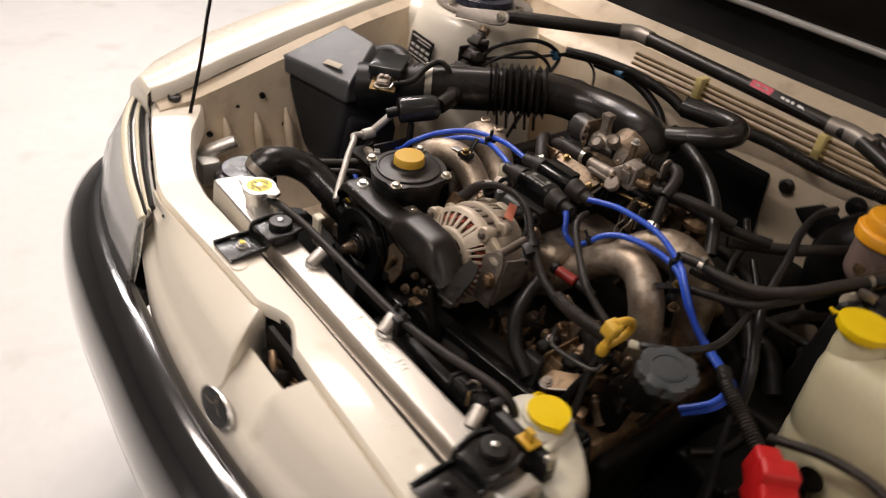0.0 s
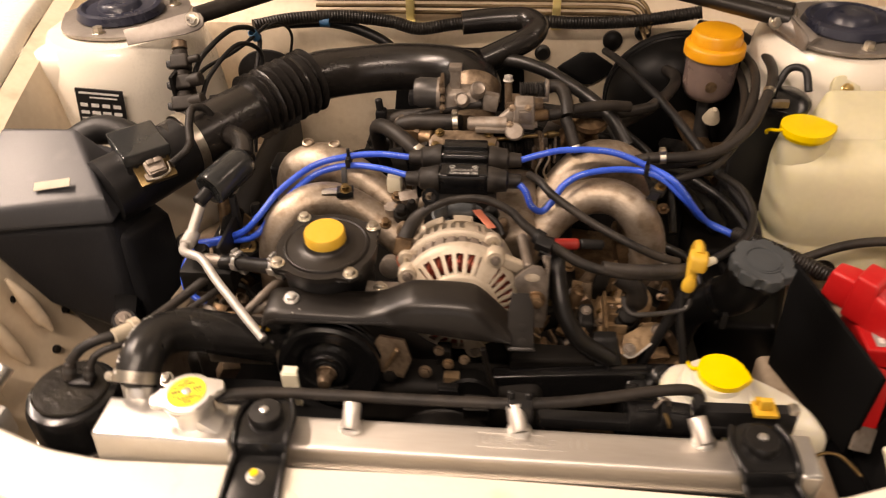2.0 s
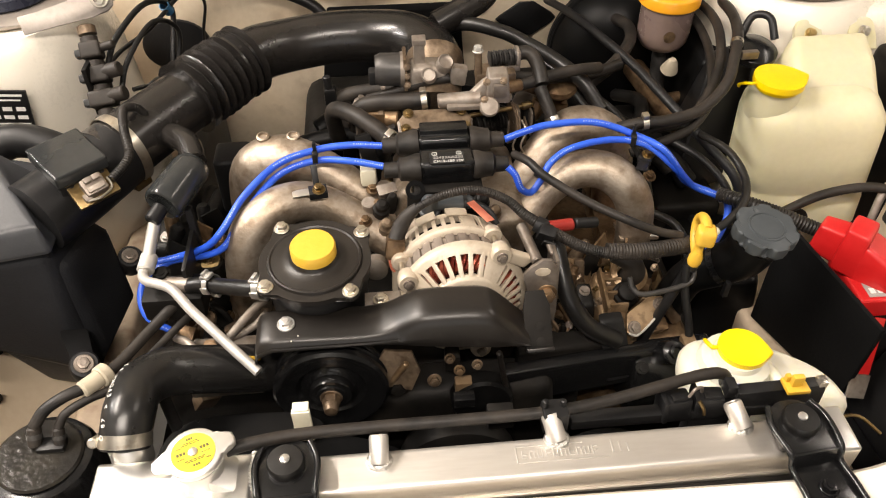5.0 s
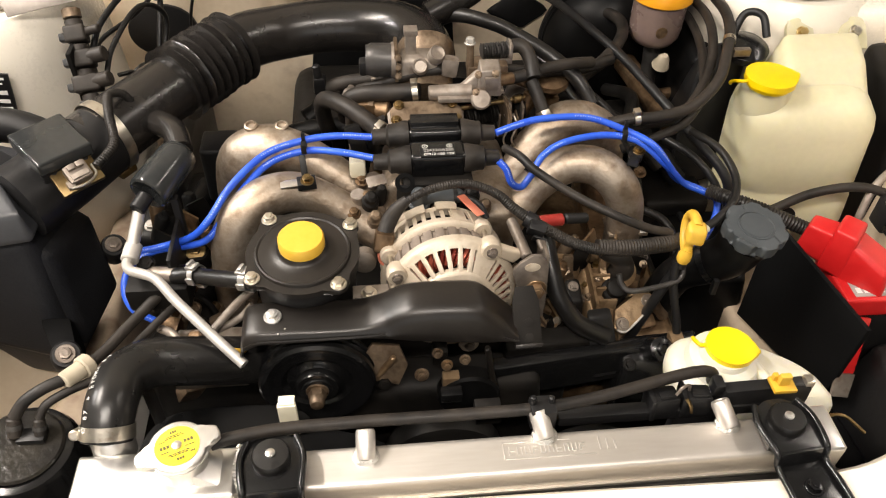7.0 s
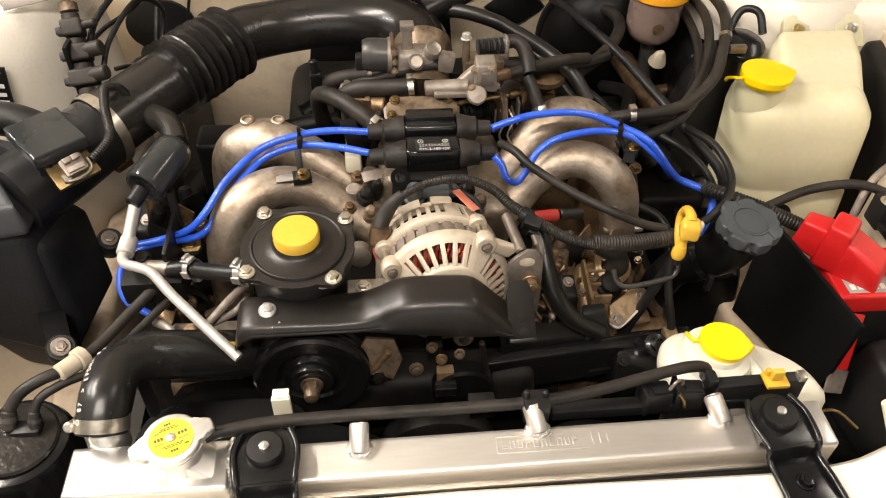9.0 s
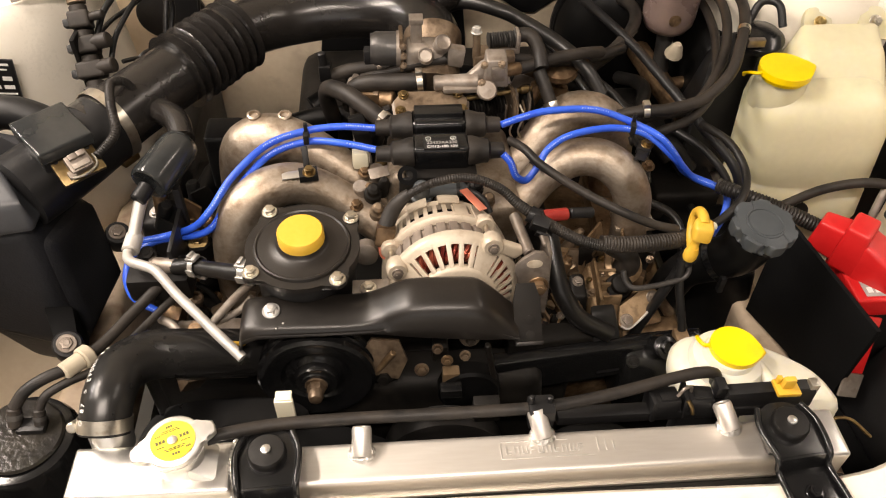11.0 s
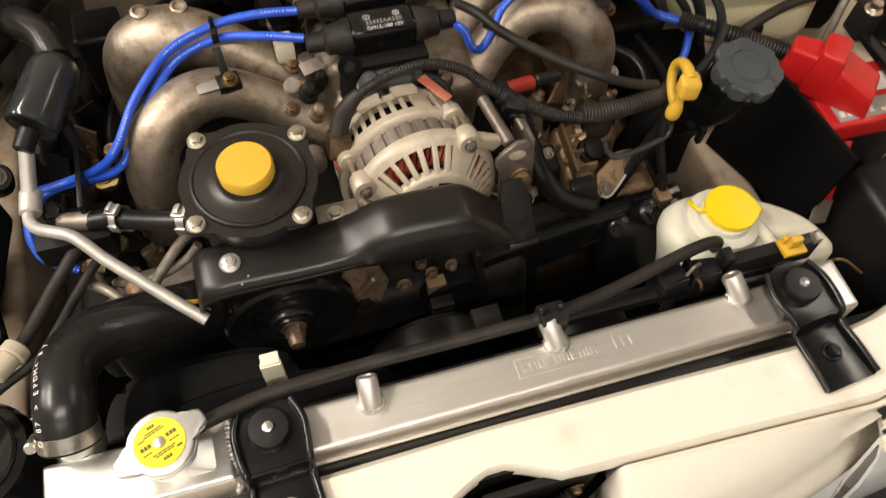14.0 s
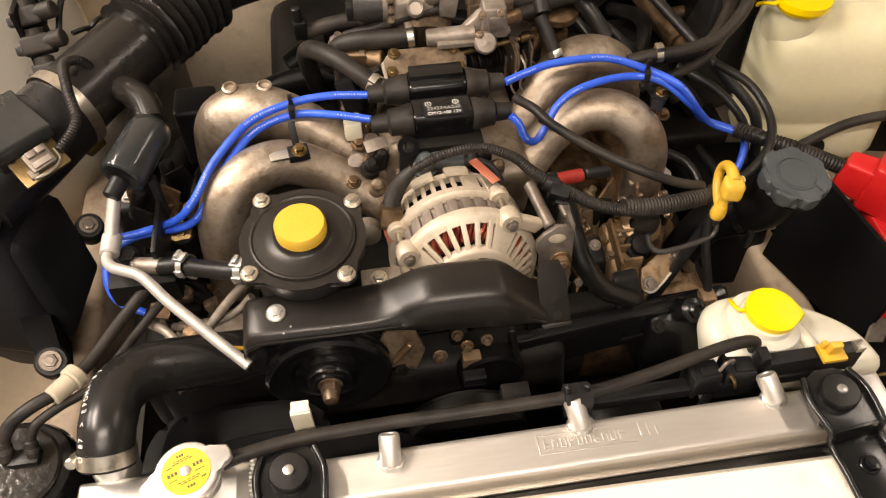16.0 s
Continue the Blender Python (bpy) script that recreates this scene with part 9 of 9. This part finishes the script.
tc = part("terminal_cover", hull8([CM @ Vector(p) for p in ((-0.004, -0.016, 0.672), (0.034, -0.018, 0.668), (0.034, 0.018, 0.668), (-0.004, 0.016, 0.672))], [CM @ Vector(p) for p in ((0.0, -0.013, 0.711), (0.034, -0.016, 0.713), (0.034, 0.016, 0.713), (0.0, 0.013, 0.711))], 0.005, 3), RED, bt, "red plastic terminal cover")
part("cover_step", hull8([CM @ Vector(p) for p in ((0.026, -0.022, 0.664), (0.060, -0.023, 0.662), (0.060, 0.023, 0.662), (0.026, 0.022, 0.664))], [CM @ Vector(p) for p in ((0.029, -0.019, 0.724), (0.055, -0.020, 0.723), (0.055, 0.020, 0.723), (0.029, 0.019, 0.724))], 0.005, 3), RED, tc)
part("cover_lip", hull8([CM @ Vector(p) for p in ((0.050, -0.023, 0.660), (0.104, -0.024, 0.660), (0.104, 0.024, 0.660), (0.050, 0.023, 0.660))], [CM @ Vector(p) for p in ((0.052, -0.020, 0.712), (0.098, -0.021, 0.694), (0.098, 0.021, 0.694), (0.052, 0.020, 0.712))], 0.006, 3), RED, tc)
single("heat_shield_board", hull8([(0.343, 0.275, 0.535), (0.3485, 0.275, 0.535), (0.4005, 0.134, 0.535), (0.395, 0.134, 0.535)], [(0.329, 0.262, 0.715), (0.3345, 0.262, 0.715), (0.4030, 0.132, 0.665), (0.3975, 0.132, 0.665)], 0.001), MATT,
            "matt black heat shield board standing beside the battery", "board")
clampb = thing("battery_clamp", (0.50, 0.20, 0.66), "black steel battery clamp with a hooked bolt", "clamp")
part("bar", rbox((0.492, 0.150, 0.668), (0.510, 0.285, 0.678), 0.003), BLACK_GLOSS, clampb)
part("hook_bolt", rod((0.505, 0.142, 0.60), (0.506, 0.142, 0.700), 0.0042, 12), STEEL, clampb)
part("nut", hexbolt((0.502, 0.150, 0.678), (0, 0, 1), 0.008, 0.008), STEEL, clampb)
part("rear_stay", rbox((0.494, 0.285, 0.66), (0.512, 0.315, 0.70), 0.004), BLACK, clampb)
part("rear_nut", hexbolt((0.502, 0.295, 0.70), (0, 0, 1), 0.007, 0.010), STEEL, clampb)
hose_thing("battery_cable", "corrugated black positive cable", [(0.278, 0.33, 0.705), (0.300, 0.302, 0.712), (0.335, 0.285, 0.706), (0.378, 0.266, 0.694)], 0.0085, LOOM, 16, (0.004, 0.0008))
hose_thing("earth_cable", "grey braided earth cable behind the battery", [(0.36, 0.325, 0.67), (0.42, 0.335, 0.690), (0.48, 0.33, 0.70), (0.53, 0.31, 0.69)], 0.006, DUSTY, 12)
hose_thing("earth_cable", "bare braided earth strap", [(0.475, 0.30, 0.60), (0.482, 0.315, 0.66), (0.495, 0.33, 0.70), (0.53, 0.35, 0.715), (0.56, 0.36, 0.70)], 0.005, GREYCAST, 12)
hose_thing("lamp_wire", "yellow wire loop by the headlamp", [(0.292, 0.020, 0.645), (0.305, 0.034, 0.655), (0.325, 0.034, 0.657), (0.345, 0.02, 0.645)], 0.0018, GOLD_DULL, 10)
sl = thing("bulb_holder", (0.34, 0.02, 0.64), "clear-cased side lamp bulb holder", "lamp")
part("glass_cup", lathe([(0.022, 0), (0.026, 0.004), (0.026, 0.040), (0.0245, 0.042), (0.024, 0.006), (0.02, 0.003)], Matrix.Translation((0.440, 0.040, 0.632)), 30), CLEAR, sl, "clear plastic cup")
part("bulb_base", rbox((0.434, 0.034, 0.634), (0.446, 0.046, 0.676), 0.002), WHITE_CLIP, sl)
part("adjuster_pin", rod((0.368, 0.006, 0.660), (0.358, 0.022, 0.688), 0.0055, 16), WHITE_CLIP, sl)
lh = thing("lamp_adjuster", (-0.575, 0.06, 0.62), "bright metal headlamp adjuster behind the cross panel", "adjuster")
part("barrel", rod((-0.585, 0.03, 0.640), (-0.560, 0.085, 0.668), 0.012, 20), ALU, lh)
part("barrel", rod((-0.600, 0.03, 0.640), (-0.578, 0.085, 0.665), 0.007, 16), ALU, lh)
part("base", rbox((-0.61, 0.015, 0.60), (-0.545, 0.05, 0.645), 0.008), LAMP_GREY, lh)
